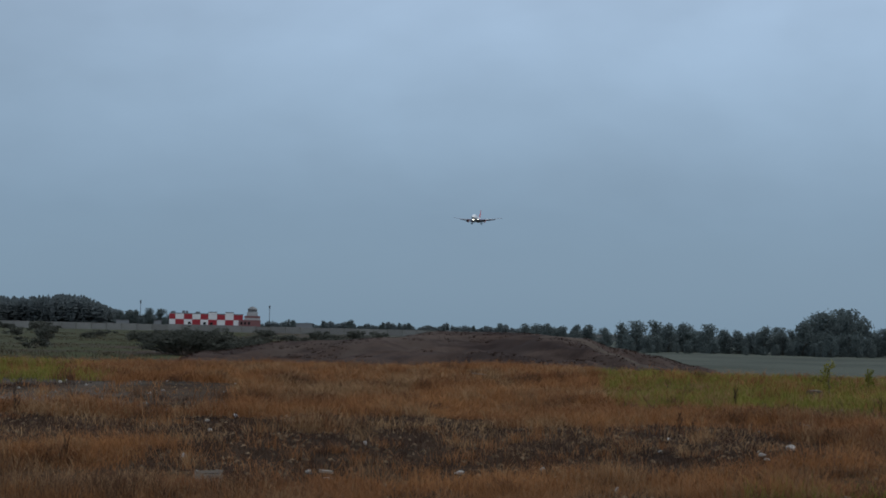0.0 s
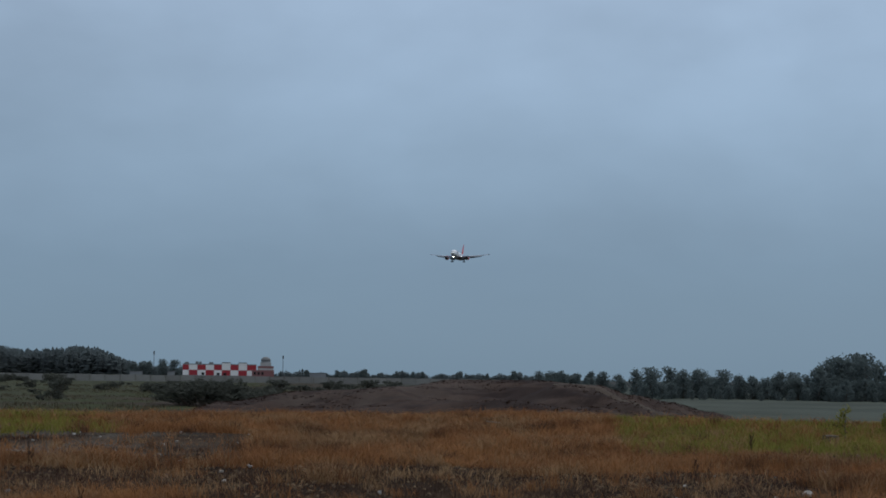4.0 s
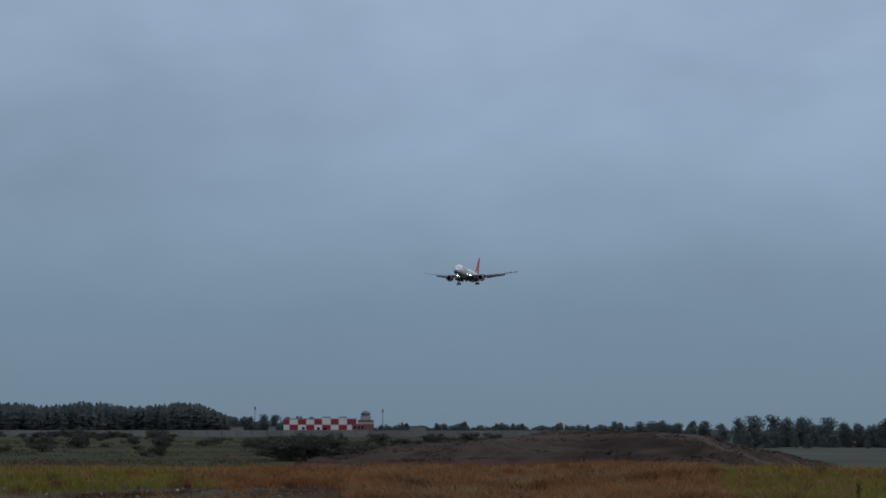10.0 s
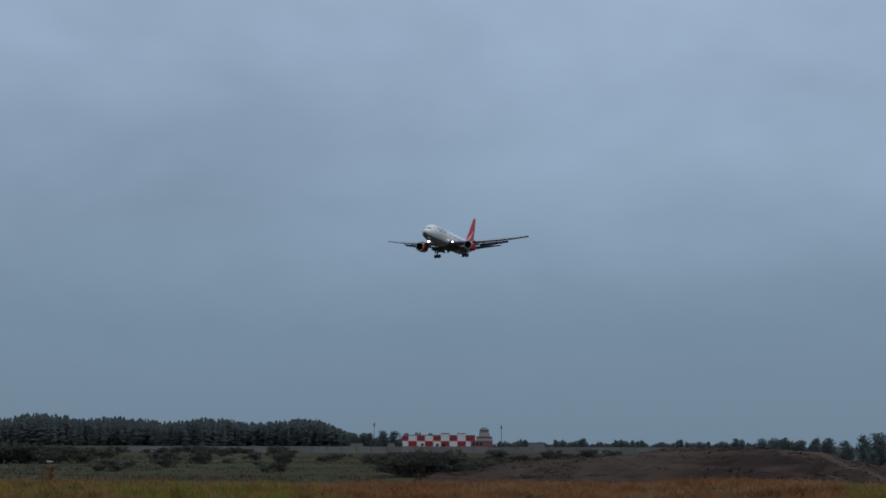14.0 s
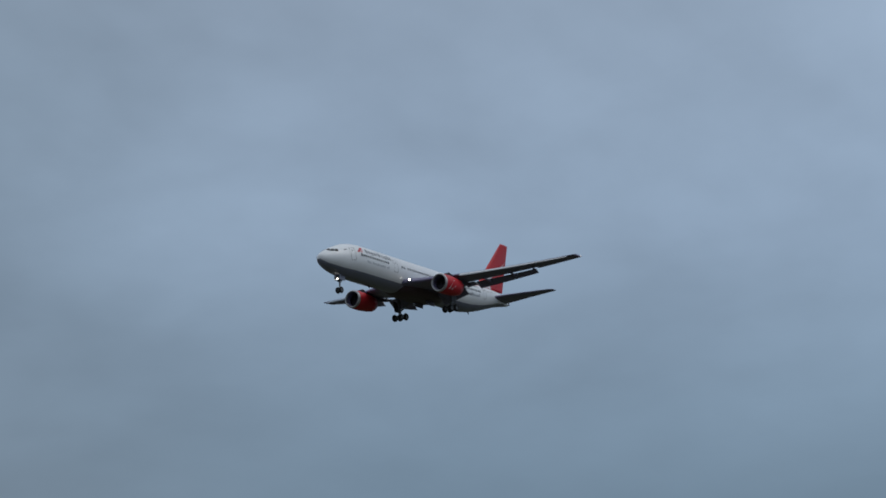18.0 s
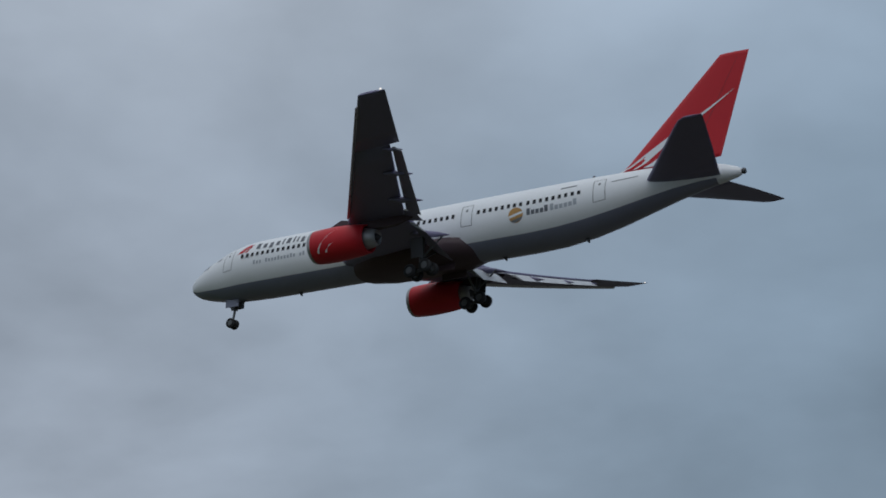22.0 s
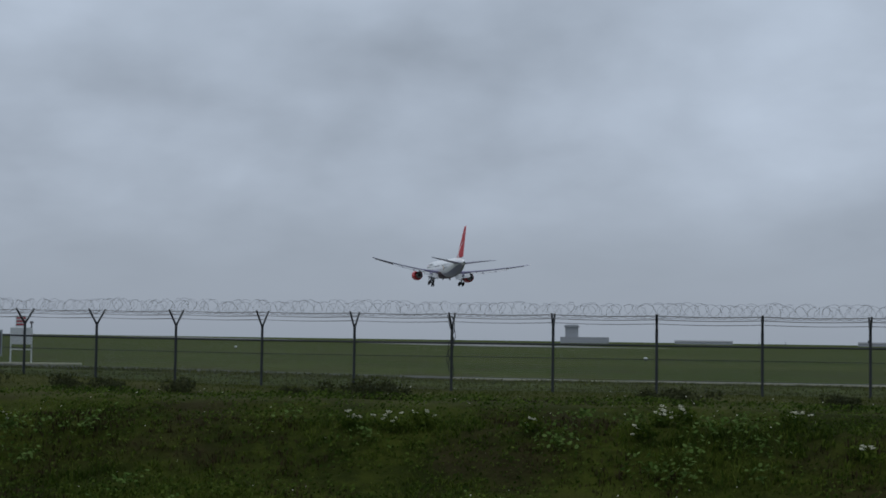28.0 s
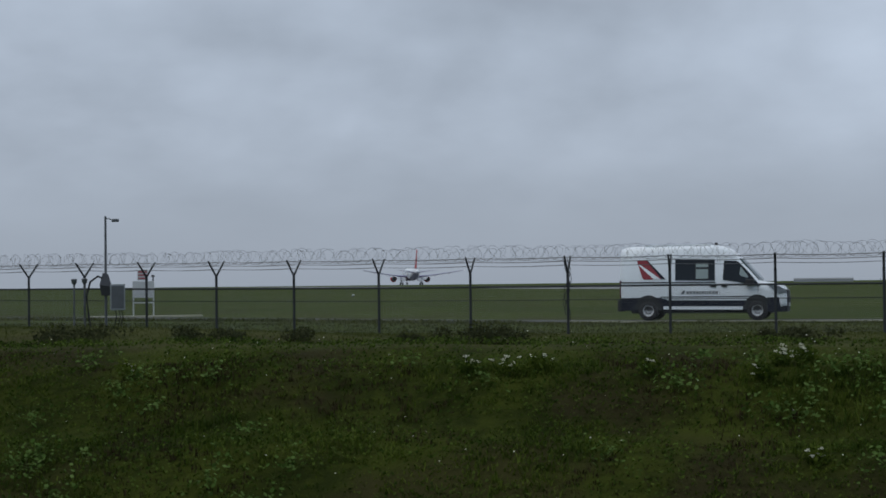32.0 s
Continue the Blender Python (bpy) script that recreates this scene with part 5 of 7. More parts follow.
def make_mound():
    bm = bmesh.new()
    na, nr = 240, 90
    grid = []
    for i in range(na + 1):
        az = -71 - 20.5 * i / na
        row = []
        for j in range(nr + 1):
            r = 102 + 90 * j / nr
            p = way(az) * r
            row.append(bm.verts.new((p.x, p.y, mound_z(az, r))))
        grid.append(row)
    for a, b in zip(grid, grid[1:]):
        for j in range(nr):
            bm.faces.new((a[j], b[j], b[j + 1], a[j + 1]))
    bmesh.ops.recalc_face_normals(bm, faces=bm.faces)
    m = bpy.data.materials.new("dug_earth_with_weeds")
    m.use_nodes = True
    n = Nodes(m.node_tree)
    at = n.add("ShaderNodeTexCoord").outputs["Object"]
    big, mid, fine = n.noise(at, 0.06, 4.0), n.noise(at, 0.35, 5.0, 0.65), n.noise(at, 2.5, 4.0, 0.7)
    squash = n.add("ShaderNodeVectorMath", operation="MULTIPLY")
    n.put(squash.inputs[0], at)
    squash.inputs[1].default_value = (1.0, 1.0, 7.0)
    strata = n.noise(squash.outputs[0], 0.09, 4.0, 0.6)
    col = n.mix(n.step(mid, 0.38, 0.62), (0.031, 0.021, 0.018), (0.057, 0.039, 0.032))
    col = n.mix(n.math("MULTIPLY", n.step(big, 0.5, 0.62), 0.6), col, (0.076, 0.058, 0.049))
    col = n.mix(n.math("MULTIPLY", n.step(strata, 0.50, 0.60), 0.7), col, (0.023, 0.016, 0.015))
    col = n.mix(n.math("MULTIPLY", n.step(fine, 0.55, 0.7), 0.5), col, (0.020, 0.014, 0.012))
    bsdf = n.add("ShaderNodeBsdfPrincipled")
    n.link(col, bsdf.inputs["Base Color"])
    bsdf.inputs["Specular IOR Level"].default_value = 0.04
    bsdf.inputs["Roughness"].default_value = 0.95
    n.link(bsdf.outputs[0], n.add("ShaderNodeOutputMaterial").inputs["Surface"])
    solid("earth_mound", bm, m, "low mound of bare brown earth with dead weeds", "mound", shade=True)
    rng = np.random.default_rng(17)
    pts, hs = [], []
    while len(pts) < 4500:
        az, r = rng.uniform(-90.5, -72), rng.uniform(106, 165)
        p = way(az) * r
        if noise.noise((p.x * 0.11, p.y * 0.11, 33.0)) + 0.4 * noise.noise((p.x * 0.4, p.y * 0.4, 3.0)) > 0.0:
            pts.append((p.x, p.y, mound_z(az, r)))
            hs.append(rng.uniform(0.05, 0.16))
    blades("mound_weeds", pts, hs, 0.05, 0.9, 6, plant("brown_mound_weeds", (0.024, 0.014, 0.011), (0.052, 0.029, 0.021), 0.08), "dead brown weeds on the mound", "weeds", 0.3)


make_mound()


def make_track():
    bm = bmesh.new()
    rows = []
    for i in range(61):
        az = -84.6 - 4.8 * i / 60
        r = 140.5 + 1.2 * math.sin(i * 0.19)
        row = []
        for j in range(5):
            p = way(az) * (r + 0.9 * j)
            row.append(bm.verts.new((p.x, p.y, mound_z(az, r + 0.9 * j) + (0.07 if 0 < j < 4 else -0.05 - 0.2 * noise.noise((i * 0.5, j, 2.0))))))
        rows.append(row)
    for a, b in zip(rows, rows[1:]):
        for j in range(4):
            bm.faces.new((a[j], b[j], b[j + 1], a[j + 1]))
    bmesh.ops.recalc_face_normals(bm, faces=bm.faces)
    solid("dirt_track", bm, surface("pale_trodden_soil", (0.066, 0.052, 0.043), 0.95, var=0.45, scale=0.3, shine=0.05), "pale trodden dirt track down the shoulder of the mound", "track", kind="structure", shade=True)


make_track()


def make_checker_house():
    c = way(-72.87) * 700
    house = thing("checkered_building", "long low building painted in red and white squares", "building", Matrix.Translation((c.x, c.y, 1.0)) @ Matrix.Rotation(radians(-72.87), 4, "Z"))
    W2 = 15.6
    part("wall", box(bmesh.new(), -W2, W2, 0.06, 11.0, -0.6, 5.2), RENDERED, house, "grey rendered walls")
    cols = (-15.6, -13.0, -9.4, -5.9, -2.4, 0.9, 4.6, 8.0, 11.6, 15.6)
    rows = ((0.5, 2.75), (2.75, 5.0))
    for k, (x0, x1) in enumerate(zip(cols, cols[1:])):
        for j, (z0, z1) in enumerate(rows):
            r = (k + j) % 2 == 1
            bm = box(bmesh.new(), x0 + 0.02, x1 - 0.02, -0.02, 0.058, z0 + 0.02, z1 - 0.02)
            part("wall_panel", bm, SQUARERED if r else SQUAREWHITE, house, "red square" if r else "white square")
        if k in (5, 7):
            bm = box(bmesh.new(), x0 + 0.02, x1 - 0.02, -0.02, 0.5, 5.02, 5.75)
            part("parapet_panel", bm, SQUAREWHITE, house, "white raised panel")
            bm = box(bmesh.new(), x0 - 0.02, x1 + 0.02, -0.05, 0.55, 5.75, 6.15)
            part("parapet_cap", bm, ROOFING, house, "dark parapet cap")
    part("roof", box(bmesh.new(), -15.8, 15.8, 0.1, 11.2, 5.2, 5.4, None, 0.03), ROOFING, house, "flat grey roof")
    for x, w, h in ((-13.9, 0.9, 0.7), (-9.6, 0.6, 1.0), (-8.2, 0.5, 0.9), (-3.6, 0.9, 0.7), (2.6, 1.5, 0.6), (9.8, 1.4, 0.6)):
        part("roof_vent", box(bmesh.new(), x - w, x + w, 0.6, 1.8, 5.38, 5.4 + h, None, 0.03), ROOFING, house, "small roof vent")
    for x, z in ((-7.0, 1.2), (-0.6, 1.1), (2.2, 1.1)):
        part("window", box(bmesh.new(), x - 0.6, x + 0.6, -0.035, -0.022, z - 0.5, z + 0.5), BLACKGLASS, house, "dark window")

    # distance haze is mixed into the tower's red and white
    HAZYRED = surface("haze_paled_pink_paint", (0.20, 0.085, 0.085), 0.7, var=0.2, scale=0.5)
    HAZYWHITE = surface("haze_greyed_white_paint", (0.36, 0.36, 0.36), 0.7, var=0.15, scale=0.5)
    c = way(-74.42) * 702
    tower = thing("watch_tower", "stepped pink and grey tower with a domed top, coloured as in haze", "tower", Matrix.Translation((c.x, c.y, 1.0)) @ Matrix.Rotation(radians(-74.42), 4, "Z"))
    part("base", box(bmesh.new(), -5.2, 4.2, -2.0, 5.0, -0.5, 3.0), HAZYRED, tower, "lower storey in haze-paled pink")
    for z0, z1, w0, w1, m in ((3.0, 3.9, 3.4, 3.4, HAZYWHITE), (3.9, 4.8, 3.4, 3.4, HAZYRED), (4.8, 6.4, 2.3, 2.3, HAZYWHITE)):
        part("storey", box(bmesh.new(), -w0 + 0.6, w1 + 0.6, -1.6, 3.0, z0, z1 - 0.02), m, tower)
    for k in range(3):
        part("window", box(bmesh.new(), -4.4 + 1.6 * k, -3.5 + 1.6 * k, -2.06, -2.01, 1.0, 2.2), BLACKGLASS, tower, "dark window")
    part("band", lathe(bmesh.new(), ((6.3, 1.95), (7.2, 1.95)), "Z", 16, (0.6, 0.6, 0)), RENDERED, tower, "glazed lantern")
    part("dome", lathe(bmesh.new(), ((7.2, 2.15), (7.7, 2.0), (8.3, 1.5), (8.7, 0.8), (8.85, 0.1)), "Z", 16, (0.6, 0.6, 0)), ROOFING, tower, "grey dome", True)

    for az, r, h, name in ((-75.07, 700, 9.6, "mast"), (-70.6, 700, 10.6, "mast")):
        c = way(az) * r
        mast = thing(name, "thin dark steel mast", "mast", Matrix.Translation((c.x, c.y, 0.9)), "masts by the building")
        part("pole", rod(bmesh.new(), (0, 0, -0.5), (0, 0, h), 0.13, 0.10, 8), DARKMETAL, mast)
        part("head", box(bmesh.new(), -0.24, 0.24, -0.24, 0.24, h - 1.5, h - 0.1, None, 0.05), DARKMETAL, mast, "dark lamp head")
    # small sheds
    for az, r, w, h, m in ((-70.0, 695, 2.6, 1.9, RENDERED), (-71.2, 690, 1.5, 2.0, RENDERED), (-76.3, 690, 3.4, 2.2, RENDERED)):
        c = way(az) * r
        shed = thing("shed", "small pale shed with a flat roof", "shed", Matrix.Translation((c.x, c.y, 0.8)) @ Matrix.Rotation(radians(az), 4, "Z"), "sheds")
        part("wall", box(bmesh.new(), -w, w, -1.5, 1.5, -0.4, h), m, shed)
        part("roof", box(bmesh.new(), -w - 0.2, w + 0.2, -1.7, 1.7, h, h + 0.2, None, 0.03), ROOFING, shed)


make_checker_house()


def make_far_wall():
    wall = thing("perimeter_wall", "long pale concrete panel wall across the far field", "wall", kind="structure")
    panel = mesh_of("panel", box(bmesh.new(), -2.45, 2.45, -0.09, 0.09, -0.6, 2.35, None, 0.04), CONCRETE)
    post = mesh_of("post", box(bmesh.new(), -0.16, 0.16, -0.15, 0.15, -0.6, 2.5), CONCRETE)
    step = math.degrees(5.25 / 585)
    for k in range(72):
        az = -62 - step * k
        c = way(az) * (585 + 14 * math.sin(k * 0.05))
        m = Matrix.Translation((c.x, c.y, -1.0 + 0.06 * math.sin(k * 1.7))) @ Matrix.Rotation(radians(az), 4, "Z")
        for name, me, dx in (("panel", panel, 0), ("post", post, 2.62)):
            o = new(name, me)
            o.parent, o.matrix_local = wall, m @ Matrix.Translation((dx, 0, 0))


make_far_wall()


# ---- trees ----


def tree_mesh(h, seed, spread=0.32, blobs=36, per=46, leaf=0.29, low=0.04):
    rnd = random.Random(seed)
    bm = bmesh.new()
    bend = [(0, 0)]
    for i in range(4):
        bend.append((bend[-1][0] + rnd.uniform(-0.06, 0.06) * h * 0.4, bend[-1][1] + rnd.uniform(-0.06, 0.06) * h * 0.4))
    pts = [Vector((x, y, h * 0.85 * i / 4)) for i, (x, y) in enumerate(bend)]
    for i in range(4):
        rod(bm, pts[i], pts[i + 1], h * 0.022 * (1 - i * 0.22), h * 0.022 * (1 - (i + 1) * 0.22), 6)
    centres, radii = [], []
    for k in range(blobs):
        f = low + (0.98 - low) * (k + 0.5) / blobs
        a = rnd.uniform(0, math.tau)
        reach = h * spread * math.sin(math.pi * (0.22 + 0.70 * f)) ** 0.8 * rnd.uniform(0.25, 1.0)
        base = pts[min(3, int(f * 4))]
        c = Vector((base.x + math.cos(a) * reach, base.y + math.sin(a) * reach, h * f))
        rod(bm, (base.x, base.y, max(0.1, c.z - reach * 0.7)), c, h * 0.008, h * 0.003, 5)
        centres.append(c)
        radii.append(h * rnd.uniform(0.13, 0.22))
    trunk = mesh_of("trunk", bm, BARK)
    v, f = leaf_cloud(centres, radii, per, leaf, 0.8, np.random.default_rng(seed))
    return trunk, v, f


def make_trees():
    kinds = []
    for s in range(5):
        trunk, v, f = tree_mesh(8.0, 30 + s, 0.30 + 0.03 * s)
        crown = soup("crown", v, f, LEAF)
        t = thing("broadleaf_tree", "dark green broadleaf tree at the field's far edge", "tree", Matrix.Translation((0, 0, 0)), "trees at the field's edge")
        o = new("trunk", trunk)
        o.parent = t
        o = new("crown", crown)
        o.parent = t
        tagged(o, "uneven dark green crown")
        kinds.append(t)
    rnd = random.Random(5)
    spots = []
    for az, r, h in ((-87.5, 330, 5.4), (-88.0, 322, 5.8), (-88.6, 335, 6.0), (-89.1, 325, 5.4), (-89.6, 330, 5.6), (-90.1, 340, 4.4), (-90.5, 322, 5.4), (-91.0, 335, 4.0), (-91.5, 325, 4.4), (-92.0, 330, 4.2), (-92.4, 322, 5.2), (-92.9, 330, 5.2), (-93.3, 335, 4.8), (-93.7, 320, 6.2), (-94.1, 330, 7.6), (-94.5, 325, 8.4), (-94.9, 332, 9.0), (-95.3, 322, 8.6), (-95.7, 330, 7.4), (-96.1, 335, 5.0), (-96.5, 325, 5.4), (-97.0, 330, 5.0), (-97.6, 322, 6.0), (-98.3, 330, 5.6), (-99.0, 326, 6.4), (-99.8, 330, 6.0)):
        spots.append((az, r, h))
        spots.append((az - rnd.uniform(0.1, 0.4), r + rnd.uniform(-24, -8), h * rnd.uniform(0.35, 0.55)))
    for az in (-84.1, -84.5, -84.9, -85.4, -85.9, -86.3, -86.9):
        spots.append((az, 450 + rnd.uniform(-10, 10), rnd.uniform(4.6, 5.6)))
    for k in range(46):
        spots.append((rnd.uniform(-99.5, -87.3), rnd.uniform(318, 346), rnd.uniform(2.8, 4.6)))
    for k in range(10):
        spots.append((rnd.uniform(-87.0, -84.0), rnd.uniform(440, 462), rnd.uniform(3.2, 4.4)))
    for k in range(14):
        spots.append((rnd.uniform(-84.5, -75.4), rnd.uniform(720, 800), rnd.choice((2.2, 2.6, 3.2, 4.0))))
    for az in (-69.9, -70.2, -70.45, -70.9, -71.3):
        spots.append((az, 740, rnd.uniform(5.0, 7.0)))
    for i, (az, r, h) in enumerate(spots):
        p = way(az) * r
        src = kinds[i % 5]
        m = Matrix.Translation((p.x, p.y, ground_z(p.x, p.y) - 0.1)) @ Matrix.Rotation(rnd.uniform(0, 6.28), 4, "Z")
        if i < 5:
            t = src
            t.matrix_world = m
        else:
            t = copy_thing(src, m)
        t.scale = (h / 8 * rnd.uniform(0.9, 1.2),) * 2 + (h / 8,)

    # shrubs in the hollow
    kinds = []
    for s in range(4):
        rng = np.random.default_rng(90 + s)
        centres = [(rng.uniform(-1.3, 1.3), rng.uniform(-1.0, 1.0), rng.uniform(0.5, 1.9)) for _ in range(13)]
        v, f = leaf_cloud(centres, rng.uniform(0.4, 0.85, 13), 75, 0.13, 0.85, rng)
        bm = bmesh.new()
        for c in centres:
            rod(bm, (c[0] * 0.15, c[1] * 0.15, -0.1), c, 0.035, 0.012, 5)
        t = thing("shrub", "dull dark shrub in the hollow beyond the field", "shrub", None, "shrubs in the hollow")
        part("branchwork", bm, BARK, t)
        o = new("foliage", soup("foliage", v, f, SHRUB))
        o.parent = t
        kinds.append(t)
    spots = []
    for az, r, s in ((-71.6, 182, 1.15), (-72.1, 176, 1.3), (-72.6, 182, 1.5), (-73.1, 178, 1.35), (-73.6, 184, 1.1), (-74.0, 172, 0.9), (-74.5, 180, 1.0), (-75.0, 172, 0.8), (-76.0, 168, 0.95), (-76.35, 172, 0.8), (-70.6, 300, 0.8), (-68.9, 330, 0.7), (-66.5, 380, 1.0), (-63.4, 250, 0.7), (-60.5, 300, 1.5), (-59.6, 305, 1.7), (-58.6, 300, 1.9), (-57.9, 300, 2.0), (-57.0, 310, 2.0), (-56.2, 300, 2.1), (-55.3, 305, 2.0), (-54.4, 300, 2.2), (-67.5, 280, 1.2), (-64.6, 300, 1.4), (-72.0, 240, 1.3), (-77.6, 260, 0.9), (-79.0, 420, 1.2), (-76.9, 430, 1.2), (-78.2, 440, 1.4), (-74.9, 430, 1.2), (-61.6, 210, 0.8), (-67.0, 200, 0.7)):
        spots.append((az, r, s))
    for k in range(52):
        spots.append((rnd.uniform(-79.5, -53), rnd.uniform(280, 520), rnd.choice((0.4, 0.5, 0.6, 0.8, 1.0))))
    for k in range(60):
        spots.append((rnd.uniform(-67.5, -50), rnd.uniform(530, 575), rnd.uniform(0.7, 1.3)))
    for i, (az, r, s) in enumerate(spots):
        p = way(az) * r
        m = Matrix.Translation((p.x, p.y, ground_z(p.x, p.y) - 0.05)) @ Matrix.Rotation(rnd.uniform(0, 6.28), 4, "Z")
        t = kinds[i % 4]
        if i < 4:
            t.matrix_world = m
        else:
            t = copy_thing(t, m)
        t.scale = (s * rnd.uniform(1.4, 2.3), s * rnd.uniform(1.4, 2.3), s * 0.9)


make_trees()


def make_hollow_weeds():
    """Knee-high withered weeds over the hollow between the field and the far wall."""
    rng = np.random.default_rng(41)
    pts, hs, ws = [], [], []
    while len(pts) < 5200:
        az, r = rng.uniform(-101, -50), 84 + 430 * rng.uniform() ** 1.4
        if -92 < az < -71 and r < 196:
            continue
        p = way(az) * r
        k = noise.noise((p.x * 0.03, p.y * 0.03, 15.0)) + 0.5 * noise.noise((p.x * 0.12, p.y * 0.12, 7.0))
        if az < -86 or k + rng.uniform(-0.25, 0.25) < 0.0:
            continue
        pts.append((p.x, p.y, ground_z(p.x, p.y)))
        hs.append(rng.uniform(0.15, 0.5) * (0.7 + 0.6 * max(0.0, k)))
        ws.append(0.02 + 0.00042 * r)
    blades("hollow_weeds", pts, hs, ws, 1.3, 7, plant("withered_hollow_weeds", (0.070, 0.058, 0.040), (0.125, 0.118, 0.076), 0.03, through=0.35), "withered brown and olive weeds in the hollow", "weeds", 0.9)


make_hollow_weeds()


def wood(name, label, seed, count, a0, a1, r0, r1, tall):
    """A far wood: many slim crowns in one piece; tall(az) gives the height there."""
    rng = np.random.default_rng(seed)
    verts, faces = [], []
    for k in range(count):
        az = rng.uniform(a0, a1)
        r = rng.uniform(r0, r1) + 20 * math.sin(az * 1.3)
        p = way(az) * r
        h = tall(az) * rng.uniform(0.84, 1.06)
        z0 = 0.6
        w = rng.uniform(1.5, 2.5) * min(1.0, h / 9)
        n = len(verts)
        verts += [(p.x - 0.18, p.y, z0), (p.x + 0.18, p.y, z0), (p.x, p.y + 0.2, z0), (p.x, p.y, z0 + h)]
        faces += [(n, n + 1, n + 3), (n + 1, n + 2, n + 3), (n + 2, n, n + 3)]
        for j in range(10):
            f = 0.05 + 0.92 * j / 9
            rad = w * (1.12 - f ** 2.4) * rng.uniform(0.8, 1.3) + 0.15
            zz = z0 + h * f
            off = rng.uniform(0, math.tau)
            for q in range(8):
                a = off + math.tau * q / 8 + rng.uniform(-0.3, 0.3)
                rr = rad * rng.uniform(0.6, 1.25)
                dx, dy = math.cos(a), math.sin(a)
                n = len(verts)
                drop = h * 0.075
                verts += [(p.x, p.y, zz + drop * 0.9), (p.x + dx * rr - dy * rr * 0.45, p.y + dy * rr + dx * rr * 0.45, zz - drop * rng.uniform(0, 0.8)), (p.x + dx * rr + dy * rr * 0.45, p.y + dy * rr - dx * rr * 0.45, zz - drop * rng.uniform(0, 0.8))]
                faces.append((n, n + 1, n + 2))
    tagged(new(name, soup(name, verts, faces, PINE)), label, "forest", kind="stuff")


def make_forest():
    wood("pine_wood", "dense pine wood on the far side, coloured pale as in haze", 3, 2700, -70.0, -46, 770, 860, lambda az: 12.6 + 0.9 * math.sin(az * 2.1) + (1.3 if az > -62 else 0) - 5.0 * smooth(-68.6, -70.0, az))
    wood("low_wood", "low wood along the horizon, coloured pale as in haze", 4, 1000, -85.5, -69.8, 880, 960, lambda az: 3.5 + 0.7 * math.sin(az * 3.3) + 0.8 * math.sin(az * 9.1) + 3.0 * smooth(-72.5, -70.5, az))


make_forest()


# ---- the field's grass, weeds and rubble ----


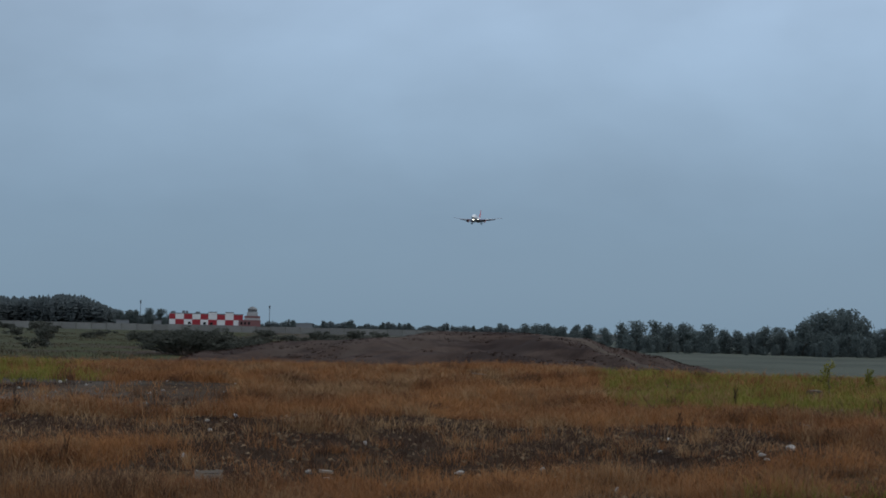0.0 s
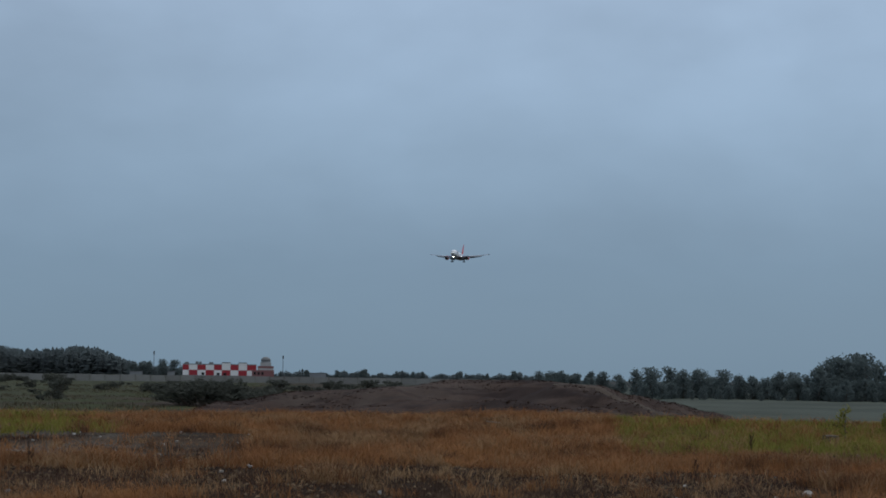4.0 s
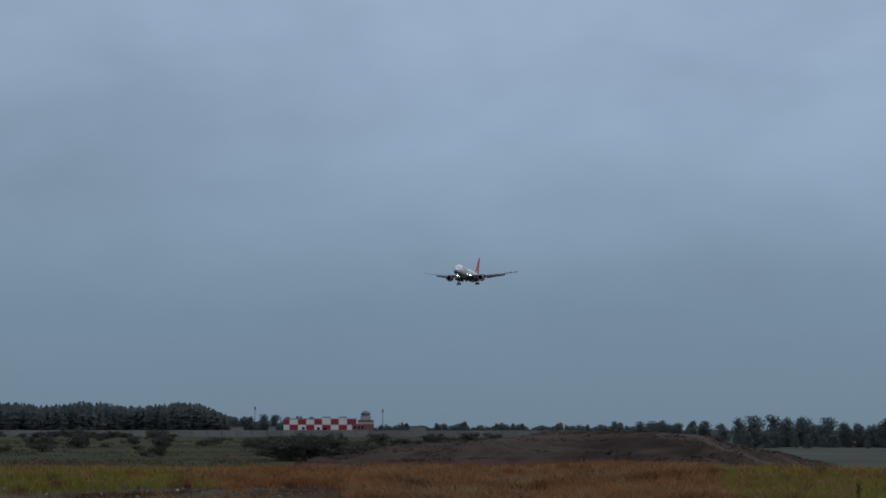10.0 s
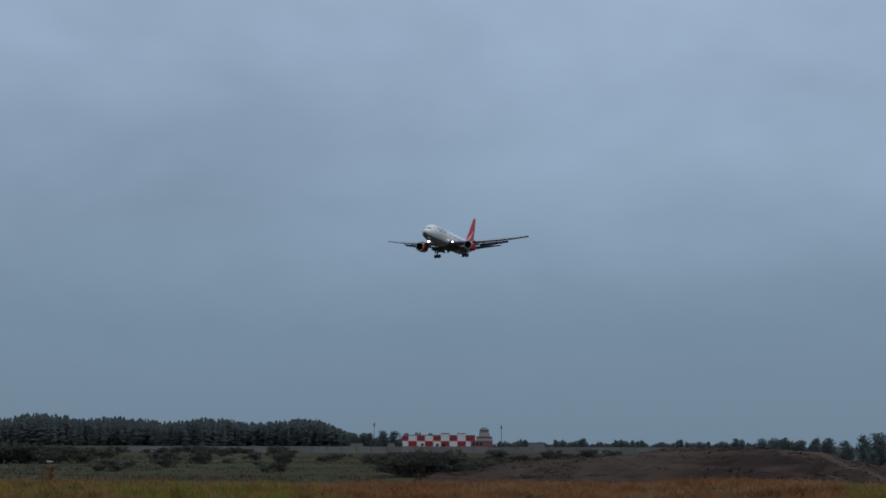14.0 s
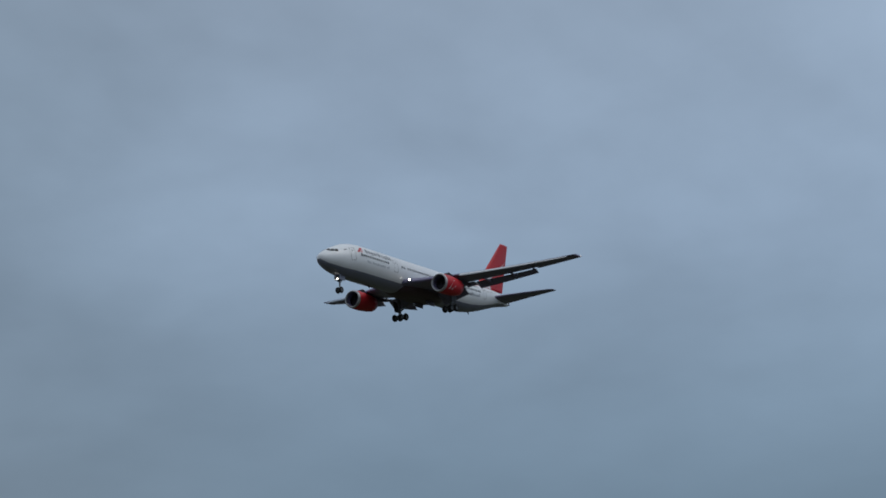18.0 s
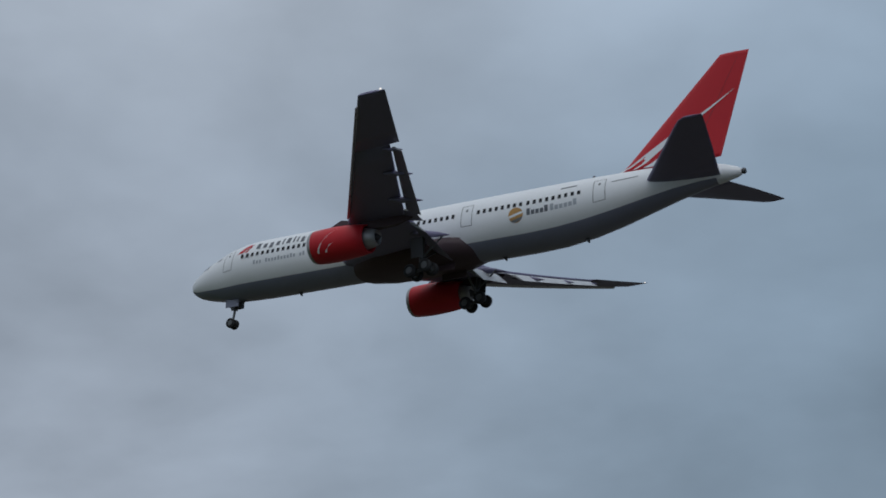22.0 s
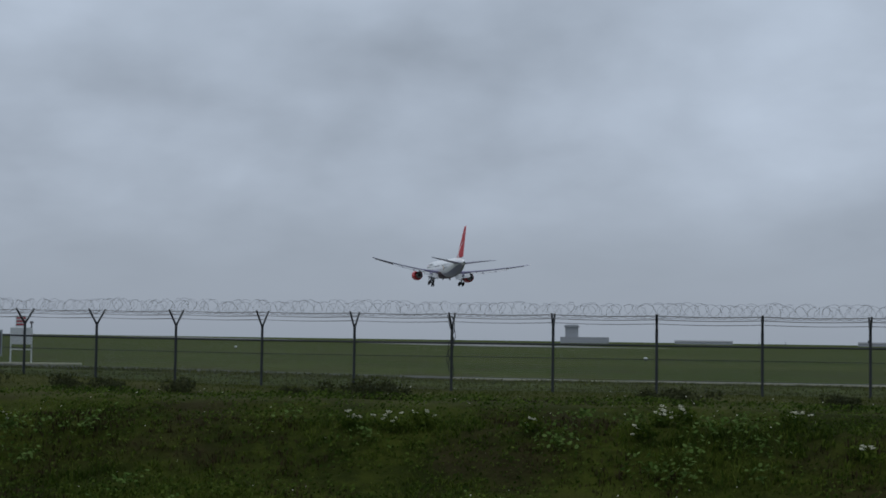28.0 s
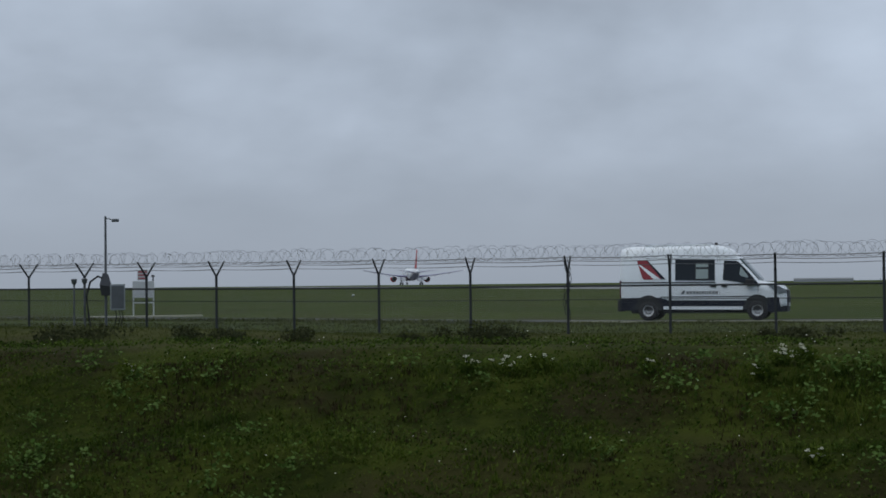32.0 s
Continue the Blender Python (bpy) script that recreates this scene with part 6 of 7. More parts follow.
def make_field():
    rng = np.random.default_rng(11)

    def spread(n, r0, r1, a0, a1, keep):
        pts, hs = [], []
        while len(pts) < n:
            r = r0 + (r1 - r0) * rng.uniform() ** 1.15
            az = rng.uniform(a0, a1)
            p = way(az) * r
            k = keep(p, r, az)
            if k > 0:
                pts.append((p.x, p.y, ground_z(p.x, p.y)))
                hs.append(k)
        return pts, hs

    def patch(p, s, o):
        return noise.noise((p.x * s, p.y * s, o))

    def green(p, r, az):
        """Where the field is green rather than dry."""
        left = smooth(-76, -62, az) * smooth(38, 46, r)
        right = smooth(-85.0, -88.5, az) * smooth(28, 40, r)
        low = smooth(-88, -93, az) * (1 - smooth(17, 24, r)) * 0.5
        return max(left, right, low) + 0.25 * patch(p, 0.12, 9)

    def rotten(p):
        """Dark hollows of rotten weeds and bare soil."""
        d = max(1 - ((p - way(a) * q).length / w) ** 2 for a, q, w in ((-85.5, 22.5, 3.2), (-88.6, 22.8, 3.0), (-90.8, 23.0, 2.6), (-92.5, 27.0, 2.2), (-70.5, 24.0, 2.4), (-76.5, 19.5, 2.0), (-66.0, 22.5, 2.2), (-80.0, 27.0, 1.8), (-60.5, 25.0, 2.6)))
        return max(d, -0.6) * 0.6 + 0.9 * patch(p, 0.2, 60) + 0.5 * patch(p, 0.6, 12) + 0.06 + 0.14 * (1 - smooth(23, 30, p.length))

    def straw(p, r, az):
        k = 0.7 * patch(p, 0.3, 3) + 0.7 * patch(p, 0.75, 8) + 0.12
        g = green(p, r, az)
        if g > 0.5 and rng.uniform() < 0.8:
            return 0
        if r < 36 and rotten(p) > 0 and rng.uniform() < 0.86:
            return 0
        bare = smooth(0.06, -0.28, k) * (1 - smooth(40, 54, r))
        if rng.uniform() < bare * 0.85:
            return 0
        if 30 < r < 45 and az > -74 and rng.uniform() < 0.95:
            return 0
        return (0.07 + 0.26 * smooth(-0.35, 0.5, k)) * rng.uniform(0.6, 1.3) * (0.62 + 0.38 * smooth(15, 32, r) + 0.3 * smooth(40, 60, r))

    def wide(pts):
        return [0.0009 + 0.00030 * math.hypot(x, y) for x, y, _ in pts]

    pts, hs = spread(30000, 13, 80, -101, -50, straw)
    mark = [noise.noise((x * 0.19, y * 0.19, 44.0)) + 0.5 * noise.noise((x * 0.7, y * 0.7, 4.0)) + rng.uniform(-0.2, 0.2) > 0.16 for x, y, _ in pts]
    tan, th = [p for p, q in zip(pts, mark) if q], [h * 0.9 for h, q in zip(hs, mark) if q]
    pts, hs = [p for p, q in zip(pts, mark) if not q], [h for h, q in zip(hs, mark) if not q]
    blades("tan_grass", tan, th, wide(tan), 2.8, 8, TAN, "bleached tan grass in soft tufts", spread=0.3)
    blades("dry_grass", pts, hs, wide(pts), 2.7, 8, STRAW, "dry russet grass in soft uneven tufts", spread=0.28)

    def tussock(p, r, az):
        if green(p, r, az) > 0.55 and rng.uniform() < 0.8 or 30 < r < 45 and az > -74 and rng.uniform() < 0.95:
            return 0
        if r < 36 and rotten(p) > 0.0 and rng.uniform() < 0.9:
            return 0
        k = patch(p, 0.5, 3) + 0.6 * patch(p, 1.3, 8)
        return (0.12 + 0.16 * smooth(-0.3, 0.5, k)) * rng.uniform(0.7, 1.25) * (1 + 0.3 * smooth(24, 40, r)) if k > -0.1 else 0

    pts, hs = spread(3600, 13.5, 66, -101, -50, tussock)
    tone = [rng.uniform() + 0.5 * noise.noise((x * 0.25, y * 0.25, 50.0)) for x, y, _ in pts]
    for name, a, b, mat, label in (("russet_tussocks", -9, 0.45, STRAW, "russet tussocks of dry grass"), ("tan_tussocks", 0.45, 0.75, TAN, "bleached tan tussocks of dry grass"), ("brown_tussocks", 0.75, 9, plant("brown_withered_grass", (0.070, 0.036, 0.022), (0.150, 0.085, 0.050), 0.6, through=0.35, spread=0.3), "dull brown tussocks of withered grass")):
        some = [(p, h) for p, h, q in zip(pts, hs, tone) if a <= q < b]
        blades(name, [p for p, _ in some], [h for _, h in some], [0.0007 + 0.00024 * math.hypot(p[0], p[1]) for p, _ in some], 1.7, 64, mat, label, spread=0.28)

    def olive(p, r, az):
        return 0.30 * rng.uniform(0.6, 1.2) if green(p, r, az) > 0.42 + 0.25 * rng.uniform() else 0

    pts, hs = spread(14000, 14, 80, -101, -50, olive)
    blades("green_grass", pts, hs, wide(pts), 1.4, 6, OLIVE, "olive green grass among the dry grass", spread=0.2)

    def dark(p, r, az):
        return 0.17 * rng.uniform(0.5, 1.3) if rotten(p) > 0 and r < 36 or patch(p, 0.28, 21) > 0.35 else 0

    pts, hs = spread(13000, 14, 44, -100, -52, dark)
    blades("dark_weeds", pts, [h * 0.7 for h in hs], [w * 0.7 for w in wide(pts)], 2.0, 7, DEADWEED, "low dead brown weeds", "weeds", 0.14)

    # standing dead stalks
    kinds = []
    for s in range(5):
        rnd = random.Random(s)
        bm = bmesh.new()
        for k in range(rnd.randint(2, 4)):
            x, y = rnd.uniform(-0.12, 0.12), rnd.uniform(-0.12, 0.12)
            h = rnd.uniform(0.6, 1.0)
            top = Vector((x + rnd.uniform(-0.12, 0.12), y + rnd.uniform(-0.1, 0.1), h))
            rod(bm, (x, y, -0.05), top, 0.014, 0.006, 5)
            for j in range(5):
                f = rnd.uniform(0.35, 0.95)
                q = Vector((x, y, 0)).lerp(top, f)
                a = rnd.uniform(0, 6.28)
                e = q + Vector((math.cos(a) * 0.13, math.sin(a) * 0.13, 0.12))
                rod(bm, q, e, 0.007, 0.004, 4)
                for i in range(3):
                    g = q.lerp(e, 0.5 + 0.25 * i)
                    rod(bm, g, g + Vector((rnd.uniform(-0.03, 0.03), rnd.uniform(-0.03, 0.03), 0.05)), 0.016, 0.008, 4)
        kinds.append(solid("dead_stalk", bm, DEADWEED, "dead dark branching weed stalk in the dry grass", "weed", None, "dead stalks"))
    rnd = random.Random(77)
    spots = [(-91.44, 34.0, 0.6), (-89.52, 25.5, 0.45), (-90.0, 25.2, 0.3), (-96.35, 32.2, 0.5), (-66.53, 25.1, 0.55), (-68.26, 18.9, 0.35), (-74.0, 24.0, 0.3), (-72.2, 27.0, 0.35)]
    spots += [(rnd.uniform(-97, -56), rnd.uniform(16.5, 48), rnd.uniform(0.2, 0.4)) for _ in range(22)]
    for i, (az, r, size) in enumerate(spots):
        p = way(az) * r
        m = Matrix.Translation((p.x, p.y, ground_z(p.x, p.y))) @ Matrix.Rotation(rnd.uniform(0, 6.28), 4, "Z")
        o = kinds[i % 5]
        if i < 5:
            o.matrix_world = m
        else:
            o = copy_thing(o, m)
        o.scale = (size * 0.6, size * 0.6, size * 1.15)

    # rubble
    kinds = []
    for s in range(4):
        bm = bmesh.new()
        bmesh.ops.create_icosphere(bm, subdivisions=2, radius=0.11)
        for v in bm.verts:
            v.co *= 1 + 0.5 * noise.noise(v.co * 9 + Vector((s * 3, 0, 0)))
            v.co.z *= 0.6
        kinds.append(solid("rubble_stone", bm, STONE, "pale broken stone lying in the dry grass", "stone", None, "rubble"))
    for i in range(110):
        if i % 3:
            az, r = rnd.uniform(-96, -56), rnd.uniform(14.5, 50)
        else:
            az, r = rnd.uniform(-72, -56), rnd.uniform(33, 45)
        p = way(az) * r
        m = Matrix.Translation((p.x, p.y, ground_z(p.x, p.y) + 0.03)) @ Matrix.Rotation(rnd.uniform(0, 6.28), 4, "Z")
        o = kinds[i % 4]
        if i < 4:
            o.matrix_world = m
        else:
            o = copy_thing(o, m)
        o.scale = (rnd.uniform(0.15, 0.5), rnd.uniform(0.15, 0.4), rnd.uniform(0.2, 0.5))
    # chips and straw litter on the bare ground
    verts, faces = [], []
    for _ in range(6500):
        r = 14 + 30 * rng.uniform() ** 1.2
        p = way(rng.uniform(-100, -52)) * r
        if rotten(p) < -0.1 and rng.uniform() < 0.75:
            continue
        z = ground_z(p.x, p.y)
        a, l, w = rng.uniform(0, 6.28), rng.uniform(0.015, 0.06), rng.uniform(0.006, 0.02)
        d, e = np.array([math.cos(a), math.sin(a), rng.uniform(-0.2, 0.4)]), np.array([-math.sin(a), math.cos(a), 0.0])
        c = np.array([p.x, p.y, z + 0.02])
        k = len(verts)
        for q in (c - d * l - e * w, c + d * l - e * w, c + d * l + e * w, c - d * l + e * w, c + np.array([0, 0, 0.03])):
            verts.append(q.tolist())
        faces += [(k, k + 1, k + 4), (k + 1, k + 2, k + 4), (k + 2, k + 3, k + 4), (k + 3, k, k + 4)]
    tagged(new("litter", soup("litter", verts, faces, plant("straw_and_chip_litter", (0.04, 0.028, 0.02), (0.30, 0.21, 0.13), 1.5, through=0.0))), "scattered chips, stones and straw on bare soil", "litter", kind="stuff")
    # two green saplings
    for az, r, h in ((-94.6, 46, 1.0), (-95.9, 52, 0.75), (-99.0, 49, 0.9)):
        p = way(az) * r
        trunk, v, f = tree_mesh(h, 500 + int(r), 0.3, 9, 40, 0.035, 0.1)
        t = thing("sapling", "small green sapling in the grass", "bush", Matrix.Translation((p.x, p.y, ground_z(p.x, p.y))), "saplings")
        o = new("stem", trunk)
        o.parent = t
        o = new("foliage", soup("foliage", v, f, OLIVE))
        o.parent = t


make_field()


def make_field_litter():
    """Single things lying or standing in the dry field."""
    def at(az, r, lift=0.0, turn=0.0):
        p = way(az) * r
        return Matrix.Translation((p.x, p.y, ground_z(p.x, p.y) + lift)) @ Matrix.Rotation(radians(az + turn), 4, "Z")

    PLASTIC = surface("white_plastic_film", (0.72, 0.73, 0.74), 0.35, var=0.08, scale=6.0, bump=0.6, bump_scale=14.0)
    WOOD = surface("weathered_pale_wood", (0.22, 0.19, 0.155), 0.85, var=0.25, scale=5.0, bump=0.4)
    DRYSTEM = plant("pale_dry_hogweed", (0.16, 0.095, 0.055), (0.34, 0.24, 0.16), 2.0)
    # crumpled bag
    bm = bmesh.new()
    bmesh.ops.create_icosphere(bm, subdivisions=4, radius=0.13)
    for v in bm.verts:
        v.co *= 1 + 0.6 * noise.noise(v.co * 7) + 0.35 * abs(noise.noise(v.co * 19))
        v.co.z = v.co.z * 0.75 + 0.09 + (0.12 if v.co.x < -0.02 and v.co.z > 0.08 else 0)
    solid("plastic_bag", bm, PLASTIC, "crumpled white plastic bag lying in the green grass", "bag", at(-57.43, 45.9, 0.08) @ Matrix.Scale(0.72, 4), shade=True)
    bm = bmesh.new()
    for k in range(2):
        tube(bm, [(-0.1 + 0.12 * i + 0.1 * k, 0.05 * math.sin(i * 2.0 + k), 0.05 + 0.05 * math.sin(i * 1.7 + k)) for i in range(4)], 0.022, 5)
    solid("plastic_strip", bm, PLASTIC, "twisted strip of white plastic film in the grass", "litter", at(-57.2, 44.6, 0.08))
    # white stones and lumps
    for k, (az, r, s) in enumerate(((-85.28, 18.4, 0.035), (-93.84, 30.0, 0.055), (-93.36, 23.1, 0.07), (-96.4, 28.5, 0.055), (-88.9, 22.0, 0.03), (-76.6, 18.4, 0.04), (-74.0, 27.0, 0.04), (-92.3, 22.3, 0.035))):
        bm = bmesh.new()
        bmesh.ops.create_icosphere(bm, subdivisions=3, radius=s)
        for v in bm.verts:
            v.co *= 1 + 0.45 * noise.noise(v.co / s * 0.9 + Vector((k * 5, 0, 0)))
            v.co.z *= 0.75
        solid("white_lump", bm, PLASTIC if k % 3 == 0 else STONE, "small white lump of broken plaster in the dry weeds", "rubble", at(az, r, s * 0.45), "white lumps")
    # pale boards
    for az, r, l, turn in ((-82.51, 54.0, 0.5, 8), (-66.1, 30.4, 0.4, -12), (-96.3, 27.0, 0.25, 25), (-77.2, 17.6, 0.14, 12)):
        bm = box(bmesh.new(), -l / 2, l / 2, -0.05, 0.05, 0.0, 0.03, pose(0, 0, 0, 0, 5, 0), 0.005)
        solid("board_offcut", bm, WOOD, "short pale weathered board lying in the grass", "board", at(az, r, 0.1, turn), "board offcuts")
    # a broken slatted crate
    crate = thing("broken_crate", "broken grey slatted crate half sunk in the weeds", "crate", at(-73.1, 17.4, 0.0, 14))
    for x in (-0.21, 0.21):
        part("batten", box(bmesh.new(), x - 0.02, x + 0.02, -0.14, 0.14, -0.02, 0.15), WOOD, crate)
    for k in range(3):
        part("slat", box(bmesh.new(), -0.25, 0.25, -0.155, -0.142, 0.01 + 0.055 * k, 0.05 + 0.055 * k, pose(0, 0, 0, 0, 3 - 2 * k, 0)), WOOD, crate)
    part("slat", box(bmesh.new(), -0.25, 0.22, 0.142, 0.155, 0.03, 0.09), WOOD, crate)
    crate.scale = (0.55, 0.55, 0.75)
    # dark stump
    bm = lathe(bmesh.new(), ((-0.1, 0.26), (0.1, 0.22), (0.3, 0.2), (0.32, 0.05)), "Z", 12)
    for v in bm.verts:
        v.co.xy *= 1 + 0.25 * noise.noise(v.co * 4)
    solid("stump", bm, BARK, "low dark tree stump in the green grass", "stump", at(-94.11, 43.2))
    # tall dry hogweeds with flat heads
    for az, r, h in ((-56.11, 64.0, 1.2), (-59.47, 66.0, 0.95), (-54.0, 60.0, 1.0)):
        weed = thing("dry_hogweed", "tall dead hogweed with pale flat seed heads", "weed", at(az, r), "dry hogweeds")
        rnd = random.Random(int(h * 100))
        for k in range(5):
            x, y, z = (0, 0, h) if k == 0 else (rnd.uniform(-0.5, 0.5), rnd.uniform(-0.2, 0.2), h * rnd.uniform(0.72, 0.86))
            part("stalk", tube(bmesh.new(), [(0.02 * k, 0, -0.05), (x * 0.3, y * 0.3, z * 0.55), (x, y, z)], 0.016, 5), DRYSTEM, weed)
            bm = bmesh.new()
            for j in range(12):
                a, d = math.tau * j / 12, 0.05 + 0.12 * rnd.random()
                rod(bm, (x, y, z), (x + math.cos(a) * d, y + math.sin(a) * d, z + 0.06), 0.006, 0.022, 5)
            part("seed_head", bm, UMBEL if k == 0 else DRYSTEM, weed, "flat pale seed head")
        v, f = leaf_cloud([(rnd.uniform(-0.3, 0.3), rnd.uniform(-0.2, 0.2), rnd.uniform(0.2, 0.6)) for _ in range(6)], [0.2] * 6, 26, 0.06, 0.9, np.random.default_rng(int(r)))
        o = new("leaves", soup("leaves", v, f, DRYSTEM))
        o.parent = weed


make_field_litter()

# ---- the grass bank before the fence ----


def make_bank():
    rng = np.random.default_rng(21)

    def spot(u0, u1, v0, v1):
        u, v = rng.uniform(u0, u1), rng.uniform(v0, v1)
        p = lane(u, v)
        return u, v, (p.x, p.y, ground_z(p.x, p.y))

    pts, hs, pale, ph, brown, bh = [], [], [], [], [], []
    for _ in range(38000):
        u, v, p = spot(-20, 40, 26.5, 39.0)
        k = noise.noise((p[0] * 0.35, p[1] * 0.35, 2.0)) + 0.5 * noise.noise((p[0] * 1.1, p[1] * 1.1, 5.0))
        h = max(0.05, 0.11 + 0.14 * k) * rng.uniform(0.6, 1.3) * (1 - 0.78 * smooth(33.0, 35.6, v))
        if h < 0.03:
            continue
        if noise.noise((p[0] * 0.3, p[1] * 0.3, 13.0)) > 0.06 and rng.uniform() < 0.65:
            brown.append(p)
            bh.append(h)
        else:
            pts.append(p)
            hs.append(h)
    blades("bank_grass", pts, hs, 0.025, 1.5, 5, GREEN, "rank green grass on the bank before the fence", spread=0.14)
    blades("bank_dry_grass", brown, bh, 0.02, 1.1, 5, plant("withered_bank_grass", (0.026, 0.019, 0.010), (0.056, 0.042, 0.021), 0.4), "withered brown grass on the bank", spread=0.14)
    pts, hs = [], []
    for _ in range(14000):
        u, v, p = spot(-26, 50, 39.0, 50.0)
        pts.append(p)
        hs.append(rng.uniform(0.05, 0.12))
    blades("verge_grass", pts, hs, 0.024, 1.0, 4, VERGE, "short olive-green grass along the fence", spread=0.16)

    pts, hs = [], []
    for _ in range(12000):
        u, v, p = spot(-30, 60, 48.5, 56.0)
        pts.append(p)
        hs.append(rng.uniform(0.05, 0.12))
    for _ in range(9000):
        u = rng.uniform(-40, 62)
        p = lane(u, road_v(u) - rng.uniform(1.9, 3.6))
        pts.append((p.x, p.y, ground_z(p.x, p.y)))
        hs.append(rng.uniform(0.10, 0.2) if u > 10.5 else rng.uniform(0.06, 0.11))
    blades("inner_grass", pts, hs, 0.04, 1.0, 3, VERGE, "short olive-green grass between fence and road", spread=0.2)

    # dark line of weeds along the rut on the bank's crest
    pts, hs = [], []
    for _ in range(5200):
        u = rng.uniform(-20, 42)
        p = lane(u, 38.1 + 0.35 * math.sin(u * 0.35) + rng.normal(0, 0.16))
        if noise.noise((u * 0.4, 0.0, 5.0)) > -0.25:
            pts.append((p.x, p.y, ground_z(p.x, p.y)))
            hs.append(rng.uniform(0.05, 0.11))
    blades("rut_weeds", pts, hs, 0.02, 1.2, 6, plant("dark_rut_weeds", (0.012, 0.010, 0.006), (0.030, 0.022, 0.012), 0.6), "dark brown weeds along a rut", "weeds", 0.12)

    # broad-leaved weeds in patches
    verts, faces = [], []
    for _ in range(230):
        u, v, p = spot(-18, 38, 26.8, 33.6)
        if noise.noise((p[0] * 0.25, p[1] * 0.25, 31.0)) < -0.02:
            continue
        n = rng.integers(30, 90)
        for _ in range(n):
            a, d = rng.uniform(0, math.tau), rng.normal(0, 0.36)
            x, y = p[0] + math.cos(a) * d, p[1] + math.sin(a) * d
            z = ground_z(x, y) + rng.uniform(0.14, 0.34)
            s = rng.uniform(0.02, 0.06)
            t = Vector((rng.normal(0, 0.6), rng.normal(0, 0.6), 0.9)).normalized()
            e = t.orthogonal().normalized()
            g = t.cross(e)
            c = Vector((x, y, z))
            k = len(verts)
            for ang in range(6):
                q = c + (e * math.cos(ang * math.tau / 6) + g * math.sin(ang * math.tau / 6) * 0.7) * s
                verts.append(tuple(q))
            faces.append(tuple(range(k, k + 6)))
    low, quads = [], []
    for _ in range(80000):
        u, v, p = spot(-18, 38, 26.8, 38.0)
        k = noise.noise((p[0] * 0.5, p[1] * 0.5, 71.0)) + 0.6 * noise.noise((p[0] * 1.6, p[1] * 1.6, 7.0))
        if k + rng.uniform(-0.4, 0.4) < -0.12:
            continue
        c = Vector((p[0], p[1], p[2] + rng.uniform(0.03, 0.16) + 0.08 * k))
        s = rng.uniform(0.018, 0.05)
        t = Vector((rng.normal(), rng.normal(), 1.0)).normalized()
        e = t.orthogonal().normalized()
        g = t.cross(e) * 0.6
        n = len(low)
        low += [tuple(c - e * s), tuple(c + g * s), tuple(c + e * s), tuple(c - g * s)]
        quads.append((n, n + 1, n + 2, n + 3))
    tagged(new("low_leaves", soup("low_leaves", low, quads, plant("low_weed_leaves", (0.018, 0.038, 0.004), (0.105, 0.150, 0.026), 1.6, through=0.3))), "low leafy weeds covering the bank", "weeds", kind="stuff")
    tagged(new("weed_leaves", soup("weed_leaves", verts, faces, CLOVER)), "patches of broad pale green weed leaves", "weeds", kind="stuff")
    # scattered small white flowers
    verts, faces = [], []
    for _ in range(300):
        u, v, p = spot(-18, 38, 27.0, 40.0)
        z = p[2] + rng.uniform(0.12, 0.3)
        s = rng.uniform(0.008, 0.018)
        c = Vector((p[0], p[1], z))
        k = len(verts)
        t = (Vector((rng.normal() * 0.3, rng.normal() * 0.3, 1)) - NEAR * 0.6).normalized()
        e = t.orthogonal().normalized()
        g = t.cross(e)
        for ang in range(6):
            verts.append(tuple(c + (e * math.cos(ang * math.tau / 6) + g * math.sin(ang * math.tau / 6)) * s))
        faces.append(tuple(range(k, k + 6)))
    tagged(new("small_flowers", soup("small_flowers", verts, faces, UMBEL)), "scattered small white flowers in the grass", "flowers", kind="stuff")

    # flowering umbels on the crest
    rnd = random.Random(4)
    for az, r, n, s in ((82.9, 36.3, 4, 0.8), (81.5, 36.0, 6, 0.85), (80.3, 36.4, 2, 0.6), (72.0, 36.0, 5, 0.85), (71.2, 36.3, 5, 0.8), (72.7, 35.2, 4, 0.6), (67.4, 36.2, 3, 0.8), (70.9, 31.5, 4, 0.6), (76.5, 35.6, 2, 0.6), (62.5, 36.4, 4, 0.8), (65.2, 34.8, 3, 0.7), (94.8, 38.6, 2, 0.6)):
        p = way(az) * (r - 2.6)
        herb = thing("flowering_herb", "leafy herb with flat white flower heads on the bank", "wildflower", Matrix.Translation((p.x, p.y, ground_z(p.x, p.y))), "white flowering herbs")
        heads = []
        for k in range(n + 3):
            x, y = rnd.gauss(0, 0.15) * s, rnd.gauss(0, 0.15) * s
            h = rnd.uniform(0.16, 0.46) * s
            part("stalk", tube(bmesh.new(), [(x * 0.5, y * 0.5, -0.03), (x * 0.8, y * 0.8, h * 0.5), (x, y, h)], 0.006, 4), GREEN, herb)
            heads.append((x, y, h))
        for x, y, h in heads:
            bm = bmesh.new()
            for j in range(10):
                a, d = rnd.uniform(0, 6.28), rnd.uniform(0, 0.085) * s
                lathe(bm, ((0, 0.005), (0.01, 0.018), (0.018, 0.005)), "Z", 6, (x + math.cos(a) * d, y + math.sin(a) * d, h + rnd.uniform(-0.01, 0.03)))
            part("flower_head", bm, UMBEL, herb, "flat white flower head")
        v, f = leaf_cloud([(rnd.uniform(-0.4, 0.4) * s, rnd.uniform(-0.3, 0.3) * s, rnd.uniform(0.08, 0.26)) for _ in range(6)], [0.2] * 6, 36, 0.045, 0.8, np.random.default_rng(int(az * 10)))
        o = new("foliage", soup("leaves", v, f, GREEN))
        o.parent = herb

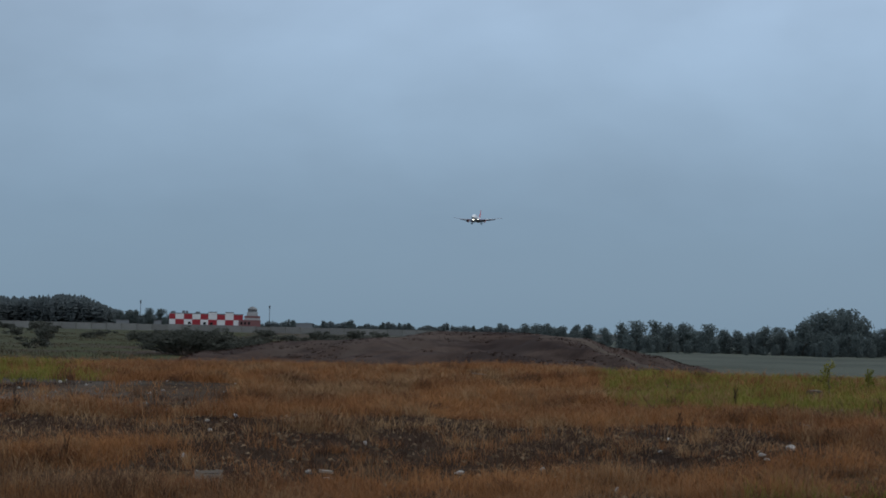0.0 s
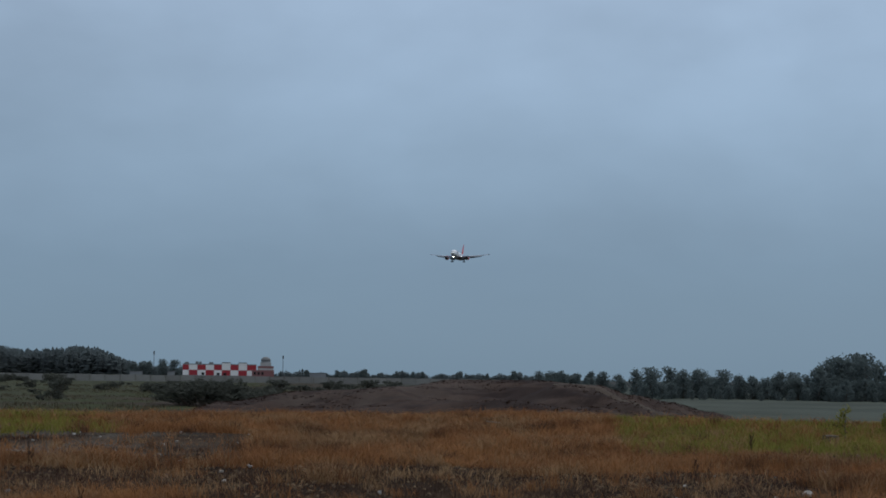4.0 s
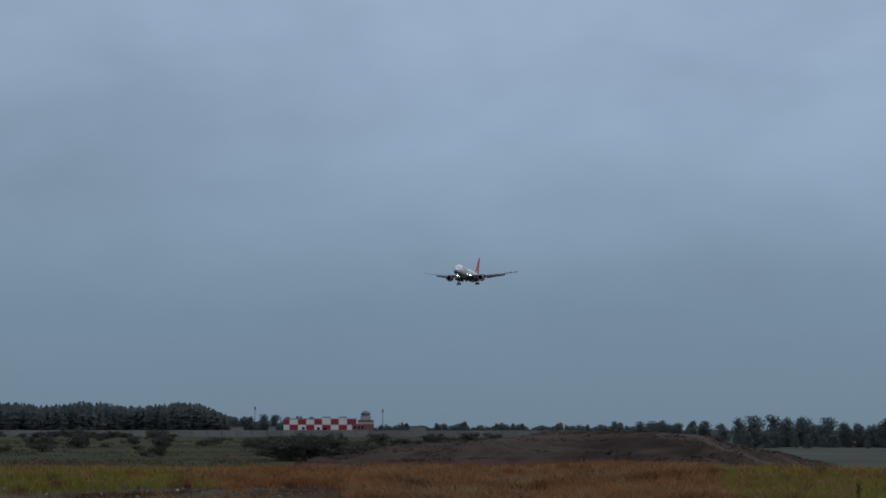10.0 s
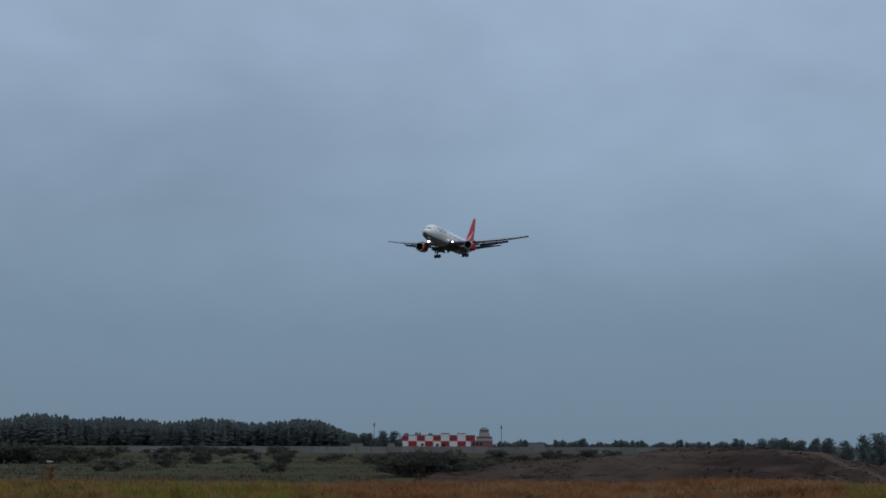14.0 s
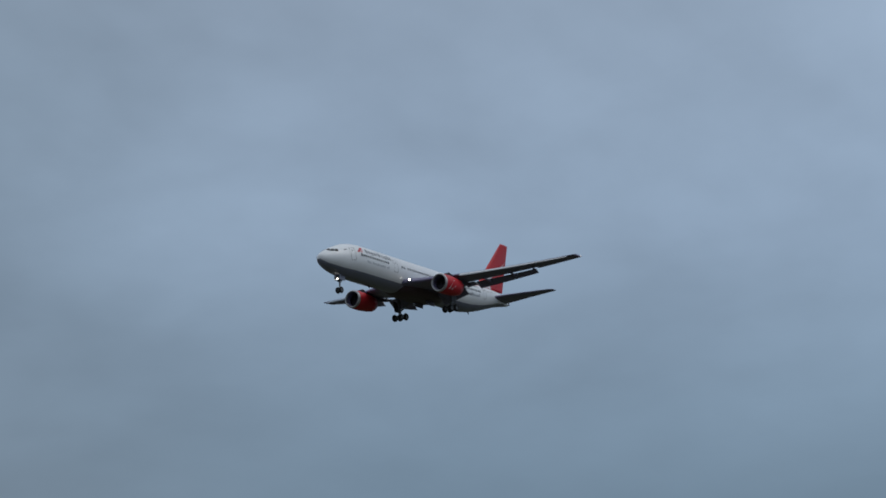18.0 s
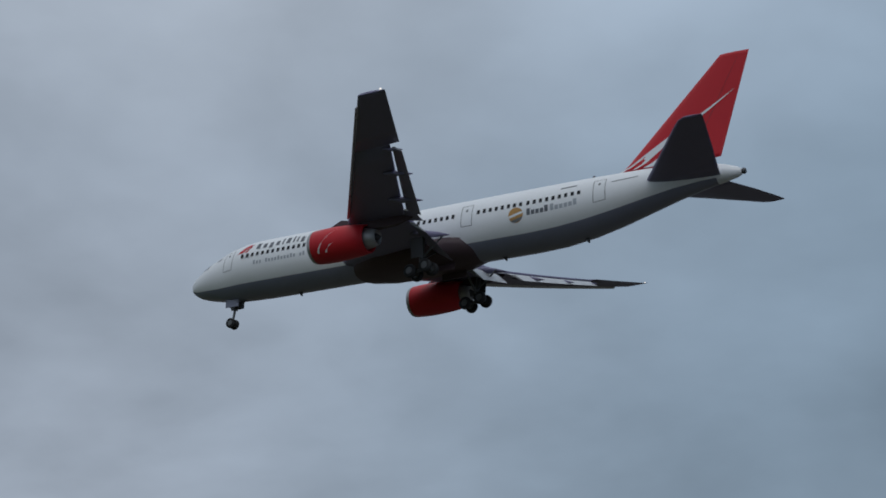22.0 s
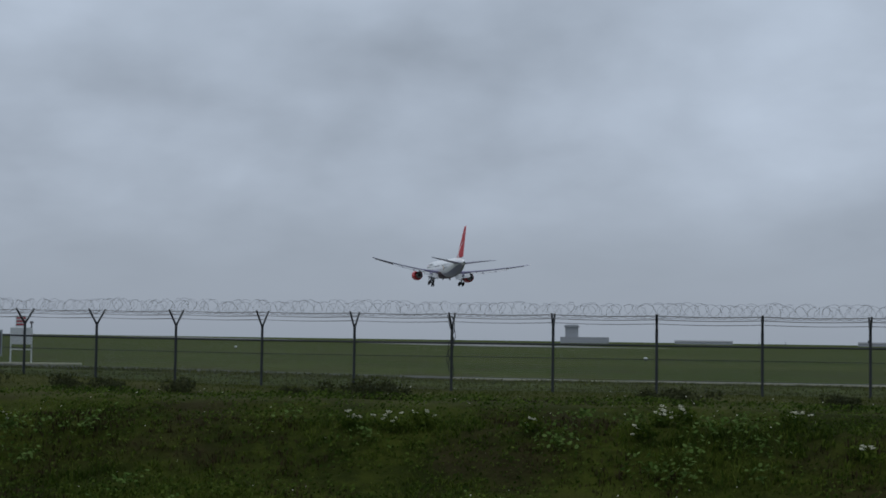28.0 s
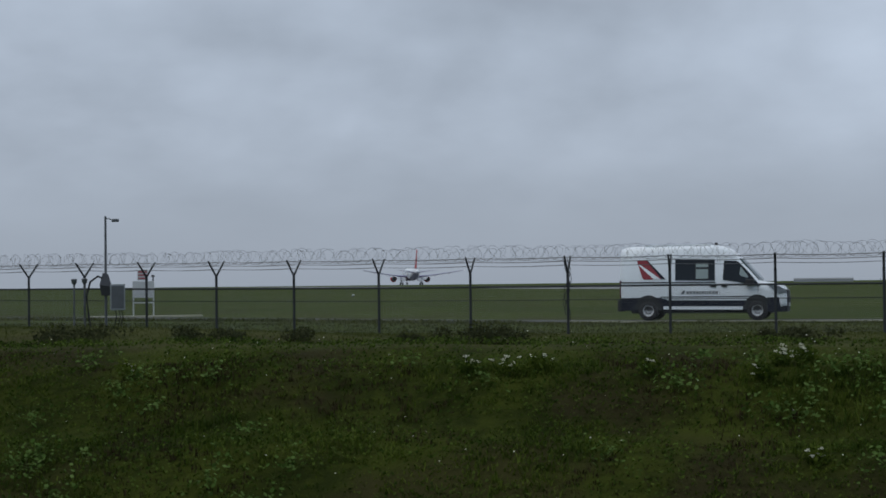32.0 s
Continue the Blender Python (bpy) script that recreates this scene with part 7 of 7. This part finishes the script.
    # dark weed clumps at the fence's foot
    CLUMP = plant("withered_weed_leaves", (0.028, 0.034, 0.014), (0.060, 0.064, 0.028), 0.6)
    for i, (az, r, s) in enumerate(((83.2, 43.5, 1.1), (81.9, 43.8, 0.9), (89.0, 45.0, 0.8), (92.6, 46.5, 0.9), (91.3, 46.5, 0.7), (95.8, 47.5, 1.2), (97.2, 48.0, 1.2), (71.0, 42.5, 0.8), (72.0, 43.0, 0.7), (66.2, 42.5, 0.6), (84.9, 44.0, 0.5), (59.0, 43.0, 0.7))):
        p = way(az) * (r * 0.92)
        s *= 1.15
        rng2 = np.random.default_rng(i + 60)
        cs = [(rng2.uniform(-0.9, 0.9) * s, rng2.uniform(-0.4, 0.4) * s, rng2.uniform(0.1, 0.42) * s) for _ in range(10)]
        cs = [(x * 1.6, y, z * 0.65) for x, y, z in cs]
        v, f = leaf_cloud(cs, [0.24 * s] * 10, 60, 0.045, 0.7, rng2)
        t = thing("weed_clump", "low dark weed clump near the fence", "weeds", Matrix.Translation((p.x, p.y, ground_z(p.x, p.y))), "weed clumps")
        bm = bmesh.new()
        for c in cs:
            rod(bm, (c[0] * 0.7, c[1] * 0.7, -0.05), c, 0.008, 0.004, 4)
        part("stalk", bm, DEADWEED, t)["kind"] = "stuff"
        o = new("foliage", soup("leaves", v, f, CLUMP))
        o.parent = t


make_bank()


# ---- far across the airfield ----


def make_far_airfield():
    # wall grey set to the tone haze gives these far buildings
    HAZEWALL = surface("hazed_grey_cladding", (0.29, 0.30, 0.325), 0.8, var=0.1, scale=0.1)
    c = way(75.19) * 1150
    hall = thing("airport_building", "low grey airport building with a square tower block", "building", Matrix.Translation((c.x, c.y, 0.0)) @ Matrix.Rotation(radians(75.2), 4, "Z"))
    part("hall", box(bmesh.new(), -8.0, 26.0, -8, 8, -0.5, 4.4, None, 0.1), HAZEWALL, hall, "long low hall")
    part("tower_block", box(bmesh.new(), -4.6, 4.6, -5, 5, 4.4, 13.0, None, 0.1), HAZEWALL, hall, "square tower block")
    part("roof_cap", box(bmesh.new(), -5.6, 5.4, -5.6, 5.6, 11.2, 12.2, None, 0.1), HAZEWALL, hall)
    c = way(62.5) * 1400
    tower = thing("control_tower", "grey control tower with a flared head", "tower", Matrix.Translation((c.x, c.y, 0.0)))
    part("shaft", lathe(bmesh.new(), ((-0.5, 3.4), (9.0, 2.9), (12.0, 3.4)), "Z", 16), HAZEWALL, tower)
    part("head", lathe(bmesh.new(), ((12.0, 3.4), (14.0, 6.0), (20.0, 6.9), (21.0, 5.6), (21.4, 0.4)), "Z", 16), HAZEWALL, tower, "flared tower head")
    # roof grey instead of dark glass, standing in for haze over the panes
    part("glazing", lathe(bmesh.new(), ((16.0, 6.66), (18.2, 6.86)), "Z", 16), ROOFING, tower)
    part("antenna", rod(bmesh.new(), (0, 0, 21), (0, 0, 26), 0.2, 0.1, 6), DARKMETAL, tower)
    for az, r, w, d, h in ((70.6, 1500, 26, 12, 2.2), (64.6, 1500, 20, 12, 2.6)):
        c = way(az) * r
        shed = thing("hangar", "long low grey hangar across the airfield", "building", Matrix.Translation((c.x, c.y, 0)) @ Matrix.Rotation(radians(az), 4, "Z"), "far hangars")
        part("wall", box(bmesh.new(), -w, w, -d, d, -0.5, h), HAZEWALL, shed)
        bm = loft(bmesh.new(), [[(x, -d - 0.3, h), (x, 0, h + 1.3), (x, d + 0.3, h)] for x in (-w - 0.3, w + 0.3)])
        part("roof", bm, ROOFING, shed, "shallow grey roof")
    # heaps of dark soil
    for i, (az, r, w, h) in enumerate(((60.6, 300, 3.0, 1.4), (56.8, 260, 6.0, 1.5), (54.5, 255, 4.0, 1.8), (51.0, 250, 5.5, 2.3), (57.7, 262, 3.5, 1.2), (52.6, 262, 7.0, 1.4))):
        bm = bmesh.new()
        n = 22
        grid = [[None] * (n + 1) for _ in range(n + 1)]
        for a in range(n + 1):
            for b in range(n + 1):
                x, y = (a / n * 2 - 1), (b / n * 2 - 1)
                k = max(0.0, 1 - (x * x + y * y)) ** 0.8
                z = h * k * (1 + 0.5 * noise.noise((x * 2.2 + i, y * 2.2, 0.4))) + 0.25 * k * noise.noise((x * 7, y * 7, i)) - 0.1
                grid[a][b] = bm.verts.new((x * w, y * w, z))
        for a in range(n):
            for b in range(n):
                bm.faces.new((grid[a][b], grid[a + 1][b], grid[a + 1][b + 1], grid[a][b + 1]))
        c = way(az) * r
        solid("spoil_mound", bm, EARTH, "mound of dark dug soil on the airfield", "mound", Matrix.Translation((c.x, c.y, ground_z(c.x, c.y))) @ Matrix.Rotation(radians(az), 4, "Z"), "spoil mounds", shade=True)
    # overgrown rise
    c = way(47.6) * 240
    rng = np.random.default_rng(8)
    cs = [(rng.uniform(-11, 11), rng.uniform(-4, 4), 0) for _ in range(60)]
    cs = [(x, y, 0.4 + 2.3 * max(0, 1 - (x / 12) ** 2) * rng.uniform(0.5, 1)) for x, y, _ in cs]
    v, f = leaf_cloud(cs, [1.0] * 60, 70, 0.2, 0.8, rng)
    t = thing("thicket", "dark thicket of shrubs on a rise", "shrub", Matrix.Translation((c.x, c.y, ground_z(c.x, c.y))) @ Matrix.Rotation(radians(47.6), 4, "Z"))
    bm = bmesh.new()
    for q in cs:
        rod(bm, (q[0], q[1], -0.2), q, 0.06, 0.02, 4)
    part("stalk", bm, BARK, t)
    o = new("foliage", soup("foliage", v, f, SHRUB))
    o.parent = t
    # digger behind the heaps
    c = way(52.55) * 262
    YELLOW = surface("faded_digger_paint", (0.085, 0.078, 0.072), 0.6, var=0.2, scale=1.0)
    dig = thing("excavator", "parked excavator with its arm raised and folded", "excavator", Matrix.Translation((c.x, c.y, ground_z(c.x, c.y))) @ Matrix.Rotation(radians(53.2), 4, "Z"))
    for y in (-1.0, 1.0):
        part("track", box(bmesh.new(), -1.9, 1.9, y - 0.28, y + 0.28, -0.05, 0.8, None, 0.2), DARKMETAL, dig)
    part("house", box(bmesh.new(), -1.2, 2.0, -1.2, 1.2, 0.85, 1.55, None, 0.1), YELLOW, dig)
    cab = part("cab", box(bmesh.new(), -1.3, 0.0, -1.2, -0.2, 1.2, 2.1, None, 0.08), YELLOW, dig)
    part("cab_window", box(bmesh.new(), -1.2, -0.1, -1.215, -1.202, 1.5, 2.0), BLACKGLASS, cab)
    part("boom", tube(bmesh.new(), [(-0.6, 0.2, 1.5), (-1.8, 0.2, 2.7), (-3.0, 0.2, 3.5), (-4.2, 0.2, 3.95)], 0.19, 6), YELLOW, dig, "bent boom")
    part("stick", tube(bmesh.new(), [(-4.3, 0.2, 4.0), (-4.5, 0.2, 2.6), (-4.4, 0.2, 0.9)], 0.15, 6), YELLOW, dig, "hanging stick")
    part("bucket", box(bmesh.new(), -4.9, -4.0, -0.4, 0.8, 0.05, 0.9, None, 0.12), DARKMETAL, dig)
    # light poles
    for az, r, h, cross in ((57.0, 300, 2.6, 1), (56.3, 300, 2.2, 0), (55.75, 300, 2.2, 0), (55.35, 300, 2.5, 2), (54.6, 300, 2.3, 0), (49.6, 290, 3.0, 0), (50.1, 290, 2.9, 2), (65.0, 320, 2.1, 2), (68.7, 330, 1.7, 0), (67.8, 330, 1.7, 0), (53.6, 300, 2.2, 0)):
        c = way(az) * r
        pole = thing("approach_light", "thin approach light pole on the turf", "light pole", Matrix.Translation((c.x, c.y, ground_z(c.x, c.y))) @ Matrix.Rotation(radians(az), 4, "Z"), "approach lights")
        part("stem", rod(bmesh.new(), (0, 0, -0.1), (0, 0, h), 0.07, 0.05, 6), DARKMETAL, pole)
        if cross == 1:
            part("crossbar", box(bmesh.new(), -0.9, 0.9, -0.05, 0.05, h - 0.06, h + 0.06), DARKMETAL, pole)
        elif cross == 2:
            part("lamp", box(bmesh.new(), -0.3, 0.3, -0.15, 0.15, h - 0.35, h + 0.15, None, 0.05), DARKMETAL, pole)


make_far_airfield()

# seconds, place, lean, nose-up tilt, heading
FLIGHT = (
    (0.0, 1547.2, 209.6, 110.2, 0.04, 1.51, -0.27),
    (2.0, 1383.1, 199.9, 102.9, 0.06, 1.49, -0.36),
    (5.0, 1151.2, 186.2, 93.1, 0.04, 1.41, -0.49),
    (7.0, 1001.6, 177.4, 87.0, 0.03, 1.24, -0.59),
    (9.0, 849.8, 168.5, 80.9, 0.09, 1.14, -0.74),
    (11.0, 699.8, 159.6, 74.9, 0.09, 1.01, -0.75),
    (13.0, 557.0, 151.2, 69.3, 0.07, 1.07, -0.74),
    (14.0, 487.4, 147.1, 66.5, -0.08, 1.03, -0.70),
    (15.0, 417.7, 143.0, 63.7, -0.34, 0.91, -0.67),
    (17.5, 240.8, 132.6, 56.5, -0.74, 0.66, -0.65),
    (18.0, 206.2, 130.5, 55.1, -0.89, 0.59, -0.62),
    (18.5, 171.7, 128.5, 53.6, -0.96, 0.58, -0.65),
    (19.0, 137.2, 126.5, 52.2, -1.09, 0.49, -0.72),
    (19.5, 102.9, 124.4, 50.8, -1.10, 0.40, -0.80),
    (20.0, 68.7, 122.4, 49.3, -1.14, 0.08, -0.96),
    (20.5, 34.8, 120.4, 47.8, -1.15, -0.07, -1.02),
    (21.0, 1.0, 118.4, 46.4, -1.40, -0.24, -0.97),
    (21.5, -32.7, 116.4, 44.9, -1.91, -0.41, -0.89),
    (22.0, -66.4, 114.5, 43.3, -3.00, -0.75, -0.73),
    (22.5, -100.7, 112.4, 41.9, -1.47, -0.24, -0.66),
    (23.0, -135.2, 110.4, 40.4, -1.00, 0.20, -0.54),
    (23.5, -169.5, 108.4, 38.9, -0.68, 0.41, -0.31),
    (24.0, -203.9, 106.3, 37.3, -0.39, 0.66, -0.15),
    (25.0, -274.4, 102.2, 34.0, -0.33, 0.76, 0.17),
    (26.0, -345.4, 98.0, 30.7, -0.39, 0.62, 0.40),
    (29.0, -550.5, 82.4, 19.1, -1.80, 0.74, 0.46),
    (30.0, -619.5, 77.2, 15.0, -1.30, 0.74, 0.44),
    (32.0, -757.0, 66.9, 6.6, -0.60, 0.65, 0.37),
)

def motions():
    walk(VAN, [(t, van_pose(u)) for t, u in ((0.0, 345.0), (26.0, 72.0), (28.0, 48.0), (29.0, 36.6), (30.0, 25.1), (30.4, 20.6), (30.8, 16.12), (31.2, 11.48), (31.6, 6.74), (32.0, 2.28))])
    # the van's wheels roll while it is near: 0.352 m tyres
    for wheel in [o for o in VAN.children if o.name.startswith("wheel") and not o.name.startswith("wheel_arch")]:
        x, y, z = wheel.location
        spin = math.degrees(12.0 / 0.352)
        walk(wheel, [(0.0, pose(x, y, z))] + [(29.5 + k / 30, pose(x, y, z, 0, spin * k / 30, 0)) for k in range(76)])
    walk(JET, [(t, pose(x, y, z, a, b, c)) for t, x, y, z, a, b, c in FLIGHT])


motions()
